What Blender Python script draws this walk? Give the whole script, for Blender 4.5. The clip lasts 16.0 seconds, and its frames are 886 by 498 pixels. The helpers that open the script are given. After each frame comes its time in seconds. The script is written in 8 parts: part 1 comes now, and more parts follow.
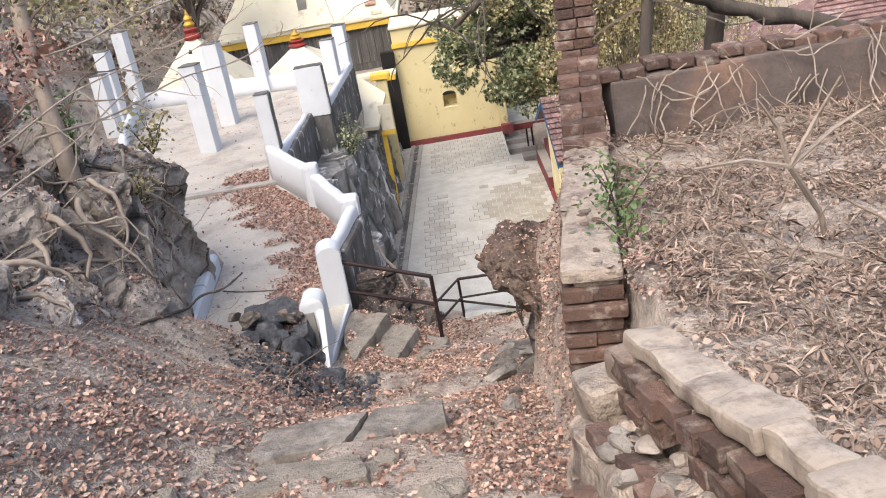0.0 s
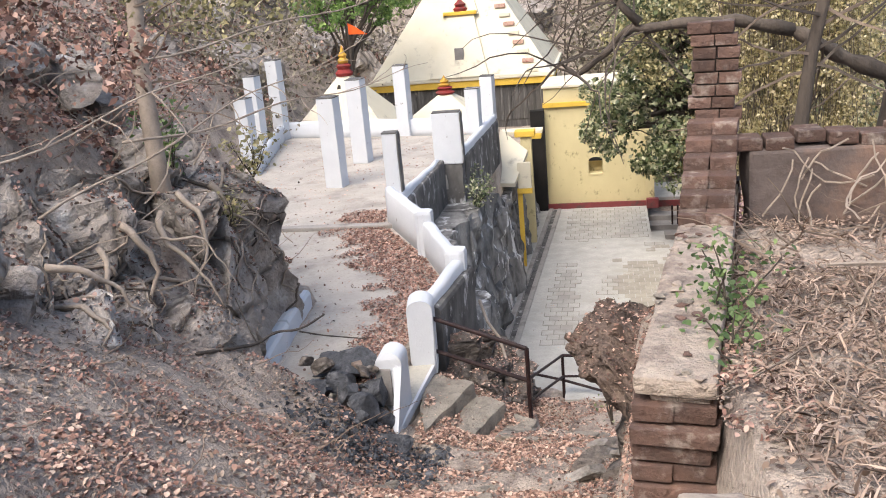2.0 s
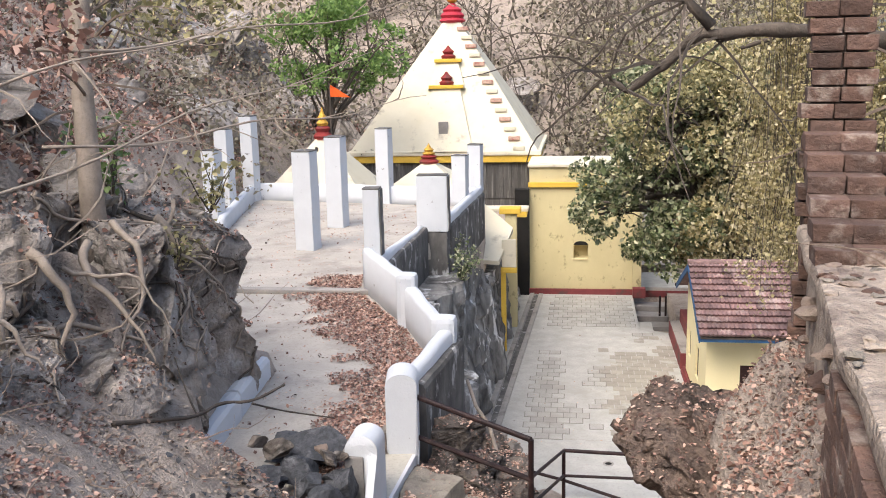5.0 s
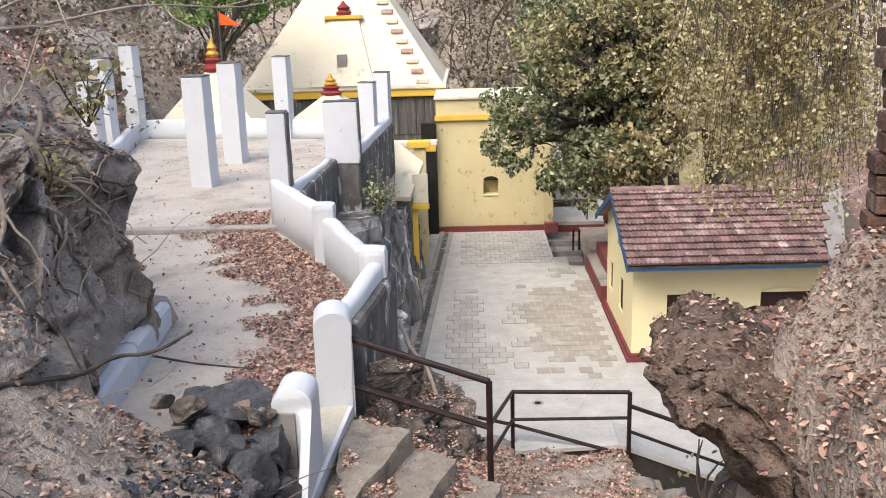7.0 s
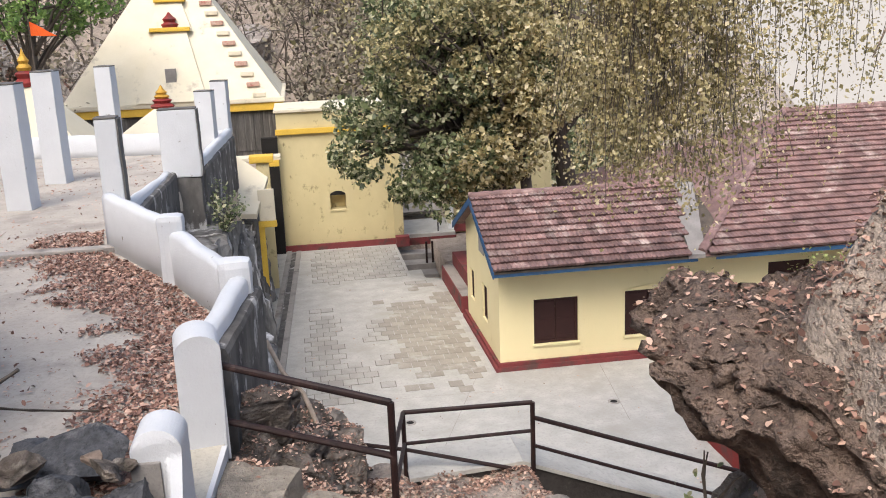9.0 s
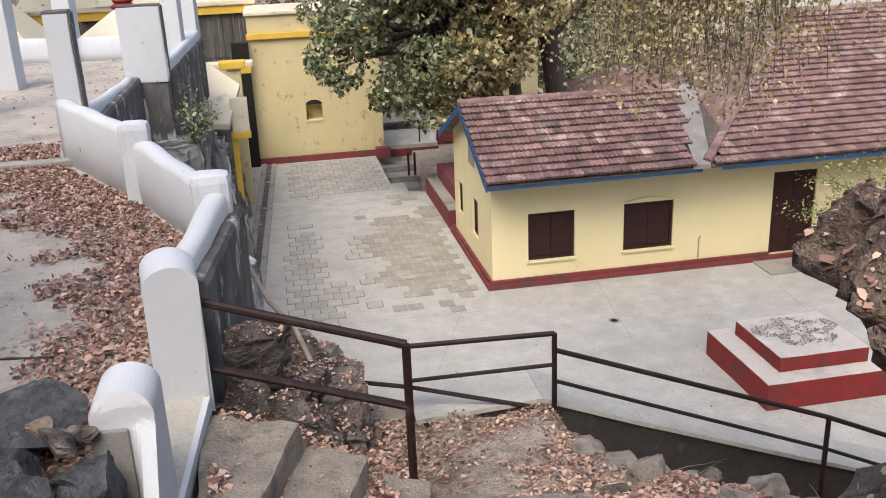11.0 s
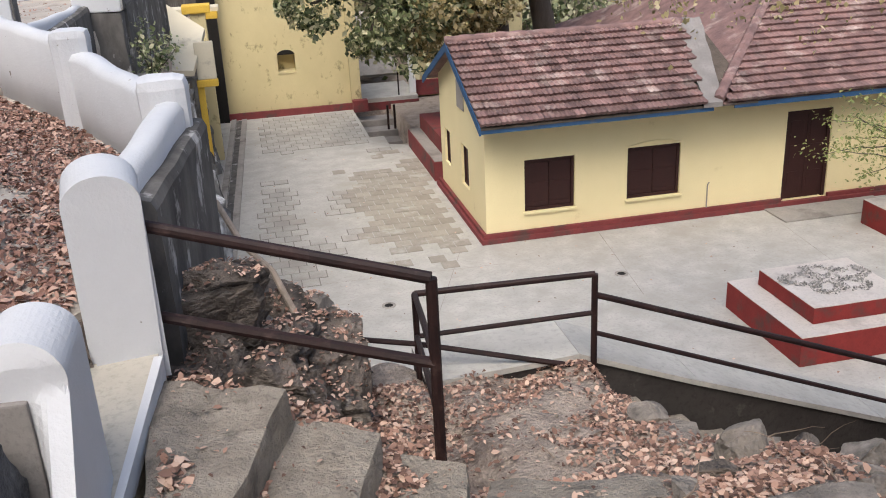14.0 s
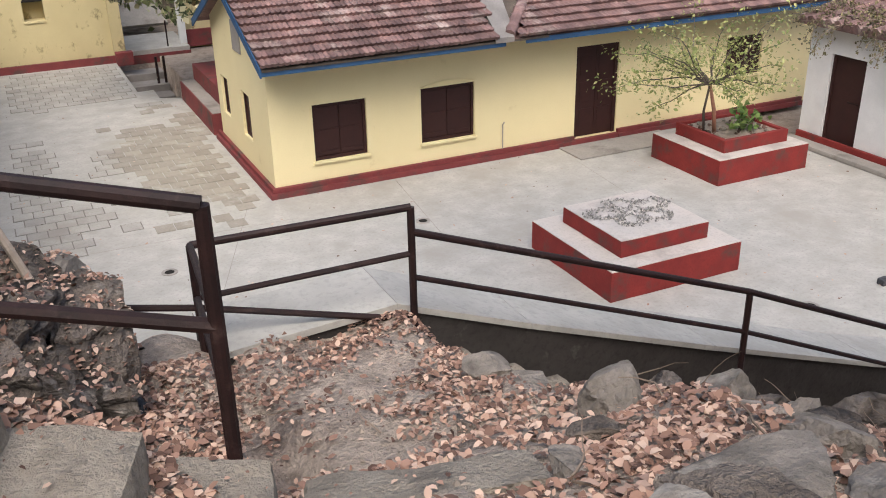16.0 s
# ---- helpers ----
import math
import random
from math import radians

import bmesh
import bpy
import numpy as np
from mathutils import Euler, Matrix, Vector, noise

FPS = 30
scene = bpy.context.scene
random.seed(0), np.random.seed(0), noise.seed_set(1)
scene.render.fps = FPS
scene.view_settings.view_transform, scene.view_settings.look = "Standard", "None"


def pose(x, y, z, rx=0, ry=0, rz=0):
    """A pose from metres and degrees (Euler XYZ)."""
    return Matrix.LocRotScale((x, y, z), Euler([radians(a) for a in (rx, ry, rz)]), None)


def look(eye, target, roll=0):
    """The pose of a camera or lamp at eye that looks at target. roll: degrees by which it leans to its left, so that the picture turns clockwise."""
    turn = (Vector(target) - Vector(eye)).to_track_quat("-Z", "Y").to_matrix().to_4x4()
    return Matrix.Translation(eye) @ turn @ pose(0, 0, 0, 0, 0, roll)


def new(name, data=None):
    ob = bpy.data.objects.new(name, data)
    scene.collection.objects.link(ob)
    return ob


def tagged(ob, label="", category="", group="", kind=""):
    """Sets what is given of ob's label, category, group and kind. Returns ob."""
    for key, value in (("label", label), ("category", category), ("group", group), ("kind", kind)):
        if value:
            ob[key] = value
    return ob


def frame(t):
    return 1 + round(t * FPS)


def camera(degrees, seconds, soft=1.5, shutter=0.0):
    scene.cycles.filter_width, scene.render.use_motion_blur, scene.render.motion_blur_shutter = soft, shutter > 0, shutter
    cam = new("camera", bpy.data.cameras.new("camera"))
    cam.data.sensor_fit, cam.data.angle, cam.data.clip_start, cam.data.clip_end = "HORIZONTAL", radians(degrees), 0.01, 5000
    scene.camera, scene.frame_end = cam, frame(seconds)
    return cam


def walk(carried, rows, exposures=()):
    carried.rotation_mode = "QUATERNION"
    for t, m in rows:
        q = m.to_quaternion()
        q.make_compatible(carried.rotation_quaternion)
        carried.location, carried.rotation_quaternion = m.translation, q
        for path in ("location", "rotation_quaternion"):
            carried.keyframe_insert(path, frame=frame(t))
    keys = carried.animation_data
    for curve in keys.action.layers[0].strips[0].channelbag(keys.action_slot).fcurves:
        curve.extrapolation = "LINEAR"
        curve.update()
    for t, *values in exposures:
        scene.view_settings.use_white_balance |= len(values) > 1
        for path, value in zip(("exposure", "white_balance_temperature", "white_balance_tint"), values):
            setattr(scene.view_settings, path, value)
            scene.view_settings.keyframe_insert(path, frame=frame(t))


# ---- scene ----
from mathutils.bvhtree import BVHTree

cam = camera(51.1, 16.0, soft=1.0)
PATH = [
    (0, (-2.971, -26.402, 10.842), (-3.045, -24.545, 10.103), -10.3),
    (0.5, (-2.789, -26.172, 10.706), (-3.085, -24.33, 9.985), -10.7),
    (1, (-2.614, -25.854, 10.517), (-2.953, -24.018, 9.8), -9.1),
    (1.5, (-2.524, -25.495, 10.384), (-2.904, -23.648, 9.716), -6.9),
    (2, (-2.552, -25.121, 10.351), (-2.91, -23.241, 9.77), -5.1),
    (2.5, (-2.63, -24.723, 10.353), (-2.953, -22.823, 9.819), -3.6),
    (3, (-2.705, -24.476, 10.309), (-2.978, -22.561, 9.802), -2.3),
    (3.5, (-2.826, -24.185, 10.076), (-3.048, -22.247, 9.632), -1.9),
    (3.7, (-2.88, -24.095, 10.004), (-3.129, -22.147, 9.629), -1.7),
    (5.8, (-3.443, -22.468, 9.084), (-3.731, -20.549, 8.603), -1.5),
    (6, (-3.483, -22.333, 9.006), (-3.708, -20.416, 8.483), -1.1),
    (6.5, (-3.66, -22.027, 8.813), (-3.763, -20.11, 8.253), -1.3),
    (7, (-3.882, -21.636, 8.789), (-3.945, -19.705, 8.271), -1.8),
    (7.5, (-4.025, -21.369, 8.784), (-3.986, -19.434, 8.279), -1.5),
    (8, (-4.169, -21.09, 8.735), (-4.001, -19.157, 8.251), -1.7),
    (8.2, (-4.207, -20.956, 8.649), (-3.979, -19.028, 8.167), -1.3),
    (10.3, (-4.383, -19.587, 8.01), (-4.081, -17.679, 7.495), -2.7),
    (10.5, (-4.391, -19.439, 8.004), (-4.107, -17.538, 7.453), -2.7),
    (11, (-4.47, -19.086, 7.972), (-4.144, -17.23, 7.302), -2.4),
    (11.4, (-4.482, -18.914, 7.832), (-4.184, -17.086, 7.079), -2.1),
    (11.5, (-4.503, -18.858, 7.807), (-4.194, -17.046, 7.018), -2.0),
    (12, (-4.503, -18.627, 7.699), (-4.181, -16.855, 6.829), -2.1),
    (12.5, (-4.585, -18.376, 7.514), (-4.266, -16.626, 6.6), -2.9),
    (13, (-4.57, -18.097, 7.351), (-4.271, -16.368, 6.391), -3.1),
    (13.5, (-4.57, -17.765, 7.163), (-4.169, -16.003, 6.306), -2.7),
    (13.6, (-4.569, -17.72, 7.151), (-4.166, -15.946, 6.319), -2.6),
    (14, (-4.535, -17.528, 7.071), (-4.162, -15.706, 6.335), -2.9),
    (14.5, (-4.481, -17.265, 6.939), (-3.996, -15.46, 6.228), -2.2),
    (15, (-4.42, -16.999, 6.768), (-3.764, -15.27, 6.006), -1.1),
    (15.5, (-4.33, -16.719, 6.627), (-3.501, -15.095, 5.807), 0.2),
    (16, (-4.278, -16.423, 6.412), (-3.497, -14.778, 5.585), -1.2),
]
walk(cam, [(t, look(eye, target, roll)) for t, eye, target, roll in PATH], exposures=((0, 1.1), (3.7, 1.06), (6, 1.04), (8, 0.94), (11, 0.71), (13, 0.74), (14, 0.68), (16, 0.71)))

# ---- light ----
world = bpy.data.worlds.new("sky")
scene.world = world
world.use_nodes = True
wn = world.node_tree.nodes
sky = wn.new("ShaderNodeTexSky")
sky.sky_type = "NISHITA"
sky.sun_disc = False
sky.sun_elevation, sky.sun_rotation = radians(51), radians(209.5)
sky.dust_density = 4.0
wn["Background"].inputs[1].default_value = 0.145
world.node_tree.links.new(sky.outputs[0], wn["Background"].inputs[0])
sun_data = bpy.data.lights.new("sun", "SUN")
sun_data.energy, sun_data.angle, sun_data.color = 1.8, radians(50), (1.0, 0.97, 0.93)
sun = new("sun", sun_data)
sun.matrix_world = look((-8.5, -15, 21), (0, 0, 0))


# ---- materials ----
def mat(name, c1, c2, scale=3.0, rough=0.85, bump=0.3, fine=40.0, c3=None, s3=0.7, lo3=0.52, hi3=0.66, metal=0.0,
        stretch=(1, 1, 1), island=0.0, objrand=0.0, spec=0.3, depth=0.02, grain_dark=0.62, crack=0.0):
    """Two tones mixed by broad and fine noise, a third tone in stains, relief from the same noise."""
    m = bpy.data.materials.new(name)
    m.use_nodes = True
    nt = m.node_tree
    N, L = nt.nodes, nt.links
    b = N["Principled BSDF"]
    geo = N.new("ShaderNodeNewGeometry")
    mp = N.new("ShaderNodeMapping")
    mp.inputs["Scale"].default_value = stretch
    L.new(geo.outputs["Position"], mp.inputs[0])

    def noise_tex(sc, detail, roughness=0.6):
        n = N.new("ShaderNodeTexNoise")
        n.inputs["Scale"].default_value, n.inputs["Detail"].default_value = sc, detail
        n.inputs["Roughness"].default_value = roughness
        L.new(mp.outputs[0], n.inputs["Vector"])
        return n

    def ramp(src, lo, hi):
        r = N.new("ShaderNodeMapRange")
        r.inputs[1].default_value, r.inputs[2].default_value = lo, hi
        L.new(src, r.inputs[0])
        return r.outputs[0]

    def mix(fac, a, bb, mode="MIX"):
        x = N.new("ShaderNodeMix")
        x.data_type, x.blend_type = "RGBA", mode
        for sock, v in ((x.inputs[0], fac), (x.inputs[6], a), (x.inputs[7], bb)):
            if isinstance(v, (int, float)):
                sock.default_value = v
            elif isinstance(v, tuple):
                sock.default_value = (*v, 1)
            else:
                L.new(v, sock)
        return x.outputs[2]

    broad, grain = noise_tex(scale, 5), noise_tex(fine, 3, 0.7)
    col = mix(ramp(broad.outputs[0], 0.32, 0.68), c1, c2)
    dark = tuple(v * grain_dark for v in c1)
    col = mix(ramp(grain.outputs[0], 0.5, 0.85), col, dark)
    if c3:
        st = noise_tex(s3, 6, 0.65)
        col = mix(ramp(st.outputs[0], lo3, hi3), col, c3)
    edge = None
    if crack:
        warp = N.new("ShaderNodeMix")
        warp.data_type = "VECTOR"
        warp.inputs[0].default_value = 0.12
        L.new(mp.outputs[0], warp.inputs[4])
        L.new(noise_tex(crack * 1.4, 4).outputs[1], warp.inputs[5])
        vor = N.new("ShaderNodeTexVoronoi")
        vor.feature = "DISTANCE_TO_EDGE"
        vor.inputs["Scale"].default_value = crack
        L.new(warp.outputs[1], vor.inputs["Vector"])
        edge = ramp(vor.outputs["Distance"], 0.0, 0.07)
        inv = N.new("ShaderNodeMath")
        inv.operation = "MULTIPLY_ADD"
        inv.inputs[1].default_value, inv.inputs[2].default_value = -0.6, 0.6
        L.new(edge, inv.inputs[0])
        col = mix(inv.outputs[0], col, tuple(v * 0.12 for v in c2))
    if island or objrand:
        if island:
            rnd = geo.outputs["Random Per Island"]
        else:
            rnd = N.new("ShaderNodeObjectInfo").outputs["Random"]
        amount = island or objrand
        g = N.new("ShaderNodeMapRange")
        g.inputs[3].default_value, g.inputs[4].default_value = 1 - amount, 1 + amount * 0.6
        L.new(rnd, g.inputs[0])
        vm = N.new("ShaderNodeVectorMath")
        vm.operation = "SCALE"
        L.new(col, vm.inputs[0])
        L.new(g.outputs[0], vm.inputs[3])
        col = vm.outputs[0]
    L.new(col, b.inputs["Base Color"])
    b.inputs["Roughness"].default_value = rough
    b.inputs["Metallic"].default_value = metal
    b.inputs["Specular IOR Level"].default_value = spec
    if bump:
        bp = N.new("ShaderNodeBump")
        bp.inputs["Strength"].default_value, bp.inputs["Distance"].default_value = bump, depth
        s = N.new("ShaderNodeMath")
        L.new(broad.outputs[0], s.inputs[0])
        L.new(grain.outputs[0], s.inputs[1])
        height_out = s.outputs[0]
        if edge:
            deep = N.new("ShaderNodeMath")
            L.new(height_out, deep.inputs[0])
            L.new(edge, deep.inputs[1])
            height_out = deep.outputs[0]
        L.new(height_out, bp.inputs["Height"])
        L.new(bp.outputs[0], b.inputs["Normal"])
    return m


M_EARTH = mat("earth", (0.34, 0.28, 0.23), (0.45, 0.375, 0.315), 5.0, 0.95, 1.0, 24, c3=(0.19, 0.15, 0.128), s3=1.3, depth=0.05)
M_ROCK = mat("rock", (0.30, 0.265, 0.23), (0.12, 0.106, 0.092), 6, 0.92, 1.0, 26, c3=(0.40, 0.37, 0.33), s3=2.2, lo3=0.55, hi3=0.7, depth=0.02)
M_ROCK_BROWN = mat("brown_rock", (0.45, 0.40, 0.355), (0.20, 0.17, 0.15), 3.0, 0.9, 1.0, 18, c3=(0.52, 0.50, 0.48), s3=1.6, lo3=0.56, hi3=0.68, depth=0.06, crack=1.1)
M_ROCK_DARK = mat("dark_layered_rock", (0.235, 0.195, 0.165), (0.085, 0.07, 0.06), 4.5, 0.92, 1.0, 22, c3=(0.33, 0.30, 0.265), s3=2.4, lo3=0.58, hi3=0.7, stretch=(1, 1, 1.8), depth=0.05, crack=1.4)
# Real black stone; also paints shade in the stub's hole and overhang cavity.
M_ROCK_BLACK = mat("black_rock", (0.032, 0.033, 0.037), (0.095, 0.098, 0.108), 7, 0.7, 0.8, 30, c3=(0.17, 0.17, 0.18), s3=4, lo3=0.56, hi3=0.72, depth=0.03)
M_STEP = mat("step_stone", (0.33, 0.29, 0.24), (0.21, 0.182, 0.15), 5, 0.9, 1.0, 34, c3=(0.12, 0.105, 0.09), s3=3.0, depth=0.03)
M_BRICK = mat("old_brick", (0.17, 0.10, 0.075), (0.10, 0.068, 0.058), 5, 0.9, 0.9, 30, c3=(0.36, 0.30, 0.255), s3=6.0, lo3=0.53, hi3=0.72, objrand=0.4)
M_RUIN = mat("ruin_plaster", (0.42, 0.35, 0.285), (0.30, 0.24, 0.195), 5, 0.92, 0.8, 20, c3=(0.15, 0.115, 0.10), s3=3.2, lo3=0.5, depth=0.04)
M_MORTAR = mat("worn_mortar", (0.43, 0.36, 0.295), (0.33, 0.27, 0.22), 7, 0.93, 0.35, 40, c3=(0.20, 0.16, 0.135), s3=5.0, lo3=0.52, hi3=0.68, depth=0.012)
M_RUIN_DARK = mat("weathered_wall", (0.15, 0.118, 0.105), (0.095, 0.078, 0.072), 1.6, 0.92, 0.7, 16, c3=(0.25, 0.16, 0.12), s3=0.8)
M_WHITE = mat("whitewash", (0.585, 0.60, 0.625), (0.545, 0.56, 0.585), 2.5, 0.8, 0.3, 30, c3=(0.24, 0.225, 0.21), s3=7, lo3=0.675, hi3=0.71, grain_dark=0.94)
M_WHITE_PLASTER = mat("white_plaster", (0.78, 0.78, 0.78), (0.68, 0.68, 0.68), 2.0, 0.8, 0.2, 30, grain_dark=0.88)
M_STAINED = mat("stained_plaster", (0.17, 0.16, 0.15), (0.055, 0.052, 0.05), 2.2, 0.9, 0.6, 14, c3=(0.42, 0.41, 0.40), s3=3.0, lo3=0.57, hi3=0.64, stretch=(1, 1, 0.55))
M_YELLOW = mat("yellow_wall", (0.83, 0.725, 0.435), (0.79, 0.685, 0.40), 0.8, 0.8, 0.12, 40, c3=(0.62, 0.51, 0.27), s3=1.6, lo3=0.64, hi3=0.78, grain_dark=0.88)
M_YELLOW_OLD = mat("aged_yellow_wall", (0.61, 0.525, 0.30), (0.54, 0.46, 0.26), 1.1, 0.85, 0.2, 30, c3=(0.25, 0.205, 0.115), s3=3.4, lo3=0.585, hi3=0.70, stretch=(1, 1, 0.7), grain_dark=0.88)
M_CREAM = mat("cream_plaster", (0.66, 0.605, 0.475), (0.60, 0.54, 0.405), 0.9, 0.85, 0.2, 20, c3=(0.40, 0.355, 0.28), s3=1.6, lo3=0.575, hi3=0.70, grain_dark=0.88)
M_BAND = mat("yellow_band", (0.70, 0.46, 0.07), (0.62, 0.40, 0.06), 2, 0.7, 0.15, 40, c3=(0.4, 0.27, 0.05), s3=2, lo3=0.6, hi3=0.75)
M_RED = mat("red_oxide", (0.26, 0.034, 0.03), (0.20, 0.028, 0.026), 2.5, 0.8, 0.25, 30, c3=(0.13, 0.05, 0.045), s3=2.2)
M_MAROON = mat("maroon_skirt", (0.22, 0.05, 0.05), (0.17, 0.04, 0.042), 2.5, 0.75, 0.2, 30, c3=(0.10, 0.055, 0.05), s3=2)
M_CONC = mat("courtyard_concrete", (0.48, 0.465, 0.43), (0.375, 0.36, 0.33), 2.2, 0.85, 0.3, 16, c3=(0.36, 0.34, 0.305), s3=0.7, lo3=0.5, hi3=0.68)
M_PAVER = mat("stone_paver", (0.445, 0.425, 0.388), (0.35, 0.332, 0.30), 1.6, 0.85, 0.4, 30, c3=(0.33, 0.305, 0.27), s3=0.6, objrand=0.1)
M_JOINT = mat("sandy_joint", (0.24, 0.22, 0.195), (0.18, 0.165, 0.145), 6, 0.95, 0.2, 40)
M_TERRACE = mat("terrace_plaster", (0.48, 0.435, 0.38), (0.38, 0.345, 0.305), 1.1, 0.88, 0.4, 24, c3=(0.27, 0.24, 0.21), s3=1.0, lo3=0.5, hi3=0.68)
M_CEMENT = mat("cement", (0.36, 0.33, 0.30), (0.29, 0.27, 0.25), 2, 0.9, 0.4, 24, c3=(0.19, 0.17, 0.155), s3=1.2)
M_PLINTHTOP = mat("plinth_top", (0.60, 0.55, 0.51), (0.52, 0.48, 0.44), 1.4, 0.88, 0.3, 24, c3=(0.40, 0.36, 0.33), s3=1.3)
M_TILE = mat("clay_tile", (0.29, 0.175, 0.16), (0.145, 0.094, 0.09), 3, 0.8, 0.5, 30, c3=(0.45, 0.36, 0.325), s3=1.6, lo3=0.53, hi3=0.70, objrand=0.42)
M_TILE_STUFF = mat("clay_tile_rows", (0.29, 0.175, 0.16), (0.145, 0.094, 0.09), 3, 0.8, 0.5, 30, c3=(0.45, 0.36, 0.325), s3=1.6, lo3=0.55, hi3=0.72, island=0.28)
M_BLUE = mat("blue_board", (0.035, 0.10, 0.22), (0.03, 0.08, 0.17), 3, 0.7, 0.2, 40, c3=(0.12, 0.13, 0.15), s3=3, lo3=0.62, hi3=0.75)
M_SHUTTER = mat("brown_paint", (0.045, 0.017, 0.015), (0.035, 0.014, 0.013), 4, 0.6, 0.15, 50)
M_IRON = mat("rail_paint", (0.014, 0.007, 0.007), (0.027, 0.011, 0.010), 6, 0.6, 0.2, 60, c3=(0.05, 0.028, 0.025), s3=7, lo3=0.58, hi3=0.7)
M_BARK = mat("bark", (0.13, 0.105, 0.085), (0.065, 0.053, 0.044), 4, 0.95, 0.8, 30, stretch=(1, 1, 0.3))
M_BARK_PALE = mat("pale_root", (0.40, 0.33, 0.27), (0.27, 0.22, 0.175), 5, 0.9, 0.6, 30)
M_TWIG = mat("dry_twig", (0.28, 0.215, 0.165), (0.18, 0.135, 0.105), 5, 0.95, 0.3, 30, island=0.3)
# Near-black that paints the shade inside openings.
M_OPENING_SHADE = mat("opening_shade", (0.012, 0.011, 0.010), (0.018, 0.016, 0.015), 2, 0.95, 0.0, 20)
M_TIN = mat("dark_boards", (0.06, 0.056, 0.053), (0.11, 0.105, 0.10), 5, 0.8, 0.4, 30, c3=(0.2, 0.19, 0.18), s3=3, stretch=(2, 2, 0.15))
M_GREYSTONE = mat("grey_stone", (0.27, 0.25, 0.235), (0.19, 0.175, 0.165), 2, 0.85, 0.3, 30)
M_FADED = mat("faded_red", (0.42, 0.25, 0.20), (0.52, 0.38, 0.30), 4, 0.85, 0.2, 30, c3=(0.30, 0.10, 0.08), s3=3)
M_ORANGE = mat("orange_cloth", (0.80, 0.13, 0.02), (0.70, 0.10, 0.02), 3, 0.8, 0.1, 40)
M_GOLD = mat("gold_paint", (0.55, 0.33, 0.05), (0.45, 0.24, 0.04), 5, 0.5, 0.1, 40, metal=0.3)


def leaf_mat(name, c1, c2, c3, rough=0.6, trans=0.25):
    m = bpy.data.materials.new(name)
    m.use_nodes = True
    N, L = m.node_tree.nodes, m.node_tree.links
    b = N["Principled BSDF"]
    geo = N.new("ShaderNodeNewGeometry")
    r = N.new("ShaderNodeValToRGB")
    e = r.color_ramp.elements
    e[0].color, e[1].color = (*c1, 1), (*c3, 1)
    mid = e.new(0.55)
    mid.color = (*c2, 1)
    L.new(geo.outputs["Random Per Island"], r.inputs[0])
    L.new(r.outputs[0], b.inputs["Base Color"])
    b.inputs["Roughness"].default_value = rough
    if trans:
        t = N.new("ShaderNodeBsdfTranslucent")
        L.new(r.outputs[0], t.inputs[0])
        mx = N.new("ShaderNodeMixShader")
        mx.inputs[0].default_value = trans
        L.new(b.outputs[0], mx.inputs[1])
        L.new(t.outputs[0], mx.inputs[2])
        L.new(mx.outputs[0], N["Material Output"].inputs[0])
    return m


M_LITTER = leaf_mat("dead_leaves", (0.07, 0.036, 0.026), (0.34, 0.198, 0.145), (0.62, 0.45, 0.35), 0.8, 0.0)
M_LITTER_RED = leaf_mat("red_dead_leaves", (0.07, 0.035, 0.028), (0.29, 0.155, 0.115), (0.57, 0.39, 0.31), 0.8, 0.0)
M_STRAW = leaf_mat("straw_litter", (0.085, 0.055, 0.04), (0.29, 0.205, 0.155), (0.47, 0.36, 0.285), 0.85, 0.0)
M_LEAF_DARK = leaf_mat("dark_leaves", (0.036, 0.055, 0.028), (0.215, 0.25, 0.115), (0.66, 0.62, 0.42), 0.45, 0.35)
M_LEAF_OLIVE = leaf_mat("olive_leaves", (0.10, 0.098, 0.045), (0.36, 0.32, 0.15), (0.56, 0.48, 0.27), 0.6)
M_LEAF_YELLOW = leaf_mat("yellowing_leaves", (0.19, 0.16, 0.065), (0.52, 0.44, 0.22), (0.78, 0.68, 0.46), 0.6, 0.45)
M_LEAF_BRIGHT = leaf_mat("fresh_leaves", (0.10, 0.18, 0.05), (0.20, 0.32, 0.085), (0.34, 0.45, 0.15), 0.5, 0.4)
M_LEAF_CREEPER = leaf_mat("creeper_green", (0.06, 0.10, 0.035), (0.14, 0.22, 0.07), (0.26, 0.34, 0.13), 0.5, 0.35)
M_LEAF_DRY = leaf_mat("grey_brush", (0.075, 0.06, 0.046), (0.25, 0.215, 0.155), (0.36, 0.32, 0.23), 0.8)

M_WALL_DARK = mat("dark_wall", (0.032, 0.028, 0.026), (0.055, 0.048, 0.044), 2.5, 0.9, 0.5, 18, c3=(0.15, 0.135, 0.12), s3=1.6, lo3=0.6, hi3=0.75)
M_OVERHANG = mat("overhang_earth", (0.24, 0.175, 0.14), (0.11, 0.08, 0.066), 9, 0.95, 1.0, 34, c3=(0.07, 0.056, 0.048), s3=3.5, lo3=0.5, hi3=0.66, depth=0.05)
M_RUBBLE = mat("rubble", (0.28, 0.215, 0.175), (0.19, 0.145, 0.12), 5, 0.95, 0.9, 26, c3=(0.38, 0.32, 0.27), s3=2.5)
M_GRAVEL = mat("grey_gravel", (0.40, 0.38, 0.35), (0.25, 0.235, 0.215), 9, 0.95, 0.3, 40, island=0.45)
M_LEDGE = mat("ledge_plaster", (0.52, 0.49, 0.42), (0.44, 0.41, 0.35), 3, 0.9, 0.3, 24, c3=(0.3, 0.28, 0.24), s3=2.4, lo3=0.6, hi3=0.75)


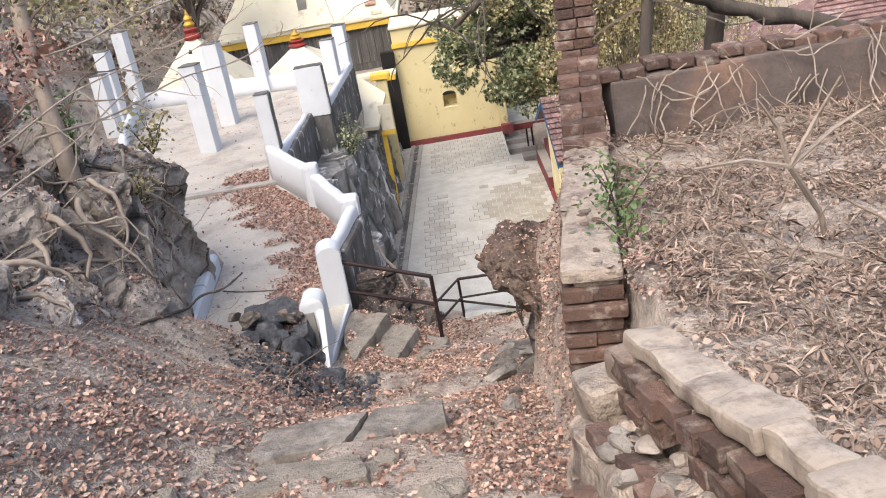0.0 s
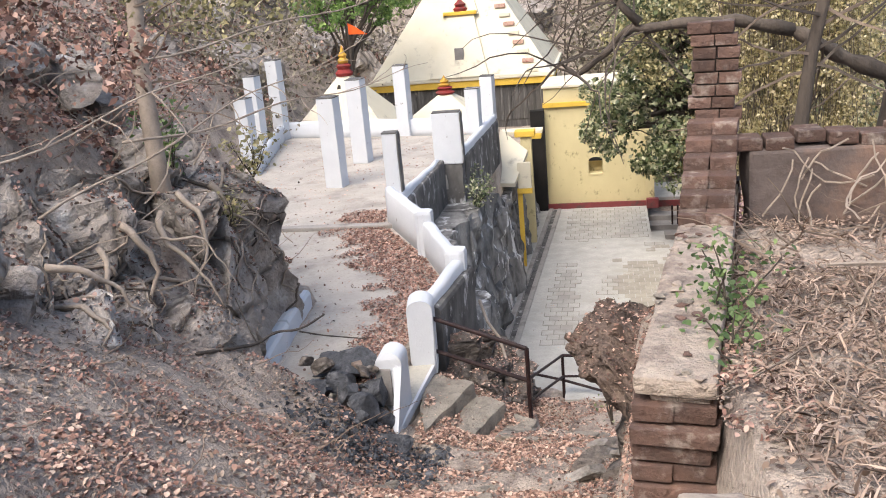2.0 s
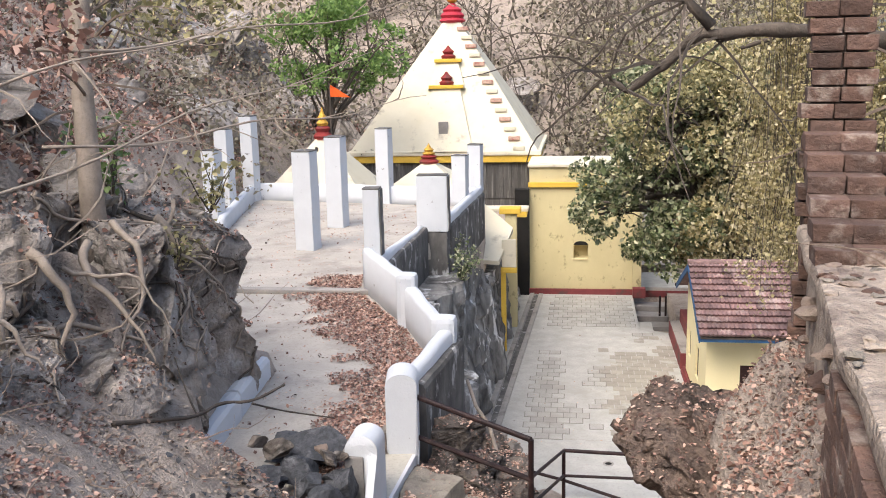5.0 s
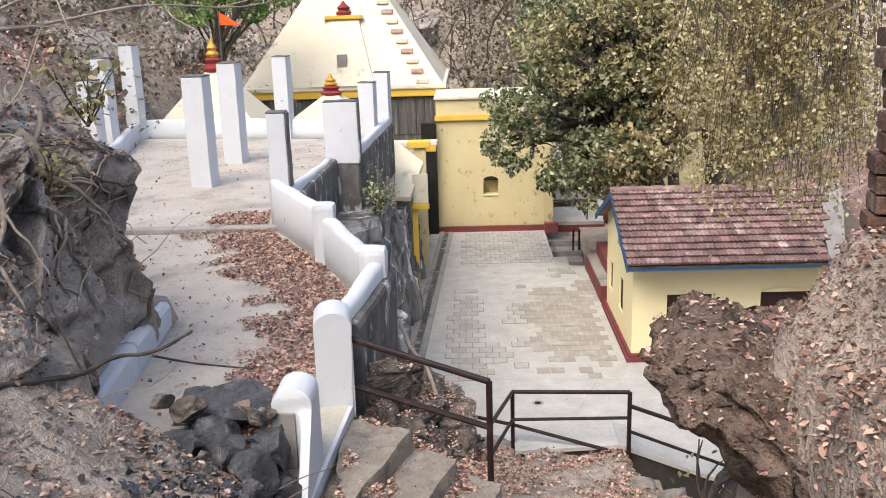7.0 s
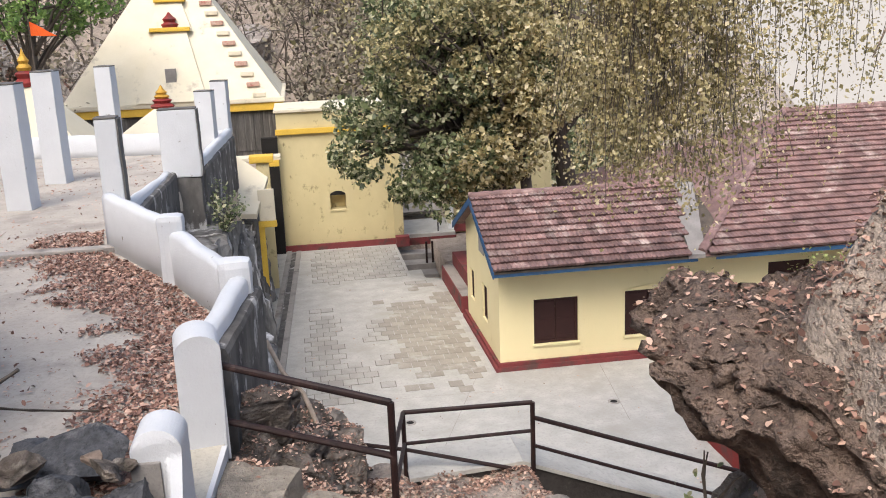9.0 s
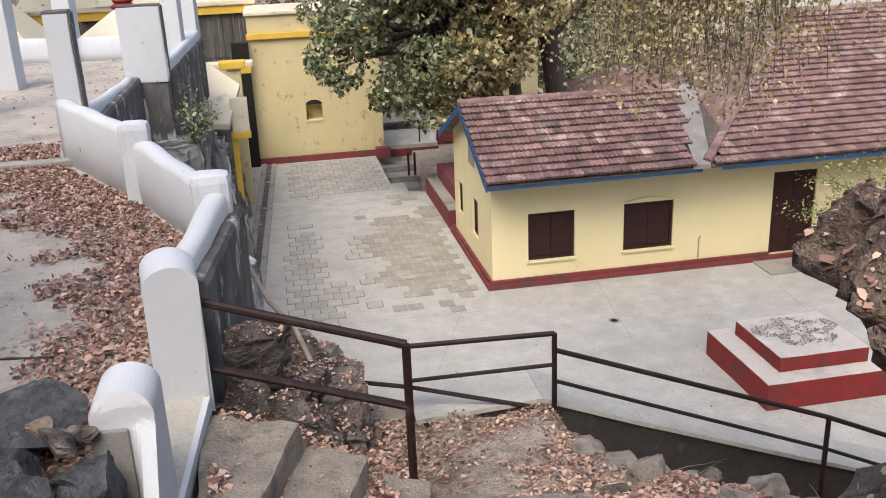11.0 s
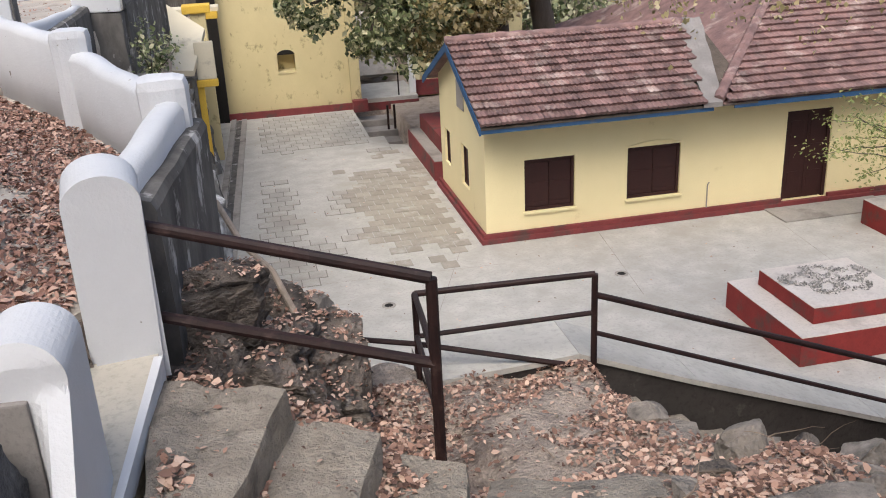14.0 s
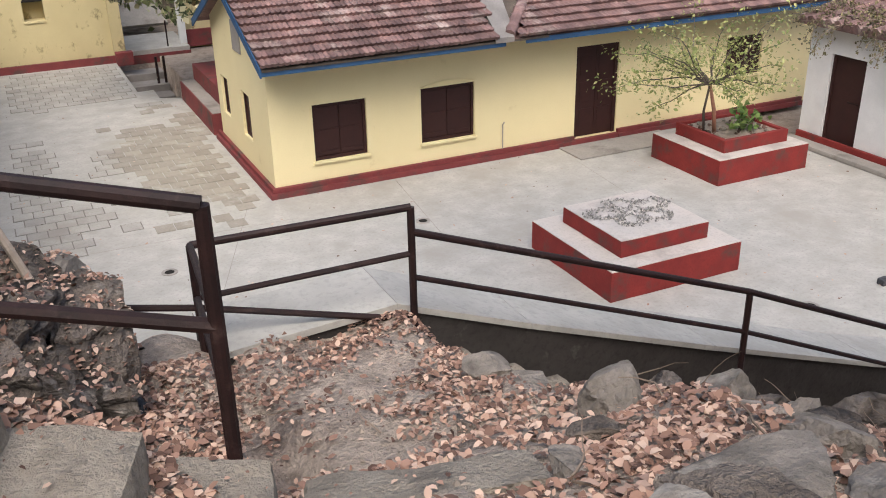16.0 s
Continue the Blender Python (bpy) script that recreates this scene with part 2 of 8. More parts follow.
# ---- building helpers ----
def mesh_object(name, bm, material, smooth=False):
    me = bpy.data.meshes.new(name)
    bm.normal_update()
    bm.to_mesh(me)
    bm.free()
    me.materials.append(material)
    if smooth:
        me.shade_smooth()
    return new(name, me)


def adopt(ob, parent):
    ob.parent = parent
    ob.matrix_parent_inverse = parent.matrix_basis.inverted()
    if parent.parent:
        ob.matrix_parent_inverse = (parent.parent.matrix_basis @ parent.matrix_parent_inverse @ parent.matrix_basis).inverted()
    return ob


def part(name, bm, material, parent, label="", smooth=False):
    ob = mesh_object(name, bm, material, smooth)
    adopt(ob, parent)
    if label:
        tagged(ob, label)
    return ob


def thing(name, x, y, z, label, category, group="", kind=""):
    ob = new(name)
    ob.empty_display_size = 0.1
    ob.matrix_basis = Matrix.Translation((x, y, z))
    return tagged(ob, label, category, group, kind)


def add_box(bm, x0, x1, y0, y1, z0, z1, bevel=0.0, m=None):
    c = Matrix.Translation(((x0 + x1) / 2, (y0 + y1) / 2, (z0 + z1) / 2)) @ Matrix.Diagonal((x1 - x0, y1 - y0, z1 - z0, 1))
    made = bmesh.ops.create_cube(bm, size=1, matrix=(m @ c) if m else c)
    if bevel:
        edges = list({e for v in made["verts"] for e in v.link_edges})
        bmesh.ops.bevel(bm, geom=edges, offset=bevel, segments=2, affect="EDGES", profile=0.6)
    return bm


def box(x0, x1, y0, y1, z0, z1, bevel=0.0, m=None):
    return add_box(bmesh.new(), x0, x1, y0, y1, z0, z1, bevel, m)


def rough_box(x0, x1, y0, y1, z0, z1, bevel=0.03, cuts=5, amp=0.02, freq=2.5, m=None):
    """A box with worn, slightly uneven faces and rounded edges."""
    bm = box(x0, x1, y0, y1, z0, z1, bevel)
    n = max(x1 - x0, y1 - y0, z1 - z0)
    long_edges = [e for e in bm.edges if e.calc_length() > n * 0.18]
    bmesh.ops.subdivide_edges(bm, edges=long_edges, cuts=cuts, use_grid_fill=True)
    for v in bm.verts:
        p = v.co * freq
        v.co += Vector((noise.noise(p), noise.noise(p + Vector((9, 0, 0))), noise.noise(p + Vector((0, 9, 0))))) * amp
    if m:
        bm.transform(m)
    return bm


def tube(points, radii, sides=7, bm=None, closed=True):
    """A tapered tube along points."""
    bm = bm or bmesh.new()
    pts = [Vector(p) for p in points]
    if not hasattr(radii, "__len__"):
        radii = [radii] * len(pts)
    rings, side = [], None
    for i, p in enumerate(pts):
        d = (pts[min(i + 1, len(pts) - 1)] - pts[max(i - 1, 0)]).normalized()
        if side is None:
            side = d.orthogonal().normalized()
        side = (side - d * side.dot(d)).normalized()
        up = d.cross(side)
        rings.append([bm.verts.new(p + (side * math.cos(a) + up * math.sin(a)) * radii[i])
                      for a in (2 * math.pi * k / sides for k in range(sides))])
    for a, b in zip(rings, rings[1:]):
        for k in range(sides):
            bm.faces.new((a[k], a[(k + 1) % sides], b[(k + 1) % sides], b[k]))
    if closed:
        bm.faces.new(rings[0][::-1])
        bm.faces.new(rings[-1])
    return bm


def lathe(profile, x, y, sides=16):
    """Rings (radius, z) turned about the upright at x, y."""
    bm = bmesh.new()
    rings = [[bm.verts.new((x + r * math.cos(2 * math.pi * k / sides), y + r * math.sin(2 * math.pi * k / sides), z))
              for k in range(sides)] for r, z in profile]
    for a, b in zip(rings, rings[1:]):
        for k in range(sides):
            bm.faces.new((a[k], a[(k + 1) % sides], b[(k + 1) % sides], b[k]))
    bm.faces.new(rings[0][::-1])
    bm.faces.new(rings[-1])
    return bm


def rock(seed, sx, sy, sz, subdiv=3, planes=14, amp=0.10, m=None):
    """A boulder: a ball cut by random planes into facets, then roughened."""
    rnd = random.Random(seed)
    bm = bmesh.new()
    bmesh.ops.create_icosphere(bm, subdivisions=subdiv, radius=1)
    cuts = []
    for _ in range(planes):
        n = Vector((rnd.gauss(0, 1), rnd.gauss(0, 1), rnd.gauss(0, 1))).normalized()
        cuts.append((n, rnd.uniform(0.32, 0.72)))
    off = Vector((rnd.uniform(0, 50), rnd.uniform(0, 50), 0))
    for v in bm.verts:
        p = v.co.copy()
        for n, d in cuts:
            k = p.dot(n)
            if k > d:
                p -= n * (k - d)
        ridge = 0.5 - abs(noise.noise(v.co * 1.8 + off))
        p += v.co * (ridge * amp * 1.3 + noise.noise(v.co * 5 + off) * amp * 0.5 + noise.noise(v.co * 12 + off) * amp * 0.3)
        p.z += 0.03 * round(3.5 * p.z + noise.noise(v.co * 2 + off)) - 0.03 * 3.5 * p.z
        v.co = (p.x * sx, p.y * sy, p.z * sz)
    if m:
        bm.transform(m)
    return bm


def holed_wall(x0, x1, z0, z1, holes, y0, y1, m=None):
    """A wall along x between y0 and y1 with rectangular openings (xa, xb, za, zb) through it."""
    bm = bmesh.new()
    xs = sorted({x0, x1, *[h[0] for h in holes], *[h[1] for h in holes]})
    zs = sorted({z0, z1, *[h[2] for h in holes], *[h[3] for h in holes]})
    solid = {}
    for i, (xa, xb) in enumerate(zip(xs, xs[1:])):
        for j, (za, zb) in enumerate(zip(zs, zs[1:])):
            cx, cz = (xa + xb) / 2, (za + zb) / 2
            solid[i, j] = not any(h[0] < cx < h[1] and h[2] < cz < h[3] for h in holes)
    vs = {}

    def vert(x, y, z):
        if (x, y, z) not in vs:
            vs[x, y, z] = bm.verts.new((x, y, z))
        return vs[x, y, z]

    for (i, j), s in solid.items():
        if not s:
            continue
        xa, xb, za, zb = xs[i], xs[i + 1], zs[j], zs[j + 1]
        q = [((xa, y0, za), (xb, y0, za), (xb, y0, zb), (xa, y0, zb)), ((xb, y1, za), (xa, y1, za), (xa, y1, zb), (xb, y1, zb))]
        if not solid.get((i - 1, j)):
            q.append(((xa, y1, za), (xa, y0, za), (xa, y0, zb), (xa, y1, zb)))
        if not solid.get((i + 1, j)):
            q.append(((xb, y0, za), (xb, y1, za), (xb, y1, zb), (xb, y0, zb)))
        if not solid.get((i, j - 1)):
            q.append(((xa, y1, za), (xb, y1, za), (xb, y0, za), (xa, y0, za)))
        if not solid.get((i, j + 1)):
            q.append(((xa, y0, zb), (xb, y0, zb), (xb, y1, zb), (xa, y1, zb)))
        for f in q:
            bm.faces.new([vert(*c) for c in f])
    if m:
        bm.transform(m)
    return bm


def prism(outline, z0, z1):
    """An upright prism over a plan outline given counter-clockwise."""
    bm = bmesh.new()
    lo = [bm.verts.new((x, y, z0)) for x, y in outline]
    hi = [bm.verts.new((x, y, z1)) for x, y in outline]
    n = len(outline)
    bm.faces.new(lo[::-1])
    bm.faces.new(hi)
    for k in range(n):
        bm.faces.new((lo[k], lo[(k + 1) % n], hi[(k + 1) % n], hi[k]))
    return bm


def solid_from_quads(top, drop):
    """A slab: a top quad given counter-clockwise seen from outside, and its copy moved by drop."""
    bm = bmesh.new()
    a = [bm.verts.new(p) for p in top]
    b = [bm.verts.new(Vector(p) + Vector(drop)) for p in top]
    bm.faces.new(a)
    bm.faces.new(b[::-1])
    n = len(top)
    for k in range(n):
        bm.faces.new((b[k], b[(k + 1) % n], a[(k + 1) % n], a[k]))
    return bm


# ---- ground ----
def ramp01(a, lo, hi):
    t = np.clip((a - lo) / (hi - lo), 0, 1)
    return t * t * (3 - 2 * t)


PATH_Y = (-60, -31, -26.4, -22, -20, -18.4, -16.6, -15.3, -14.4, -13.9, -13.0, -12.0, -11.2, -9)
PATH_Z = (22, 11.3, 9.2, 7.35, 6.72, 6.02, 4.98, 4.64, 4.46, 4.2, 3.6, 3.38, 3.3, 3.2)
EDGE_Y = (-14.9, -13.2, -12.4, -10.6, -8.4, -6.4, -1.6, -1.3, 4, 14, 60)
EDGE_X = (-5.62, -5.55, -5.25, -4.9, -5.75, -7.05, -7.0, -6.45, -6.2, -5.9, -5.9)


def wave(x, y, s, seed=0.0):
    return (np.sin(x * 1.7 / s + 1.3 * np.sin(y * 1.1 / s + seed)) * np.cos(y * 1.9 / s + 1.1 * np.sin(x * 0.9 / s + 2 * seed)))


def height(x, y):
    """The ground's height: the walked slope, banks, terrace, courtyard and the hills around."""
    x, y = np.asarray(x, float), np.asarray(y, float)
    p = np.interp(y, PATH_Y, PATH_Z)
    # walked slope with its left bank and the slope falling to the right below the rock
    d = np.maximum(-5.0 - x, 0)
    bank = 0.72 * np.minimum(d, 2.7) + 0.1 * np.clip(d - 2.7, 0, 0.7) + 0.95 * np.maximum(d - 4.0, 0)
    cliff = 2.0 * ramp01(-x, 8.85, 9.3) * ramp01(y, -19.5, -16.5)
    left = p + bank + cliff
    fall = 3.1 + 0.32 * (1 - ramp01(x, -2.12, -1.85)) - 0.4 * (x + 2) + 0.42 * (-11.5 - y) - 0.3 * ramp01(y, -12.8, -11.6) * ramp01(x, -2.0, -1.2)
    right = np.minimum(p, np.maximum(fall, 0.3))
    rt = 8.15 + 0.10 * (-19 - y) * (y < -19) + 0.02 * (x + 1)
    sh = 0.32 * np.maximum(-21.5 - y, 0)
    up_r = ramp01(x - sh, -2.62, -2.3)
    shelf = 7.45 - 0.3 * ramp01(y, -19.2, -17.8) + 0.3 * np.maximum(-21.6 - y, 0) + 0.4 * ramp01(x, -2.3, -1.95)
    high = np.where((x > -2.1 + 0.158 * np.clip(y + 20.95, 0, 3.5)) & (y < -17.6), np.maximum(rt, p - 1.2), shelf)
    k = 1 - ramp01(y, -17.1, -16.6)
    right = right * (1 - up_r * k) + high * up_r * k
    g = np.where(x < -5.0, left, right)
    # terrace on the left beyond the rock pile
    terr = 5.06 - 2.0 * ramp01(y, 5.9, 6.4)
    tleft = np.interp(y, (-15.2, -12, -11.2, -10.4, -2, 4, 60), (-7.0, -8.2, -8.6, -9.9, -13.4, -14.5, -14.5))
    rise = np.maximum(tleft - x, 0)
    hill = terr + 2.0 * ramp01(rise, 0.15, 0.7) + 0.8 * np.maximum(rise - 0.5, 0)
    t_in = np.where(x > tleft, terr, hill)
    into = ramp01(y, -15.15, -14.85) * (x < np.interp(y, EDGE_Y, EDGE_X))
    low_t = np.minimum(t_in, np.where(x > tleft, terr, 1e9))
    far = np.where(y > -11.0, t_in, np.where(x > -7.0 - 0.5 * ramp01(y, -14.9, -13.6), low_t, np.maximum(left, t_in)))
    g = np.where(into > 0, g * (1 - into) + far * into, g)
    foot = (x < -7.52) & (y > -15.2) & (y < -10.9)
    g = np.where(foot, np.maximum(g, 5.40 + 0.2 * np.minimum(-7.52 - x, 1.6) + 0.32 * np.minimum((-7.52 - x) / 0.5, 1) * np.maximum(-11.2 - y, 0)), g)
    stair = np.where(x < -5.1, 4.5, 4.66 - 0.42 * (x + 5.0))
    g = np.where((x > -5.62) & (x < -3.7) & (y > -14.95) & (y < -13.05), np.maximum(g, stair * ramp01(y, -15.0, -14.7) + g * (1 - ramp01(y, -15.0, -14.7))), g)
    # rock slope under the parapet and the drop to the courtyard
    edge = np.interp(y, EDGE_Y, EDGE_X)
    slope_l = 4.6 - 0.55 * (x - edge) - 0.30 * np.maximum(y + 12.6, 0) - 2.4 * np.maximum(y + 9.8, 0)
    s_zone = (x >= edge) & (x < -3.3) & (y > -12.9) & (y < -8)
    slope_l = np.where(x > -4.0, np.minimum(slope_l, 3.3 - 2.4 * np.maximum(y + 10.5, 0)), slope_l)
    g = np.where(s_zone, np.maximum(np.minimum(g, slope_l), -0.12), g)
    court = (x >= edge) & (y > -10.4)
    drop = np.where(x < -3.3, np.maximum(slope_l, -0.12), -0.12)
    g = np.where(court & (y > -10.35), np.minimum(g, drop), g)
    # land behind the buildings
    back = ramp01(y, 24.5, 27.5)
    hillz = 2.0 + 0.62 * np.maximum(y - 25, 0) * (0.35 + 0.65 * ramp01(-x, -30, 4))
    g = np.where((y > 24.5), g * (1 - back) + np.minimum(hillz, 34) * back, g)
    g = np.where((x > 13.5) & (y > -9) & (y < 24.5), -0.12 - 1.5 * ramp01(x, 22, 50), g)
    east = ramp01(x - 0.42 * y, 8, 26) * (x > 14)
    g = g - 16 * east
    pit = (x > -1.05) & (x < 0.3) & (y > 9.0) & (y < 14.4)
    g = np.where(pit, -1.6, g)
    steep = ramp01(-x, 7.3, 8.2) * (y < 5)
    g = g + steep * (0.16 * wave(x, y, 0.42, 0.7) + 0.12 * wave(x, y, 0.8, 3.3)) * (~((into > 0.5) & (x > tleft)))
    rough = 0.05 * wave(x, y, 0.45, 1.0) + 0.035 * wave(x, y, 0.21, 2.2)
    flat = (court & (y < 24)) | ((into > 0.5) & (x > tleft))
    g = g + np.where(flat, 0, rough)
    far_hill = ramp01(np.hypot(x, y + 5), 45, 110)
    return g * (1 - far_hill) + far_hill * (np.where(x > 8, 6, 18) - 30 * ramp01(x - 0.42 * y, 2, 20) * (x > 8))


def grid_axis(stops):
    out = []
    for a, b, step in stops:
        out += list(np.arange(a, b - 1e-6, step))
    return np.array(out + [stops[-1][1]])


def make_ground():
    xs = grid_axis(((-900, -100, 100), (-100, -30, 10), (-30, -14, 1.0), (-14, -9, 0.3), (-9, 2, 0.1), (2, 14, 0.6), (14, 40, 2), (40, 100, 10), (100, 900, 100)))
    ys = grid_axis(((-900, -100, 100), (-100, -40, 10), (-40, -27, 0.5), (-27, -8, 0.1), (-8, 16, 0.5), (16, 60, 1.0), (60, 100, 10), (100, 900, 100)))
    X, Y = np.meshgrid(xs, ys)
    Z = height(X, Y)
    n, k = len(xs), len(ys)
    verts = np.stack([X.ravel(), Y.ravel(), Z.ravel()], 1)
    i = (np.arange(k - 1)[:, None] * n + np.arange(n - 1)[None]).ravel()
    faces = np.stack([i, i + 1, i + n + 1, i + n], 1)
    me = bpy.data.meshes.new("ground")
    me.from_pydata(verts.tolist(), [], faces.tolist())
    me.materials.append(M_EARTH)
    me.shade_smooth()
    return tagged(new("ground", me), "brown bare earth hillside falling to the courtyard", "ground", kind="structure")


make_ground()


def hz(x, y):
    return float(height(x, y))

def make_backdrop():
    """A glowing sheet coloured as far-plain haze, seen between the trees beyond the house."""
    m = bpy.data.materials.new("painted_far_haze")
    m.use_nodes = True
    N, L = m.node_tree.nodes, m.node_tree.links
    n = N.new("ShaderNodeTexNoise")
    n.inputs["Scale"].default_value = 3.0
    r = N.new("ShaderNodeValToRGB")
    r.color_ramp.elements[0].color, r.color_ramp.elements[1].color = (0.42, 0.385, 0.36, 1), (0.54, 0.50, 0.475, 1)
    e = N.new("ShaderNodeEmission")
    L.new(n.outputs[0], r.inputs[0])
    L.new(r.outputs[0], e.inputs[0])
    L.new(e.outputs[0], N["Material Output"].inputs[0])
    bm = bmesh.new()
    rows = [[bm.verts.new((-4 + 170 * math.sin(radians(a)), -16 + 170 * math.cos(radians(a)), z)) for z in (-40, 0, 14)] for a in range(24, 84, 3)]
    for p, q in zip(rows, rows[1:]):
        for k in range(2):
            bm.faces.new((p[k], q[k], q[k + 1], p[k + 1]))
    return tagged(mesh_object("backdrop", bm, m), "glowing sheet painted as the pale hazy plain far below the hillside", "backdrop", kind="structure")


make_backdrop()


# ---- courtyard ----
def make_courtyard():
    bm = prism(((-6.1, -9.2), (-4.3, -10.3), (11.2, -10.3), (11.2, 0.4), (0.05, 0.4), (0.05, 8.3), (-1.05, 8.9), (-1.05, 13.9), (-6.1, 13.9)), -0.3, 0.0)
    floor = mesh_object("floor", bm, M_CONC)
    tagged(floor, "pale worn concrete courtyard floor", "floor", kind="structure")
    return floor


COURT = make_courtyard()


# ---- house ----
def shutter_window(xa, xb, za, zb, y, parent, arch=False):
    w = thing("window", (xa + xb) / 2, y, za, "closed dark brown wooden shutters in yellow wall", "window")
    w["kind"] = "structure"
    fr = bmesh.new()
    for a in ((xa, xa + 0.06, za, zb), (xb - 0.06, xb, za, zb), (xa + 0.06, xb - 0.06, zb - 0.06, zb), (xa + 0.06, xb - 0.06, za, za + 0.06)):
        add_box(fr, a[0], a[1], y + 0.05, y + 0.13, a[2], a[3], 0.006)
    part("window_frame", fr, M_SHUTTER, w)
    mid = (xa + xb) / 2
    for a, b in ((xa + 0.062, mid - 0.004), (mid + 0.004, xb - 0.062)):
        leaf = part("shutter", box(a, b, y + 0.075, y + 0.115, za + 0.062, zb - 0.062, 0.006), M_SHUTTER, w)
        rails = bmesh.new()
        for z in (za + 0.09, (za + zb) / 2 - 0.04, zb - 0.17):
            add_box(rails, a + 0.01, b - 0.01, y + 0.062, y + 0.078, z, z + 0.08, 0.004)
        part("batten", rails, M_SHUTTER, leaf)
    part("window_sill", rough_box(xa - 0.04, xb + 0.04, y - 0.05, y + 0.06, za - 0.05, za, 0.01, 3, 0.004), M_YELLOW, w)
    if arch:
        pts = [(xa + (xb - xa) * k / 12, y - 0.015, zb + 0.02 + 0.09 * math.sin(math.pi * k / 12)) for k in range(13)]
        part("arch_trim", tube(pts, 0.022, 6), M_YELLOW, w)
    return w


WIN = ((0.84, 1.93, 0.58, 1.70), (3.10, 4.30, 0.59, 1.72), (10.88, 11.95, 0.97, 1.9))
DOOR = (6.76, 7.86, 0.12, 2.14)
EAVE_Y, EAVE_Z, PITCH = -0.88, 2.70, 0.436
RIDGE_Y, RIDGE_Z = 1.86, 3.90


def make_house():
    h = thing("house", 5, 2, 0, "pale yellow house with clay tile roof and maroon skirting", "house")
    part("wall", holed_wall(0, 13.4, 0, 2.95, list(WIN) + [DOOR], 0, 0.25), M_YELLOW, h, "pale yellow plastered front wall")
    # gable side wall, seen along the courtyard
    turn = Matrix.Rotation(radians(-90), 4, "Z")
    side_holes = ((-2.05, -1.40, 0.72, 1.66), (-3.75, -3.15, 0.78, 1.62), (-2.20, -1.60, 2.45, 3.05))
    bm = holed_wall(-3.9, -0.25, 0, 2.95, side_holes[:2], 0, 0.25, turn)
    part("side_wall", bm, M_YELLOW, h, "pale yellow side wall with two narrow windows")
    bm = bmesh.new()
    for x in (0.0, 0.25):
        for y, z in ((0.0, 2.95), (3.9, 2.95), (3.9, 2.97), (RIDGE_Y, 3.86), (0.0, 3.03)):
            bm.verts.new((x, y, z))
    bm.verts.ensure_lookup_table()
    v = bm.verts
    bm.faces.new([v[k] for k in (0, 4, 3, 2, 1)])
    bm.faces.new([v[k] for k in (5, 6, 7, 8, 9)])
    for a in range(5):
        b = (a + 1) % 5
        bm.faces.new((v[a], v[b], v[5 + b], v[5 + a]))
    part("gable", bm, M_YELLOW, h)
    part("back_wall", box(0, 5.4, 3.9, 4.15, 0, 2.95), M_YELLOW, h)
    part("inner_floor", box(0.25, 13.4, 0.25, 3.9, 0.02, 0.1), M_CEMENT, h)
    part("end_wall", box(13.4, 13.65, 0, 9, 0, 2.95), M_YELLOW, h)
    # skirting in two steps
    for a, b, t in ((0.0, 0.11, 0.13), (0.11, 0.2, 0.075)):
        for x0, x1 in ((-t, DOOR[0] - 0.02), (DOOR[1] + 0.02, 13.4)):
            part("skirting", box(x0, x1, -t, -0.002, a, b, 0.008), M_MAROON, h)
        part("skirting", box(-t, -0.002, 0.0, 4.35, a, b, 0.008), M_MAROON, h)
    # windows and door
    for k, wn_ in enumerate(WIN):
        shutter_window(*wn_, 0.0, h, arch=(k == 1))
    for ya, yb, za, zb in ((1.40, 2.05, 0.72, 1.66), (3.15, 3.75, 0.78, 1.62)):
        w = thing("window", 0, (ya + yb) / 2, za, "narrow brown shuttered window in yellow side wall", "window", kind="structure")
        fr = bmesh.new()
        for a in ((ya, ya + 0.05, za, zb), (yb - 0.05, yb, za, zb), (ya + 0.05, yb - 0.05, zb - 0.05, zb), (ya + 0.05, yb - 0.05, za, za + 0.05)):
            add_box(fr, 0.06, 0.13, a[0], a[1], a[2], a[3], 0.005)
        part("window_frame", fr, M_SHUTTER, w)
        part("shutter", box(0.09, 0.12, ya + 0.052, yb - 0.052, za + 0.052, zb - 0.052, 0.004), M_SHUTTER, w)
    w = thing("window", 0, 1.9, 2.45, "small square vent window high in gable", "window", kind="structure")
    part("shutter", box(-0.03, -0.004, 1.6, 2.2, 2.45, 3.05, 0.008), M_CEMENT, w)
    d = thing("door", 7.3, 0.05, 0.1, "closed dark brown wooden double door", "door", kind="structure")
    fr = bmesh.new()
    for a in ((DOOR[0], DOOR[0] + 0.08, DOOR[2], DOOR[3]), (DOOR[1] - 0.08, DOOR[1], DOOR[2], DOOR[3]), (DOOR[0] + 0.08, DOOR[1] - 0.08, DOOR[3] - 0.08, DOOR[3])):
        add_box(fr, a[0], a[1], 0.04, 0.14, a[2], a[3], 0.006)
    part("door_frame", fr, M_SHUTTER, d)
    mid = (DOOR[0] + DOOR[1]) / 2
    for a, b in ((DOOR[0] + 0.082, mid - 0.004), (mid + 0.004, DOOR[1] - 0.082)):
        leaf = part("door_leaf", box(a, b, 0.08, 0.12, DOOR[2] + 0.01, DOOR[3] - 0.082, 0.005), M_SHUTTER, d)
        panels = bmesh.new()
        for z0, z1 in ((0.3, 0.75), (0.9, 1.35), (1.5, 1.9)):
            add_box(panels, a + 0.07, b - 0.07, 0.068, 0.082, z0, z1, 0.006)
        part("panel", panels, M_SHUTTER, leaf)
    part("threshold", box(DOOR[0] - 0.02, DOOR[1] + 0.02, -0.1, 0.24, 0.0, 0.115, 0.01), M_MAROON, d)
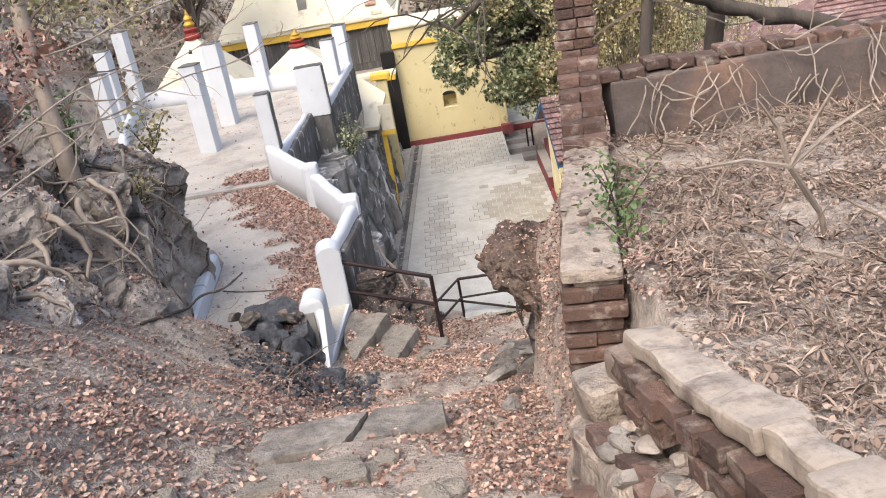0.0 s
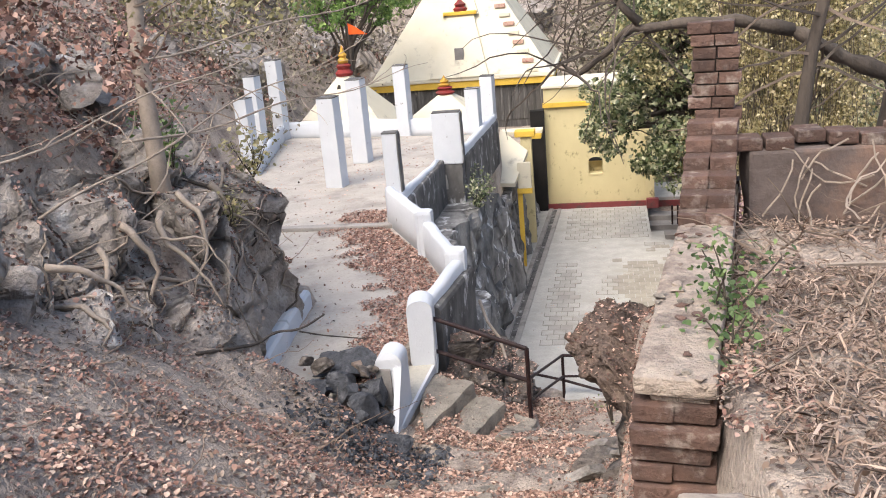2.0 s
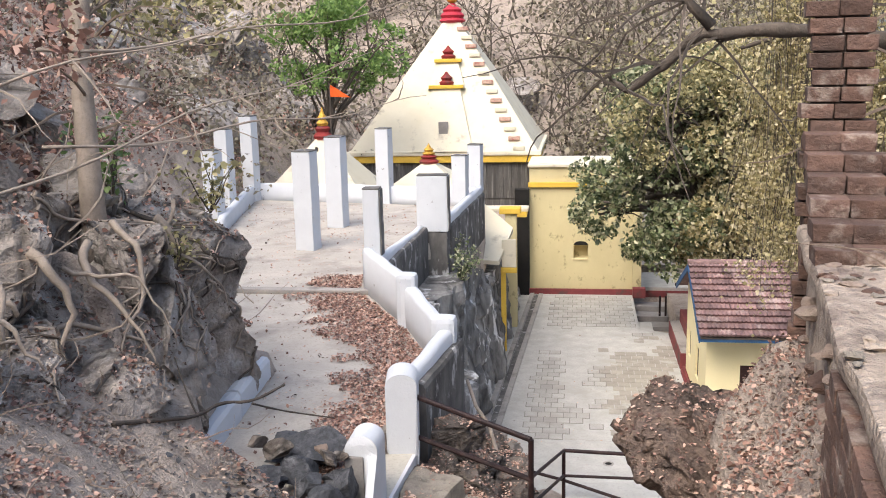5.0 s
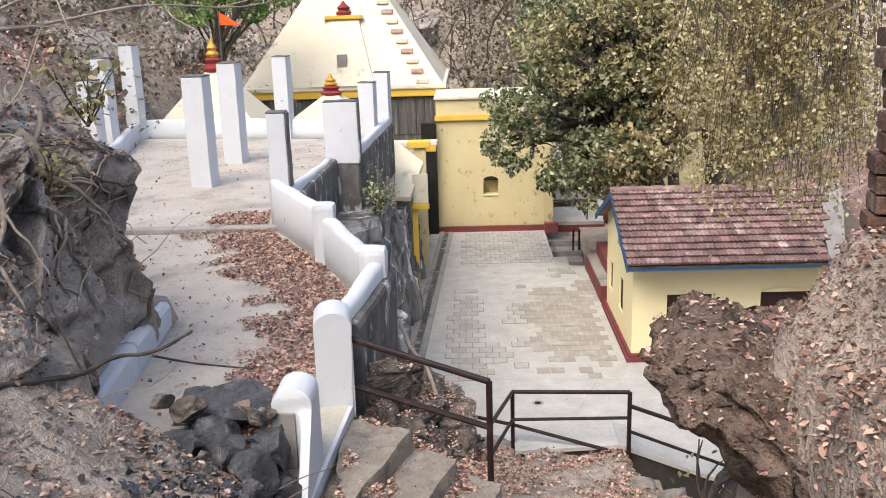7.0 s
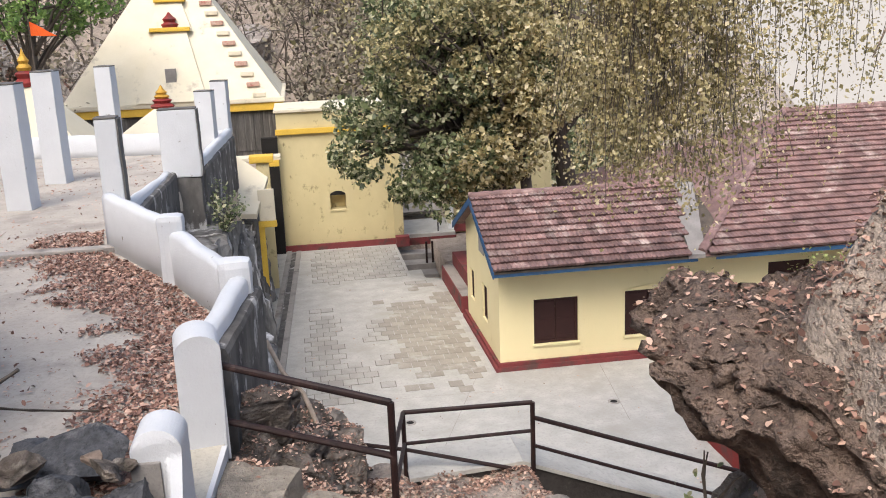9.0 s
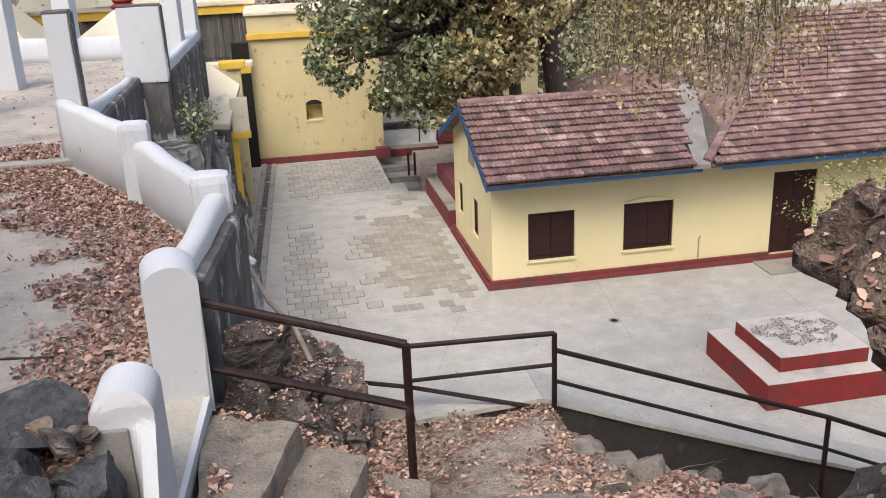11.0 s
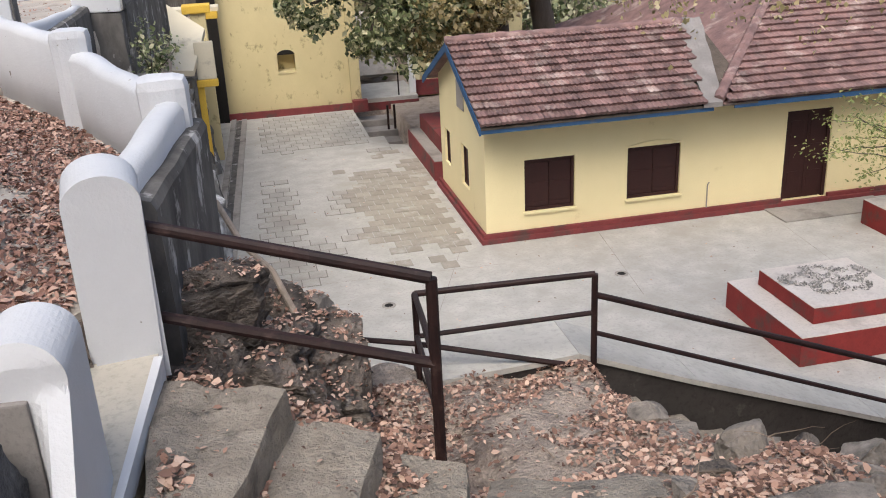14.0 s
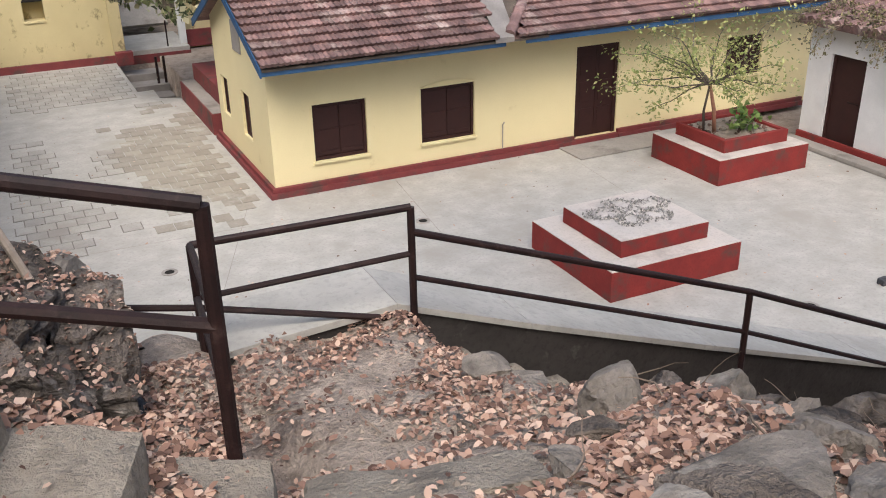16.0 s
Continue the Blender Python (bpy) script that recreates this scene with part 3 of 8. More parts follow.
    step = rough_box(6.3, 9.0, -1.0, -0.135, 0.0, 0.035, 0.012, 5, 0.004)
    tagged(mesh_object("door_step", step, M_CEMENT), "low worn cement apron before the brown door", "step", kind="structure")
    pipe = thing("drain_pipe", 4.95, -0.03, 0.2, "thin pipe stub on yellow wall", "pipe")
    part("pipe", tube([(4.95, -0.035, 0.2), (4.95, -0.035, 0.72), (5.0, -0.01, 0.76)], 0.014, 8), M_CEMENT, pipe)
    # roof timbers and boards
    part("fascia", box(-0.28, 4.55, EAVE_Y + 0.02, EAVE_Y + 0.05, EAVE_Z - 0.14, EAVE_Z - 0.01, 0.004), M_BLUE, h, "weathered blue fascia board")
    part("fascia", box(5.0, 13.2, EAVE_Y + 0.02, EAVE_Y + 0.05, EAVE_Z - 0.13, EAVE_Z - 0.01, 0.004), M_BLUE, h, "weathered blue fascia board")
    barge = solid_from_quads([(-0.31, EAVE_Y, EAVE_Z - 0.16), (-0.31, EAVE_Y, EAVE_Z), (-0.31, RIDGE_Y, RIDGE_Z + 0.0), (-0.31, RIDGE_Y, RIDGE_Z - 0.17)], (0.03, 0, 0))
    part("barge_board", barge, M_BLUE, h, "blue barge board on the gable")
    barge = solid_from_quads([(-0.31, RIDGE_Y, RIDGE_Z - 0.17), (-0.31, RIDGE_Y, RIDGE_Z), (-0.31, 4.6, EAVE_Z), (-0.31, 4.6, EAVE_Z - 0.16)], (0.03, 0, 0))
    part("barge_board", barge, M_BLUE, h, "blue barge board on the gable")
    deck = solid_from_quads([(-0.27, EAVE_Y, EAVE_Z - 0.02), (5.5, EAVE_Y, EAVE_Z - 0.02), (5.5, RIDGE_Y, RIDGE_Z - 0.03), (-0.27, RIDGE_Y, RIDGE_Z - 0.03)], (0, 0, -0.04))
    part("roof_deck", deck, M_BARK, h)
    deck = solid_from_quads([(-0.27, RIDGE_Y, RIDGE_Z - 0.03), (5.5, RIDGE_Y, RIDGE_Z - 0.03), (5.5, 4.6, EAVE_Z - 0.02), (-0.27, 4.6, EAVE_Z - 0.02)], (0, 0, -0.04))
    part("roof_deck", deck, M_TILE_STUFF, h)
    deck = bmesh.new()
    a = [deck.verts.new(p) for p in ((4.62, EAVE_Y, EAVE_Z - 0.02), (14.4, EAVE_Y, EAVE_Z - 0.02), (14.4, 4.8, 5.17), (9.6, 4.8, 5.17))]
    b = [deck.verts.new(p) for p in ((4.62, 10.4, EAVE_Z - 0.02), (14.4, 10.4, EAVE_Z - 0.02))]
    deck.faces.new((a[0], a[1], a[2], a[3]))
    deck.faces.new((b[0], a[0], a[3]))
    deck.faces.new((b[1], b[0], a[3], a[2]))
    part("roof_deck", deck, M_TILE_STUFF, h)
    bm = tube([(-0.3, RIDGE_Y, RIDGE_Z + 0.02), (5.1, RIDGE_Y, RIDGE_Z + 0.02)], 0.11, 8)
    bmesh.ops.subdivide_edges(bm, edges=[e for e in bm.edges if e.calc_length() > 1], cuts=26)
    for v_ in bm.verts:
        k = (v_.co.x + 0.3) / 0.2
        v_.co.z += 0.018 * ((k % 2) - 1) + 0.01 * noise.noise(v_.co * 2)
    part("ridge_tiles", bm, M_TILE_STUFF, h, "", True)
    hip = [Vector((4.66, -0.80, 2.76)).lerp(Vector((9.6, 4.8, 5.22)), k / 40) for k in range(41)]
    part("hip_tiles", tube(hip, [0.11 + 0.025 * (k % 2) for k in range(41)], 8), M_TILE_STUFF, h, "pinkish clay hip tiles")
    part("ridge_tiles", tube([(9.5, 4.8, 5.22), (14.4, 4.8, 5.22)], 0.12, 8), M_TILE_STUFF, h)
    val = solid_from_quads([(4.3, EAVE_Y - 0.03, EAVE_Z + 0.045), (4.72, EAVE_Y - 0.03, EAVE_Z + 0.045), (5.55, RIDGE_Y, RIDGE_Z + 0.11), (4.95, RIDGE_Y + 0.1, RIDGE_Z + 0.10)], (0, 0, -0.1))
    bmesh.ops.subdivide_edges(val, edges=val.edges[:], cuts=6, use_grid_fill=True)
    for v_ in val.verts:
        v_.co += Vector((noise.noise(v_.co * 3), 0, 0.4 * noise.noise(v_.co * 4))) * 0.05
    part("valley_gutter", val, M_GREYSTONE, h, "rough grey cement valley between the roofs")
    return h


HOUSE = make_house()


def make_plinth(x0, x1, y0, y1, z1, z2, inset, label, soil):
    name = "planter" if soil else "stepped_platform"
    p = thing(name, (x0 + x1) / 2, (y0 + y1) / 2, 0, label, "planter" if soil else "platform")
    part("lower_base", rough_box(x0, x1, y0, y1, 0, z1 - 0.004, 0.015, 6, 0.008), M_RED, p)
    part("lower_top", rough_box(x0 + 0.005, x1 - 0.005, y0 + 0.005, y1 - 0.005, z1 - 0.03, z1 + 0.006, 0.01, 6, 0.006), M_PLINTHTOP, p, "pale worn cement ledge")
    a, b, c, d = x0 + inset[0], x1 - inset[1], y0 + inset[2], y1 - inset[3]
    if soil:
        w = 0.1
        for q in ((a, b, c, c + w), (a, b, d - w, d), (a, a + w, c + w + 0.002, d - w - 0.002), (b - w, b, c + w + 0.002, d - w - 0.002)):
            part("upper_rim", rough_box(*q, z1 + 0.007, z2, 0.012, 4, 0.006), M_RED, p)
        bm = box(a + w, b - w, c + w, d - w, z1 + 0.008, z2 - 0.05)
        part("soil", bm, M_EARTH, p)
    else:
        part("upper_base", rough_box(a, b, c, d, z1 + 0.007, z2 - 0.004, 0.015, 6, 0.008), M_RED, p)
        part("upper_top", rough_box(a + 0.005, b - 0.005, c + 0.005, d - 0.005, z2 - 0.03, z2 + 0.006, 0.01, 6, 0.006), M_PLINTHTOP, p, "pale cement top with gravelly patch")
    return p


make_plinth(3.1, 5.53, -6.58, -4.33, 0.49, 0.77, (0.40, 0.38, 0.35, 0.30), "low red stepped platform with pale cement tops in courtyard", False)
make_plinth(7.72, 10.0, -3.57, -1.5, 0.52, 0.78, (0.35, 0.3, 0.3, 0.3), "red stepped planter holding a small tree in courtyard", True)


# ---- white outbuilding ----
CREEPER = []


def wander_line(p, d, length, n, r):
    """A drooping creeper stem."""
    p, d, out = Vector(p), Vector(d).normalized(), [Vector(p)]
    for _ in range(n):
        d = (d + Vector((r.gauss(0, 0.25), r.gauss(0, 0.25), r.gauss(0, 0.15) - 0.2))).normalized()
        p = p + d * (length / n)
        out.append(p.copy())
    return out


def make_outbuilding():
    h = thing("outbuilding", 12, -5, 0, "white plastered outbuilding with brown doors", "building")
    turn = Matrix.Translation((11.3, 0, 0)) @ Matrix.Rotation(radians(-90), 4, "Z")
    doors = ((2.66, 3.55, 0.12, 2.0), (4.55, 5.5, 0.12, 2.05))
    part("wall", holed_wall(2.05, 9.5, 0, 2.55, doors, 0, 0.25, turn), M_WHITE_PLASTER, h, "white plastered wall")
    part("end_wall", box(11.551, 15, -2.30, -2.05, 0, 2.55), M_WHITE_PLASTER, h)
    for ya, yb, za, zb in doors:
        fr = bmesh.new()
        for q in ((-yb, -yb + 0.06, za, zb), (-ya - 0.06, -ya, za, zb), (-yb + 0.06, -ya - 0.06, zb - 0.06, zb)):
            add_box(fr, 11.36, 11.46, q[0], q[1], q[2], q[3], 0.005)
        d = part("door", fr, M_SHUTTER, h, "dark brown wooden door")
        part("door_leaf", box(11.39, 11.43, -yb + 0.062, -ya - 0.062, za, zb - 0.062, 0.004), M_SHUTTER, d)
        bolt = bmesh.new()
        add_box(bolt, 11.37, 11.395, -yb + 0.12, -yb + 0.4, 1.05, 1.08, 0.004)
        part("bolt", bolt, M_IRON, d, "dull metal bolt")
    part("skirting", box(11.22, 11.296, -9.5, -2.05, 0, 0.22, 0.01), M_RED, h)
    part("doorstep", rough_box(10.85, 11.215, -5.4, -2.0, 0.002, 0.1, 0.02, 5, 0.01), M_CEMENT, h)
    roof = solid_from_quads([(11.0, -9.8, 2.62), (14, -9.8, 3.4), (14, -1.8, 3.4), (11.0, -1.8, 2.62)], (0, 0, -0.07))
    part("roof", roof, M_TILE_STUFF, h, "dark overgrown tile roof")
    lips = bmesh.new()
    for i in range(9):
        for j in range(34):
            x, y = 10.97 + 0.3 * i, -9.7 + 0.232 * j
            z = 2.575 + 0.258 * (x - 10.75)
            tube([(x, y, z + 0.02), (x + 0.34, y, z + 0.095)], [0.11, 0.09], 6, lips)
    part("roof_tiles", lips, M_TILE_STUFF, h)
    ro = random.Random(44)
    stems, pts = bmesh.new(), []
    for k in range(150):
        y = ro.uniform(-9.6, -1.9)
        x = ro.uniform(10.9, 11.9)
        z = 2.74 + 0.258 * (x - 11.0)
        line = wander_line((x, y, z), (-0.8, ro.gauss(0, 0.7), 0.15), ro.uniform(0.4, 1.2), 7, ro)
        for a in line:
            if a.x > 10.95:
                a.z = max(a.z, 2.68 + 0.258 * (a.x - 11.0))
        tube(line, [0.007] * 8, 3, stems)
        for a in line:
            pts += [(a.x + ro.gauss(0, 0.06), a.y + ro.gauss(0, 0.06), a.z + ro.gauss(0, 0.05)) for _ in range(5)]
    CREEPER.append((h, stems, pts))
    return h


make_outbuilding()


# ---- temple ----
def frustum(x, y, hw0, hw1, z0, z1, sub=0):
    bm = bmesh.new()
    a = [bm.verts.new((x + s * hw0, y + t * hw0, z0)) for s, t in ((-1, -1), (1, -1), (1, 1), (-1, 1))]
    b = [bm.verts.new((x + s * hw1, y + t * hw1, z1)) for s, t in ((-1, -1), (1, -1), (1, 1), (-1, 1))]
    bm.faces.new(a[::-1])
    bm.faces.new(b)
    for k in range(4):
        bm.faces.new((a[k], a[(k + 1) % 4], b[(k + 1) % 4], b[k]))
    return bm


SPX, SPY = -9.1, 21.2


def make_temple():
    t = thing("temple", SPX, SPY, 0, "cream plastered temple with tall pyramid spire and yellow bands", "temple")
    part("spire", frustum(SPX, SPY, 4.15, 0.42, 5.5, 11.1), M_CREAM, t, "cream plastered four-sided spire")
    # raised middle rib on the face
    for (zc, w0, w1, z0, z1) in ((0, 1.35, 0.62, 5.5, 8.15), (0, 0.85, 0.45, 8.15, 9.3)):
        def face_y(z):
            return SPY - (4.15 - (4.15 - 0.42) * (z - 5.5) / 5.6)
        q = [(SPX - w0, face_y(z0) - 0.22, z0), (SPX + w0, face_y(z0) - 0.22, z0), (SPX + w1, face_y(z1) - 0.22, z1), (SPX - w1, face_y(z1) - 0.22, z1)]
        part("spire_rib", solid_from_quads(q, (0, 0.5, 0)), M_CREAM, t)
        part("spire_cornice", box(SPX - w1 - 0.16, SPX + w1 + 0.16, face_y(z1) - 0.36, face_y(z1) + 0.2, z1, z1 + 0.16, 0.03), M_BAND, t)
        part("crest", lathe(((0.30, z1 + 0.161), (0.34, z1 + 0.28), (0.2, z1 + 0.36), (0.28, z1 + 0.48), (0.12, z1 + 0.62), (0.03, z1 + 0.75)), SPX, face_y(z1) - 0.05, 10), M_RED, t)
    fy = SPY - 4.15 + (4.15 - 0.42) * (6.35 - 5.5) / 5.6
    part("grille", box(SPX - 0.2, SPX + 0.2, fy - 0.30, fy - 0.1, 6.2, 6.75, 0.01), M_GREYSTONE, t)
    # edge courses up the slanting corner
    for k in range(14):
        f = k / 14
        w = 4.15 - (4.15 - 0.42) * f
        z = 5.5 + 5.6 * f
        part("edge_course", box(SPX + w * 0.8 - 0.25, SPX + w * 0.8 + 0.25, SPY - w - 0.09, SPY - w + 0.5, z + 0.02, z + 0.2, 0.03), M_FADED if k % 2 else M_CREAM, t)
    part("finial", lathe(((0.5, 11.1), (0.62, 11.2), (0.5, 11.32), (0.58, 11.45), (0.4, 11.6), (0.46, 11.7), (0.26, 11.85), (0.1, 12.0)), SPX, SPY, 14), mat("finial_red", (0.45, 0.03, 0.05), (0.38, 0.03, 0.05), 3, 0.6, 0.1, 30), t, "pink red ringed finial base")
    part("kalash", lathe(((0.1, 12.0), (0.24, 12.1), (0.26, 12.22), (0.1, 12.35), (0.05, 12.5), (0.01, 12.9)), SPX, SPY, 12), M_GOLD, t, "gold pot finial")
    # eaves and body
    part("cornice", box(SPX - 4.3, SPX + 4.3, SPY - 4.3, SPY + 4.3, 5.30, 5.5, 0.05), M_CREAM, t)
    part("yellow_band", box(SPX - 4.22, SPX + 4.22, SPY - 4.22, SPY + 4.22, 5.0, 5.3, 0.02), M_BAND, t)
    part("body", box(SPX - 4.0, SPX + 4.0, SPY - 4.0, SPY + 4.0, -0.1, 5.0), M_TIN, t, "dark streaked wall below the eaves")
    for k in range(22):
        x = SPX - 3.9 + k * 0.365
        part("board", box(x, x + 0.33, SPY - 4.04, SPY - 4.004, 3.4, 4.95, 0.01), M_TIN, t)
    # front block with niche
    w = holed_wall(-5.15, -1.05, -0.1, 5.15, ((-3.39, -2.81, 1.45, 2.0),), 13.8, 14.3)
    part("front_wall", w, M_YELLOW_OLD, t, "stained yellow wall with arched niche")
    part("block", box(-5.14, -1.06, 14.3, 17.19, -0.1, 5.14), M_YELLOW_OLD, t)
    # Flat dark sheet on the wall, painting the shade in the niche's arched top.
    arch = bmesh.new()
    c = []
    for k in range(13):
        a = math.pi * k / 12
        c.append((-3.10 + 0.29 * math.cos(a), 13.802, 2.0 + 0.16 * math.sin(a)))
    vs = [arch.verts.new((x, y - 0.004, z)) for x, y, z in c]
    arch.faces.new(vs[::-1])
    part("niche_arch", arch, M_OPENING_SHADE, t)
    part("niche_sill", rough_box(-3.42, -2.78, 13.77, 14.0, 1.38, 1.449, 0.01, 3, 0.006), M_YELLOW_OLD, t)
    part("yellow_band", box(-5.2, -1.0, 13.68, 13.796, 4.35, 4.55, 0.02), M_BAND, t)
    part("coping", rough_box(-5.22, -1.0, 13.7, 17.1, 5.15, 5.25, 0.02, 5, 0.01), M_CREAM, t)
    part("pilaster", box(-1.045, -0.7, 13.72, 14.6, 0, 5.0, 0.01), M_YELLOW_OLD, t)
    part("skirting", box(-5.2, -0.6, 13.60, 13.715, -0.05, 0.22, 0.01), M_MAROON, t)
    part("skirting", box(-1.05, -0.55, 13.3, 13.598, -0.05, 0.35, 0.01), M_MAROON, t)
    return t


make_temple()


# ---- terrace ----
def make_terrace():
    outline = ((-5.62, -14.6), (-5.58, -13.0), (-5.3, -12.55), (-5.05, -10.5), (-6.0, -8.4), (-7.1, -6.2), (-6.99, -1.6), (-6.42, -1.3), (-6.2, 4.1), (-14.0, 5.6), (-13.0, -0.5), (-9.9, -6), (-9.9, -10.6), (-7.9, -11.0), (-7.55, -13.4), (-7.0, -14.7))
    bm = prism(outline, 4.7, 5.1)
    f = tagged(mesh_object("terrace_floor", bm, M_TERRACE), "pale worn plaster terrace floor", "floor", kind="structure")
    kerb = rough_box(-10.2, -7.05, -6.52, -6.30, 5.1, 5.19, 0.02, 8, 0.012)
    tagged(mesh_object("terrace_step", kerb, M_CEMENT), "low cement step across the terrace", "step", kind="structure")
    return f


make_terrace()


def parapet_run(a, b, za, zb, top_a, top_b, width, n=14):
    """A whitewashed wall from plan point a to b, with a rounded, uneven top."""
    bm = bmesh.new()
    a, b = Vector((*a, 0)), Vector((*b, 0))
    d = (b - a).normalized()
    s = Vector((-d.y, d.x, 0))
    rings = []
    for k in range(n + 1):
        u = k / n
        c = a.lerp(b, u)
        z0, z1 = za + (zb - za) * u, top_a + (top_b - top_a) * u
        w = width / 2
        prof = [(-w, z0), (-w * 1.02, z0 + (z1 - z0) * 0.5), (-w, z1 - 0.07), (-w * 0.7, z1 - 0.015), (0, z1), (w * 0.7, z1 - 0.015), (w, z1 - 0.07), (w * 1.02, z0 + (z1 - z0) * 0.5), (w, z0)]
        ring = []
        for q, z in prof:
            p = c + s * q + Vector((0, 0, z))
            p += Vector((noise.noise(p * 2.2), noise.noise(p * 2.2 + Vector((5, 0, 0))), noise.noise(p * 1.7 + Vector((0, 7, 0))))) * 0.022
            ring.append(bm.verts.new(p))
        rings.append(ring)
    for r, q in zip(rings, rings[1:]):
        for k in range(len(r) - 1):
            bm.faces.new((r[k], q[k], q[k + 1], r[k + 1]))
        bm.faces.new((r[-1], q[-1], q[0], r[0]))
    bm.faces.new(rings[0])
    bm.faces.new(rings[-1][::-1])
    bmesh.ops.recalc_face_normals(bm, faces=bm.faces[:])
    return bm


def round_top_block(x, y, z0, z1, w, d, yaw, seg=24):
    """A slab-like post with a half-round top; w across, d deep."""
    bm = bmesh.new()
    pts = [(-w / 2, z0), (w / 2, z0)] + [(w / 2 * math.cos(math.pi * k / seg), z1 - w / 2 * 0.8 + w / 2 * 0.8 * math.sin(math.pi * k / seg)) for k in range(seg + 1)]
    f = [bm.verts.new((px, -d / 2, pz)) for px, pz in pts]
    r = [bm.verts.new((px, d / 2, pz)) for px, pz in pts]
    bm.faces.new(f)
    bm.faces.new(r[::-1])
    n = len(pts)
    for k in range(n):
        bm.faces.new((f[(k + 1) % n], f[k], r[k], r[(k + 1) % n]))
    bmesh.ops.bevel(bm, geom=[e for e in bm.edges if abs(e.verts[0].co.y - e.verts[1].co.y) < 1e-4], offset=0.03, segments=2, affect="EDGES")
    bmesh.ops.recalc_face_normals(bm, faces=bm.faces[:])
    for v in bm.verts:
        v.co += Vector((noise.noise(v.co * 3), noise.noise(v.co * 3 + Vector((4, 0, 0))), 0)) * 0.012
    bm.transform(Matrix.Translation((x, y, 0)) @ Matrix.Rotation(radians(yaw), 4, "Z"))
    return bm


def stub_block(x0, x1, yb, z0, z1):
    """A round-topped wall end whose outer side runs out into a sloping toe."""
    bm = bmesh.new()
    nx, nz, h = 22, 30, (x1 - x0) / 2

    def front(x, z):
        side = min(1.0, max(0.0, (x - x0 - 0.2) / 0.07))
        side = side * side * (3 - 2 * side)
        low = min(1.0, max(0.0, (5.45 - z) / 0.72))
        return -14.37 - 0.54 * side * low + 0.03 * min(1.0, max(0.0, (z - z1 + 0.08) / 0.08)) + 0.008 * noise.noise(Vector((x * 9, 0, z * 9)))

    F, B = [], []
    for i in range(nx + 1):
        a = math.pi * i / nx
        x = x0 + h - h * math.cos(a)
        top = z1 - h * 0.85 + h * 0.85 * math.sin(a)
        F.append([bm.verts.new((x, front(x, z0 + (top - z0) * k / nz), z0 + (top - z0) * k / nz)) for k in range(nz + 1)])
        B.append([bm.verts.new((x, yb, z0 + (top - z0) * k / nz)) for k in range(nz + 1)])
    for i in range(nx):
        for k in range(nz):
            bm.faces.new((F[i][k], F[i + 1][k], F[i + 1][k + 1], F[i][k + 1]))
            bm.faces.new((B[i + 1][k], B[i][k], B[i][k + 1], B[i + 1][k + 1]))
        bm.faces.new((F[i][nz], F[i + 1][nz], B[i + 1][nz], B[i][nz]))
    for k in range(nz):
        bm.faces.new((B[0][k], F[0][k], F[0][k + 1], B[0][k + 1]))
        bm.faces.new((F[nx][k], B[nx][k], B[nx][k + 1], F[nx][k + 1]))
    return bm


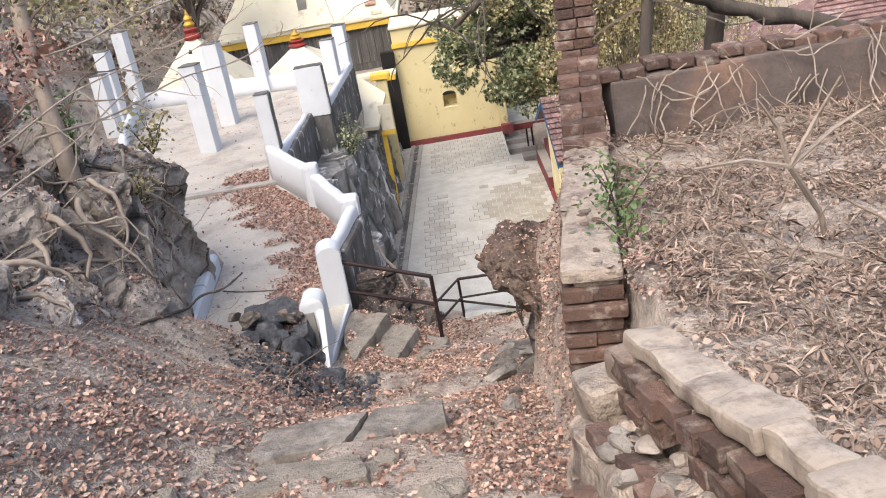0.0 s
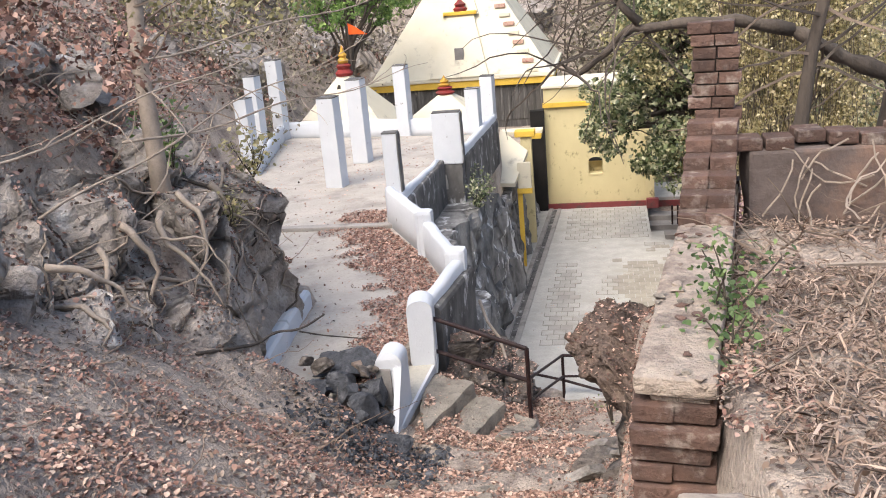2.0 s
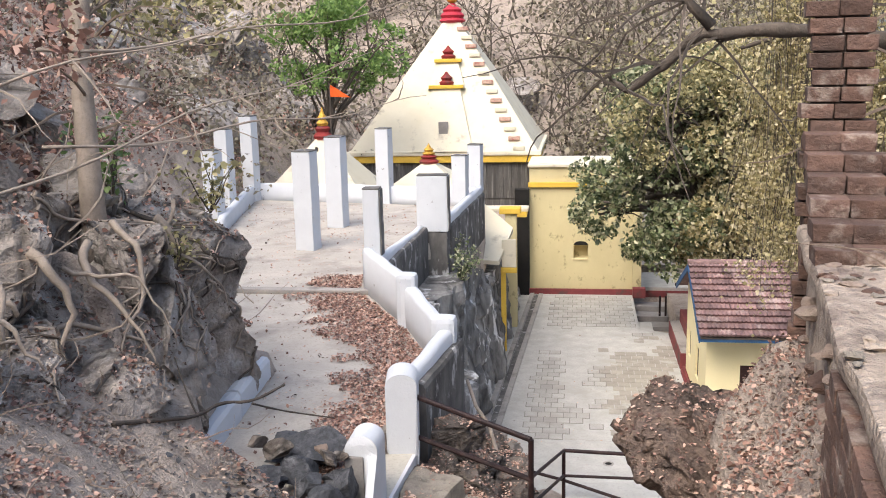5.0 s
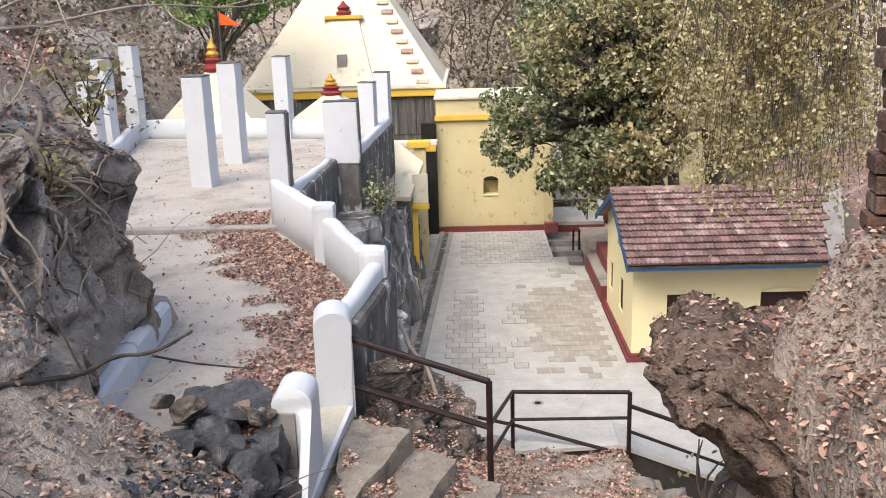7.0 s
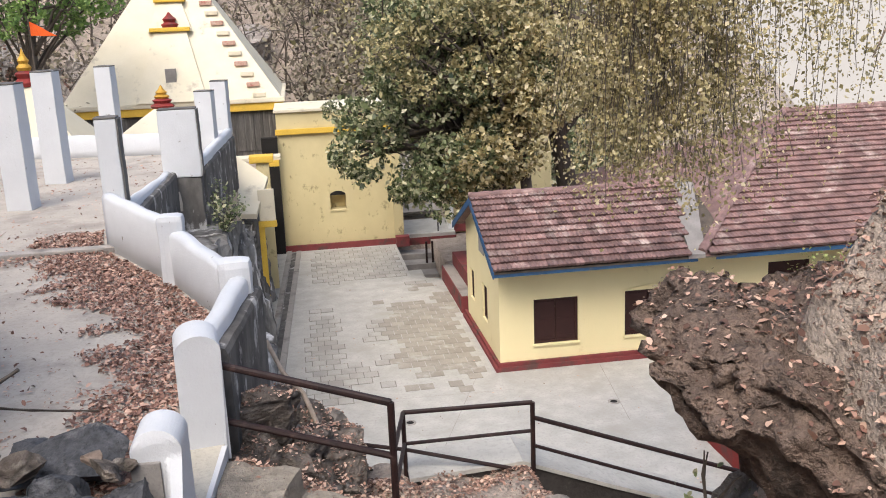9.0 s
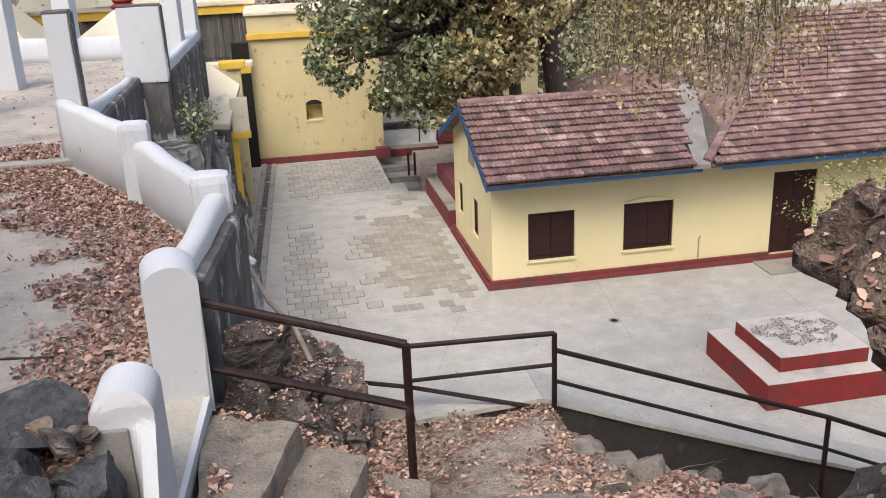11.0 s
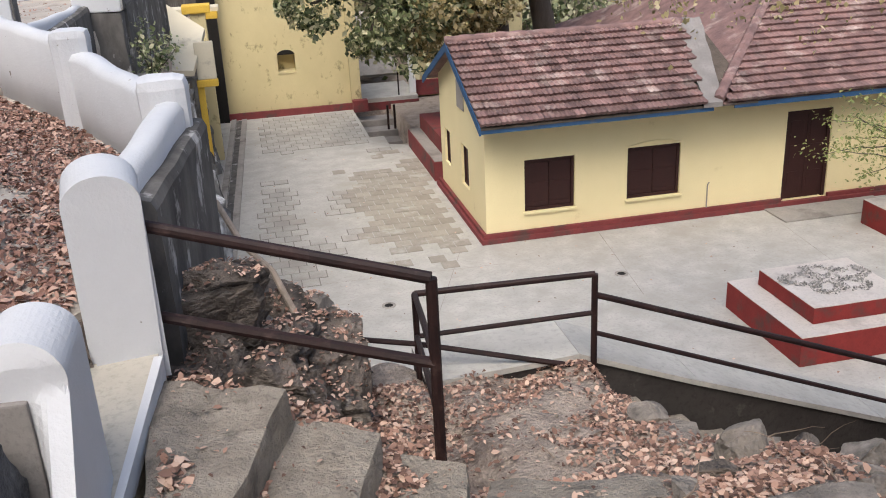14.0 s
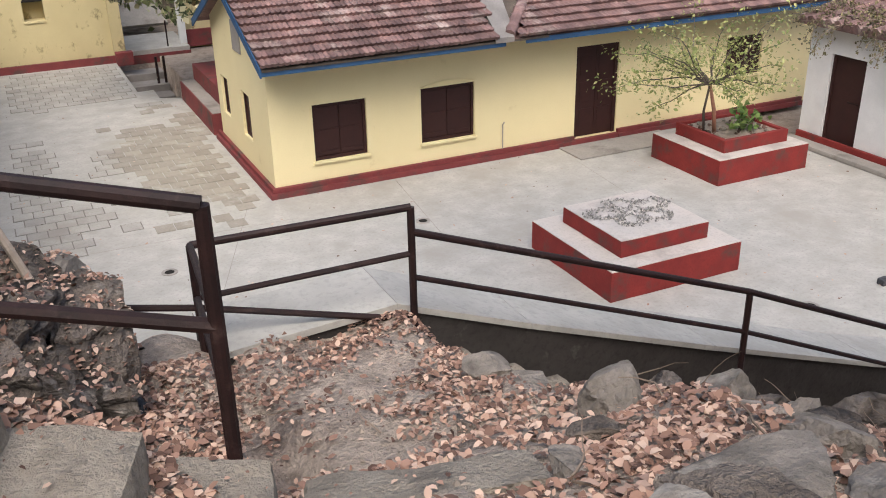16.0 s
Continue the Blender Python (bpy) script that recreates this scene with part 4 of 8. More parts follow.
def make_parapet():
    p = thing("parapet", -6, -9, 5, "whitewashed low parapet wall with rounded worn top", "parapet", kind="structure")
    W = part
    W("wall_run", parapet_run((-5.32, -12.5), (-5.08, -10.6), 4.6, 4.6, 5.66, 5.72, 0.2), M_WHITE, p, "", True)
    W("wall_run", parapet_run((-5.12, -10.5), (-6.0, -8.45), 4.9, 4.9, 5.72, 5.82, 0.22), M_WHITE, p, "", True)
    W("wall_run", parapet_run((-6.04, -8.4), (-7.2, -6.2), 4.9, 4.9, 5.88, 5.95, 0.22), M_WHITE, p, "", True)
    W("wall_run", parapet_run((-7.09, -6.0), (-6.99, -1.52), 4.9, 4.9, 5.72, 5.53, 0.16), M_WHITE, p, "", True)
    W("wall_run", parapet_run((-6.41, -1.06), (-6.16, 4.4), 5.2, 5.2, 5.72, 5.70, 0.18, 20), M_WHITE, p, "", True)
    W("hump", rough_box(-6.2, -5.86, -8.65, -8.3, 4.9, 6.0, 0.08, 4, 0.02), M_WHITE, p)
    W("hump", rough_box(-5.3, -4.95, -10.72, -10.38, 4.9, 5.88, 0.09, 4, 0.02), M_WHITE, p)
    W("end_post", round_top_block(-5.32, -12.78, 4.7, 5.84, 0.38, 0.46, 8), M_WHITE, p, "whitewashed round-topped end post")
    W("stub_wall", stub_block(-5.63, -5.285, -13.98, 4.3, 5.635), M_WHITE, p, "low whitewashed round-topped stub with sloping toe")
    W("stub_patch", rough_box(-5.63, -5.43, -14.40, -14.36, 4.9, 5.42, 0.01, 4, 0.006), M_GREYSTONE, p, "bare grey cement patch")
    W("ledge", solid_from_quads([(-5.6, -12.9, 4.86), (-5.40, -14.6, 4.74), (-5.30, -14.6, 4.74), (-5.14, -12.9, 4.86)], (0, 0, -0.5)), M_LEDGE, p)
    W("rim", solid_from_quads([(-5.165, -13.05, 4.87), (-5.32, -14.7, 4.748), (-5.285, -14.7, 4.748), (-5.12, -13.05, 4.87)], (0, 0, -0.12)), M_WHITE, p)
    W("tall_post", rough_box(-7.38, -7.06, -5.75, -5.45, 4.9, 7.0, 0.02, 4, 0.012), M_WHITE, p, "whitewashed post with dark worn edge")
    W("worn_edge", rough_box(-7.058, -7.03, -5.74, -5.46, 5.7, 7.0, 0.008, 6, 0.014), M_STAINED, p, "dark worn edge of post")
    W("worn_top", rough_box(-7.385, -7.055, -5.755, -5.445, 7.001, 7.03, 0.008, 5, 0.012), M_STAINED, p, "dark worn top edge")
    W("block", rough_box(-7.07, -6.32, -1.5, -1.12, 5.38, 6.72, 0.025, 5, 0.014), M_WHITE, p)
    W("block_base", rough_box(-7.05, -6.335, -1.48, -1.1, 3.3, 5.376, 0.03, 7, 0.04), M_STAINED, p, "black-stained old plaster below the block")
    W("worn_edge", rough_box(-6.318, -6.295, -1.49, -1.13, 5.4, 6.72, 0.008, 6, 0.012), M_STAINED, p, "dark worn edge of block")
    W("worn_top", rough_box(-7.06, -6.325, -1.49, -1.13, 6.722, 6.75, 0.008, 5, 0.012), M_STAINED, p, "dark worn top edge")
    W("wall_run", parapet_run((-6.3, 4.4), (-13.7, 5.7), 4.9, 4.9, 5.65, 5.65, 0.22, 24), M_WHITE, p, "", True)
    W("wall_run", parapet_run((-13.7, 5.6), (-12.5, -0.4), 4.9, 4.9, 5.65, 5.5, 0.22, 20), M_WHITE, p, "", True)
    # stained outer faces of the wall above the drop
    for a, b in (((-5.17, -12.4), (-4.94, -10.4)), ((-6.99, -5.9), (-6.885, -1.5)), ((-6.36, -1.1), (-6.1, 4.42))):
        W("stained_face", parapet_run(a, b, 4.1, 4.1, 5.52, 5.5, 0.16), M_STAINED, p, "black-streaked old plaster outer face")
    return p


make_parapet()


def make_pillar(x, y, z0, z1, w, yaw, lab):
    q = thing("pillar", x, y, z0, lab, "pillar", group="white pillars on the terrace")
    part("shaft", rough_box(-w / 2, w / 2, -w / 2, w / 2, 0, z1 - z0, 0.015, 5, 0.012, m=Matrix.Translation((x, y, z0)) @ Matrix.Rotation(radians(yaw), 4, "Z")), M_WHITE, q)
    cap = rough_box(-w / 2 - 0.004, w / 2 + 0.004, -w / 2 - 0.004, w / 2 + 0.004, z1 - z0 + 0.001, z1 - z0 + 0.028, 0.008, 5, 0.012, m=Matrix.Translation((x, y, z0)) @ Matrix.Rotation(radians(yaw), 4, "Z"))
    part("worn_top", cap, M_STAINED, q, "dark worn top edge")
    return q


for a in ((-9.55, -2.25, 5.1, 7.42, 0.46, -8), (-9.6, 0.75, 5.1, 7.5, 0.46, -8), (-9.15, 4.85, 5.1, 7.4, 0.42, -10), (-6.5, 2.5, 5.5, 6.8, 0.4, -8), (-6.3, 4.6, 5.5, 6.9, 0.4, -8),
          (-13.65, 5.4, 5.1, 7.8, 0.42, -10), (-13.4, 2.6, 5.4, 7.6, 0.4, -10), (-12.9, 0.4, 5.4, 7.2, 0.4, -10)):
    make_pillar(*a, "square whitewashed pillar standing on terrace")


def shrine(x, y, hw, z0, z1, ztop):
    s = thing("small_shrine", x, y, z0 - 2, "small cream pyramid shrine roof with red and gold finial", "shrine", group="small shrines")
    part("roof", frustum(x, y, hw, 0.22, z0, z1), M_CREAM, s)
    part("body", box(x - hw * 0.85, x + hw * 0.85, y - hw * 0.85, y + hw * 0.85, z0 - 2.2, z0), M_CREAM, s)
    k = ztop - z1
    part("finial_base", lathe(((0.3, z1), (0.34, z1 + 0.1 * k), (0.22, z1 + 0.22 * k), (0.28, z1 + 0.34 * k), (0.16, z1 + 0.42 * k)), x, y, 12), M_RED, s, "red finial base")
    part("finial", lathe(((0.18, z1 + 0.42 * k), (0.22, z1 + 0.5 * k), (0.13, z1 + 0.6 * k), (0.17, z1 + 0.68 * k), (0.08, z1 + 0.8 * k), (0.01, ztop)), x, y, 12), M_GOLD, s, "gold finial")


shrine(-12.1, 8.6, 2.1, 4.6, 6.8, 7.9)
shrine(-8.1, 7.0, 1.5, 5.2, 6.1, 6.75)


# ---- stairs, railing and retaining wall ----
def slab(name, pts, thick, material, label):
    bm = solid_from_quads(pts, (0, 0, -thick))
    bmesh.ops.subdivide_edges(bm, edges=bm.edges[:], cuts=9, use_grid_fill=True)
    bmesh.ops.smooth_vert(bm, verts=bm.verts[:], factor=0.4, use_axis_x=True, use_axis_y=True, use_axis_z=True)
    for v in bm.verts:
        v.co += Vector((noise.noise(v.co * 3), noise.noise(v.co * 3 + Vector((8, 0, 0))), noise.noise(v.co * 4))) * 0.028 + Vector((noise.noise(v.co * 11), noise.noise(v.co * 11 + Vector((8, 0, 0))), noise.noise(v.co * 13))) * 0.010
    return tagged(mesh_object(name, bm, material), label, "step", group="stone steps")


slab("stone_step", [(-5.16, -14.1, 4.74), (-4.98, -14.72, 4.72), (-4.5, -13.36, 4.75), (-5.2, -13.08, 4.76)], 0.5, M_STEP, "worn grey stone step strewn with leaves")
slab("stone_step", [(-4.72, -14.25, 4.52), (-4.38, -14.45, 4.52), (-4.08, -13.48, 4.50), (-4.56, -13.22, 4.52)], 0.6, M_STEP, "worn grey stone step strewn with leaves")
slab("stone_step", [(-4.16, -13.92, 4.27), (-3.78, -14.1, 4.27), (-3.64, -13.52, 4.25), (-4.02, -13.34, 4.26)], 0.6, M_STEP, "worn grey stone step strewn with leaves")
slab("stone_step", [(-4.4, -14.95, 4.42), (-3.0, -14.95, 4.38), (-3.05, -14.3, 4.34), (-4.35, -14.3, 4.38)], 0.4, M_STEP, "flat stone slab half buried in leaves")
slab("stone_step", [(-3.68, -13.98, 4.32), (-2.88, -14.3, 4.40), (-2.78, -14.0, 4.30), (-3.55, -13.6, 4.16)], 0.4, M_STEP, "flat stone slab half buried in leaves")
slab("stone_step", [(-4.1, -14.62, 4.58), (-3.55, -14.7, 4.58), (-3.45, -14.0, 4.36), (-4.0, -13.95, 4.36)], 0.4, M_STEP, "flat stone slab half buried in leaves")
slab("stone_step", [(-5.15, -20.1, 6.79), (-4.3, -20.0, 6.77), (-4.15, -19.4, 6.68), (-5.0, -19.5, 6.70)], 0.3, M_ROCK, "cracked flat stone slab in the path")
slab("stone_step", [(-4.25, -20.0, 6.76), (-3.45, -19.9, 6.75), (-3.5, -19.35, 6.66), (-4.1, -19.4, 6.68)], 0.3, M_ROCK, "cracked flat stone slab in the path")
slab("stone_step", [(-5.0, -20.9, 7.04), (-4.0, -20.85, 7.02), (-4.1, -20.4, 6.93), (-4.9, -20.4, 6.95)], 0.3, M_STEP, "worn flat stone slab in the path")


def make_railing():
    r = thing("railing", -3.7, -12, 3.5, "brown painted iron pipe railing on stairs", "railing")
    A, B, C, D = (-3.75, -13.36, 5.24), (-2.0, -11.13, 4.11), (-3.42, -10.85, 4.02), (0.95, -11.34, 2.86)
    E = (4.2, -11.55, 1.45)
    S = (-5.15, -12.85, 5.52)
    part("post", tube([(A[0], A[1], 4.0), A], 0.032, 10), M_IRON, r)
    part("post", tube([(C[0], C[1], 2.8), C], 0.026, 8), M_IRON, r)
    part("post", tube([(B[0], B[1], 3.0), B], 0.028, 8), M_IRON, r)
    part("post", tube([(D[0], D[1], 1.7), D], 0.028, 8), M_IRON, r)
    part("post", tube([(E[0], E[1], 0.3), E], 0.028, 8), M_IRON, r)
    for a, b, rad in ((S, A, 0.034), (C, (A[0], A[1], 4.78), 0.022), (C, B, 0.027), ((B[0], B[1], B[2] - 0.18), D, 0.027), (D, E, 0.027)):
        part("top_rail", tube([a, b], rad, 10), M_IRON, r)
    S2, A2 = (-5.12, -12.85, 5.0), (A[0], A[1], 4.76)
    for a, b, rad in ((S2, A2, 0.032), ((C[0], C[1], C[2] - 0.38), (B[0], B[1], B[2] - 0.34), 0.022), ((C[0], C[1], C[2] - 0.38), (A[0], A[1], 4.45), 0.022), ((B[0], B[1], B[2] - 0.52), (D[0], D[1], D[2] - 0.38), 0.022),
                      ((D[0], D[1], D[2] - 0.38), (E[0], E[1], E[2] - 0.38), 0.022)):
        part("middle_rail", tube([a, b], rad, 8), M_IRON, r)
    part("low_rail", tube([(-4.75, -10.75, 3.85), (C[0], C[1], C[2] - 0.45), (B[0] - 0.2, B[1], 3.32)], 0.024, 8), M_IRON, r)
    return r


make_railing()


def make_retaining_wall():
    w = thing("retaining_wall", 0, -10.8, 0, "dark stained retaining wall with pale cracked top", "wall", kind="structure")
    body = bmesh.new()
    tops = ((-3.4, 3.3), (-2.1, 3.36), (-1.0, 2.92), (0.9, 2.2), (3.1, 1.4), (6.5, 0.3))
    lo = [body.verts.new((x, y, -0.2)) for x, z in tops for y in (-11.05, -10.45)]
    hi = [body.verts.new((x, y, z)) for x, z in tops for y in (-11.05, -10.45)]
    for k in range(len(tops) - 1):
        a = 2 * k
        body.faces.new((lo[a], lo[a + 2], hi[a + 2], hi[a]))
        body.faces.new((lo[a + 3], lo[a + 1], hi[a + 1], hi[a + 3]))
        body.faces.new((hi[a], hi[a + 2], hi[a + 3], hi[a + 1]))
    body.faces.new((lo[1], lo[0], hi[0], hi[1]))
    body.faces.new((lo[-2], lo[-1], hi[-1], hi[-2]))
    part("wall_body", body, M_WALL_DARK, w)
    for k in range(len(tops) - 1):
        (xa, za), (xb, zb) = tops[k], tops[k + 1]
        part("wall_top", solid_from_quads([(xa, -11.08, za + 0.02), (xb - 0.004, -11.08, zb + 0.02), (xb - 0.004, -10.40, zb + 0.02), (xa, -10.40, za + 0.02)], (0, 0, -0.05)), M_CONC, w)
    return w


make_retaining_wall()


# ---- ruin ----
def make_ruin():
    r = thing("ruined_wall", -2, -19, 7.5, "ruined brick wall stepping up to a broken column", "ruin", kind="structure")
    yaw = Matrix.Translation((-2.28, -20.95, 0)) @ Matrix.Rotation(radians(-9), 4, "Z")
    part("core", rough_box(-0.14, 0.17, 0.05, 3.6, 6.6, 8.28, 0.03, 6, 0.03, m=yaw), M_RUIN, r)
    part("core", rough_box(-0.15, 0.15, 3.97, 4.10, 7.0, 9.72, 0.03, 6, 0.03, m=yaw), M_RUIN_DARK, r)
    part("coping", rough_box(-0.21, 0.21, 0.0, 3.9, 8.27, 8.37, 0.03, 8, 0.03, m=yaw), M_RUIN, r)
    rs = random.Random(14)
    for k in range(70):
        q, z = rs.uniform(0.1, 3.4), rs.uniform(7.15, 8.2)
        s = rs.uniform(0.04, 0.09)
        m = yaw @ Matrix.Translation((-0.15, q, z)) @ Matrix.Rotation(rs.random() * 6, 4, "Z")
        part("stone", rock(1100 + k, s * 1.2, s * 1.2, s * 0.7, 2, 10, 0.1, m), M_RUBBLE if k % 3 else M_BRICK, r)
    back = rough_box(-1.46, 4.5, -17.55, -17.2, 7.3, 8.75, 0.03, 10, 0.04)
    part("back_wall", back, M_RUIN_DARK, r, "brown weathered wall with dry creepers")
    rr = random.Random(4)
    for k in range(24):
        x = -1.45 + 0.24 * k
        m = Matrix.Translation((x, -17.38 + rr.uniform(-0.05, 0.05), 8.8 + rr.uniform(-0.02, 0.03))) @ Matrix.Rotation(rr.uniform(-0.1, 0.1), 4, "Z")
        part("coping_brick", box(-0.11, 0.11, -0.14, 0.14, -0.05, 0.05, 0.015, m), M_BRICK, r)
    for k in range(55):
        m = yaw @ Matrix.Translation((rs.uniform(-0.2, 0.2), rs.uniform(0.0, 2.7), 8.375)) @ Matrix.Rotation(rs.random() * 6, 4, "Z")
        q = rs.uniform(0.02, 0.05)
        part("stone", rock(1300 + k, q * 1.3, q, q * 0.4, 2, 9, 0.1, m), (M_RUIN, M_RUBBLE, M_STEP, M_BRICK)[k % 4], r)
    return r


RUIN_M = Matrix.Translation((-2.28, -20.95, 0)) @ Matrix.Rotation(radians(-9), 4, "Z")
RUIN = make_ruin()

# the low wall beside the upper path rises with the slope
LOW_M = Matrix.Translation((-2.31, -22.7, 0)) @ Matrix.Rotation(radians(10.5), 4, "Z") @ Matrix(((1, 0, 0, 0), (0, 1, 0, 0), (0, -0.17, 1, 0), (0, 0, 0, 1)))


def make_low_wall():
    w = thing("low_wall", -2.3, -23.5, 7.6, "low broken wall of brick and stone with mortar top", "wall", kind="structure")
    part("core", rough_box(-0.07, 0.09, -2.35, -0.02, 7.4, 8.70, 0.03, 8, 0.03, 3.0, LOW_M), M_RUIN, w)
    rm = random.Random(17)
    y = 0.03
    while y > -2.35:
        n = rm.uniform(0.22, 0.4)
        part("mortar_top", rough_box(-0.10 + rm.uniform(-0.02, 0.02), 0.10 + rm.uniform(-0.03, 0.02), y - n - 0.01, y, 8.74, 8.84 + rm.uniform(-0.012, 0.008), 0.02, 6, 0.025, 7.0, LOW_M), M_MORTAR, w, "worn pale mortar top")
        y -= n
    part("rubble_base", rough_box(-0.38, -0.09, -2.5, 0.12, 7.0, 8.42, 0.05, 12, 0.09, 5.0, LOW_M), M_RUIN, w, "grey stone base")
    part("end_block", rough_box(-0.30, -0.02, -0.08, 0.28, 7.4, 8.60, 0.05, 7, 0.05, 4.0, LOW_M), M_RUIN, w, "cream mortared block at the wall's end")
    part("end_block", rough_box(-0.14, 0.10, -0.12, 0.10, 8.45, 8.76, 0.04, 6, 0.04, 4.0, LOW_M), M_RUBBLE, w, "broken stone at the wall's end")
    rs = random.Random(41)
    for k in range(80):
        q = rs.uniform(0.025, 0.085)
        u = rs.random()
        if k % 4 == 3:
            p = (-0.38 + rs.uniform(-0.02, 0.03), rs.uniform(-2.4, 0.1), rs.uniform(7.5, 8.2))
        else:
            p = (-0.36 + 0.26 * u, rs.uniform(-2.4, -0.1), 8.43 + 0.10 * u * rs.random())
        m = LOW_M @ Matrix.Translation(p) @ Matrix.Rotation(rs.random() * 6, 4, "Z") @ Matrix.Rotation(rs.uniform(-0.4, 0.4), 4, "X")
        part("stone", rock(1700 + k, q * 1.4, q, q * 0.7, 2, 9, 0.12, m), (M_RUIN, M_RUBBLE, M_ROCK, M_BRICK)[k % 4], w)
    return w


LOW_WALL = make_low_wall()


def make_overhang():
    bm = bmesh.new()
    bmesh.ops.create_icosphere(bm, subdivisions=6, radius=1)
    for v in bm.verts:
        p = v.co.copy()
        n = noise.noise(p * 9.0) * 0.05 + noise.noise(p * 22.0) * 0.025 - abs(noise.noise(p * 4.0 + Vector((0, 7, 0)))) * 0.12 +  noise.noise(p * 2.0 + Vector((3, 1, 0))) * 0.16 + noise.noise(p * 5.0) * 0.07
        q = p * (1 + n)
        z = q.z * (0.13 if q.z > 0 else 1.25) + 0.05 * noise.noise(p * 11)
        shrink = float(np.interp(-q.z, (0, 0.22, 0.46, 0.7, 1.2), (1, 0.84, 0.60, 0.56, 0.6)))
        z += 0.12 * math.exp(-((q.x + 0.68) / 0.15) ** 2) * max(0.0, min(1.0, 3 * q.z)) + 0.1 * max(0.0, q.x - 0.05) * max(0.0, q.z)
        bow = 0.5 + 0.5 * max(0.0, min(1.0, (q.x + 0.95) / 0.9))
        y = -17.15 + (q.y * 1.0 * shrink if q.y > 0 else q.y * 1.3 * bow * (0.35 + 0.65 * shrink))
        v.co = Vector((-1.9 + q.x * 1.08 * (shrink if q.x < 0 else 1), y, 6.93 + z - 0.28 * max(0.0, -16.95 - y) - (0.1 * math.exp(-((q.x + 0.3) / 0.22) ** 2) if q.z > 0 else 0)))
        w = v.co.copy()
        v.co += noise.noise_vector(w * 5.0) * 0.07 + noise.noise_vector(w * 11.0) * 0.028 + noise.noise_vector(w * 26.0) * 0.012
    ob = tagged(mesh_object("rock_overhang", bm, M_OVERHANG, True), "overhanging brown earth and rock mass with leaf-strewn top", "rock")
    return ob


make_overhang()



# ---- cliff, boulders, stones ----
def place_rock(name, seed, x, y, z, sx, sy, sz, material, label, group, rz=0.0, tilt=0.0, subdiv=3, planes=14, amp=0.1):
    m = Matrix.Translation((x, y, z)) @ Matrix.Rotation(rz, 4, "Z") @ Matrix.Rotation(tilt, 4, "X")
    ob = mesh_object(name, rock(seed, sx, sy, sz, subdiv, planes, amp, m), material)
    return tagged(ob, label, "rock", group)


def make_cliff():
    rnd = random.Random(5)
    for k in range(33):
        y = -17.3 + 0.6 * (k // 3) + rnd.uniform(-0.15, 0.15)
        up = k % 3
        x = -8.45 - 0.25 * up + rnd.uniform(-0.15, 0.1) - 0.16 * max(0.0, y + 14.6)
        base = 5.75 + 0.85 * up + (-13 - y) * 0.12 + rnd.uniform(-0.2, 0.2)
        place_rock("cliff_rock", 100 + k, x, y, base, rnd.uniform(0.8, 1.0), rnd.uniform(0.6, 0.85), rnd.uniform(0.7, 0.95), M_ROCK_BROWN,
                   "large grey-brown cliff rock under tangled roots", "cliff rocks", rnd.uniform(-0.5, 0.5), rnd.uniform(-0.25, 0.25), 4, 11, 0.2)
    for k, (x, y, z, s) in enumerate(((-7.75, -16.6, 6.75, 0.42), (-7.6, -15.7, 6.4, 0.35), (-8.3, -13.2, 6.0, 0.3), (-8.6, -11.0, 5.6, 0.3), (-7.4, -17.7, 7.2, 0.32))):
        place_rock("cliff_rock", 140 + k, x, y, z, s, s * 1.1, s * 0.8, M_ROCK_BROWN, "fallen cliff rock at the foot of bank", "cliff rocks", k, 0.2, 3)
    for k in range(20):
        x, y, s = rnd.uniform(-8.6, -7.4), rnd.uniform(-19.5, -14.6), rnd.uniform(0.3, 0.65)
        place_rock("cliff_rock", 210 + k, x, y, hz(x, y) + 0.05, s, s * 1.1, s * 0.8, M_ROCK_BROWN, "grey-brown rock jutting from steep bank", "cliff rocks", k, 0.2, 4, 13, 0.12)
    for k in range(60):
        x = -9.2 - rnd.random() * 4.5
        y = -21 + rnd.random() * (13 if k % 2 else 28)
        s = rnd.uniform(0.25, 0.8)
        if hz(x, y) < 5.6:
            x -= 5.5
        place_rock("hill_rock", 170 + k, x, y, hz(x, y) + 0.1, s, s * 1.2, s * 0.8, M_ROCK_BROWN, "brown rock on leafy hillside", "hill rocks", rnd.random() * 6, 0.2, 3)


make_cliff()

# The rock at (-5.5, -14.78) blacks in the shade of the stub's low hole.
BLACK = ((-6.02, -13.98, 5.32, 0.34, 0.30, 0.24), (-6.45, -13.95, 5.26, 0.34, 0.24, 0.13), (-6.12, -14.48, 5.34, 0.27, 0.2, 0.16), (-5.60, -14.62, 5.24, 0.29, 0.26, 0.25), (-5.62, -14.98, 5.14, 0.26, 0.24, 0.2),
         (-5.85, -15.22, 5.12, 0.26, 0.24, 0.1), (-5.5, -14.78, 4.92, 0.26, 0.22, 0.2), (-5.4, -15.3, 4.82, 0.5, 0.34, 0.14), (-5.9, -14.75, 5.25, 0.22, 0.18, 0.16), (-6.3, -14.9, 5.4, 0.2, 0.18, 0.12), (-5.95, -15.6, 5.2, 0.2, 0.22, 0.1)) + tuple((-5.95 + 0.34 * math.sin(k * 2.4), -15.0 + 0.4 * math.cos(k * 1.7), 5.22 + 0.1 * math.sin(k * 3.1), 0.1 + 0.04 * (k % 3), 0.11, 0.08) for k in range(14))
for k, (x, y, z, a, b, c) in enumerate(BLACK):
    place_rock("black_rock", 331 + k, x, y, z, a * 1.15, b * 1.15, c * 1.2, M_ROCK_BLACK, "sooty black rock of the pile filling the white stub's dark hollow", "black rock pile", k * 1.3, 0.25 * math.sin(k), 4, 13, 0.05)
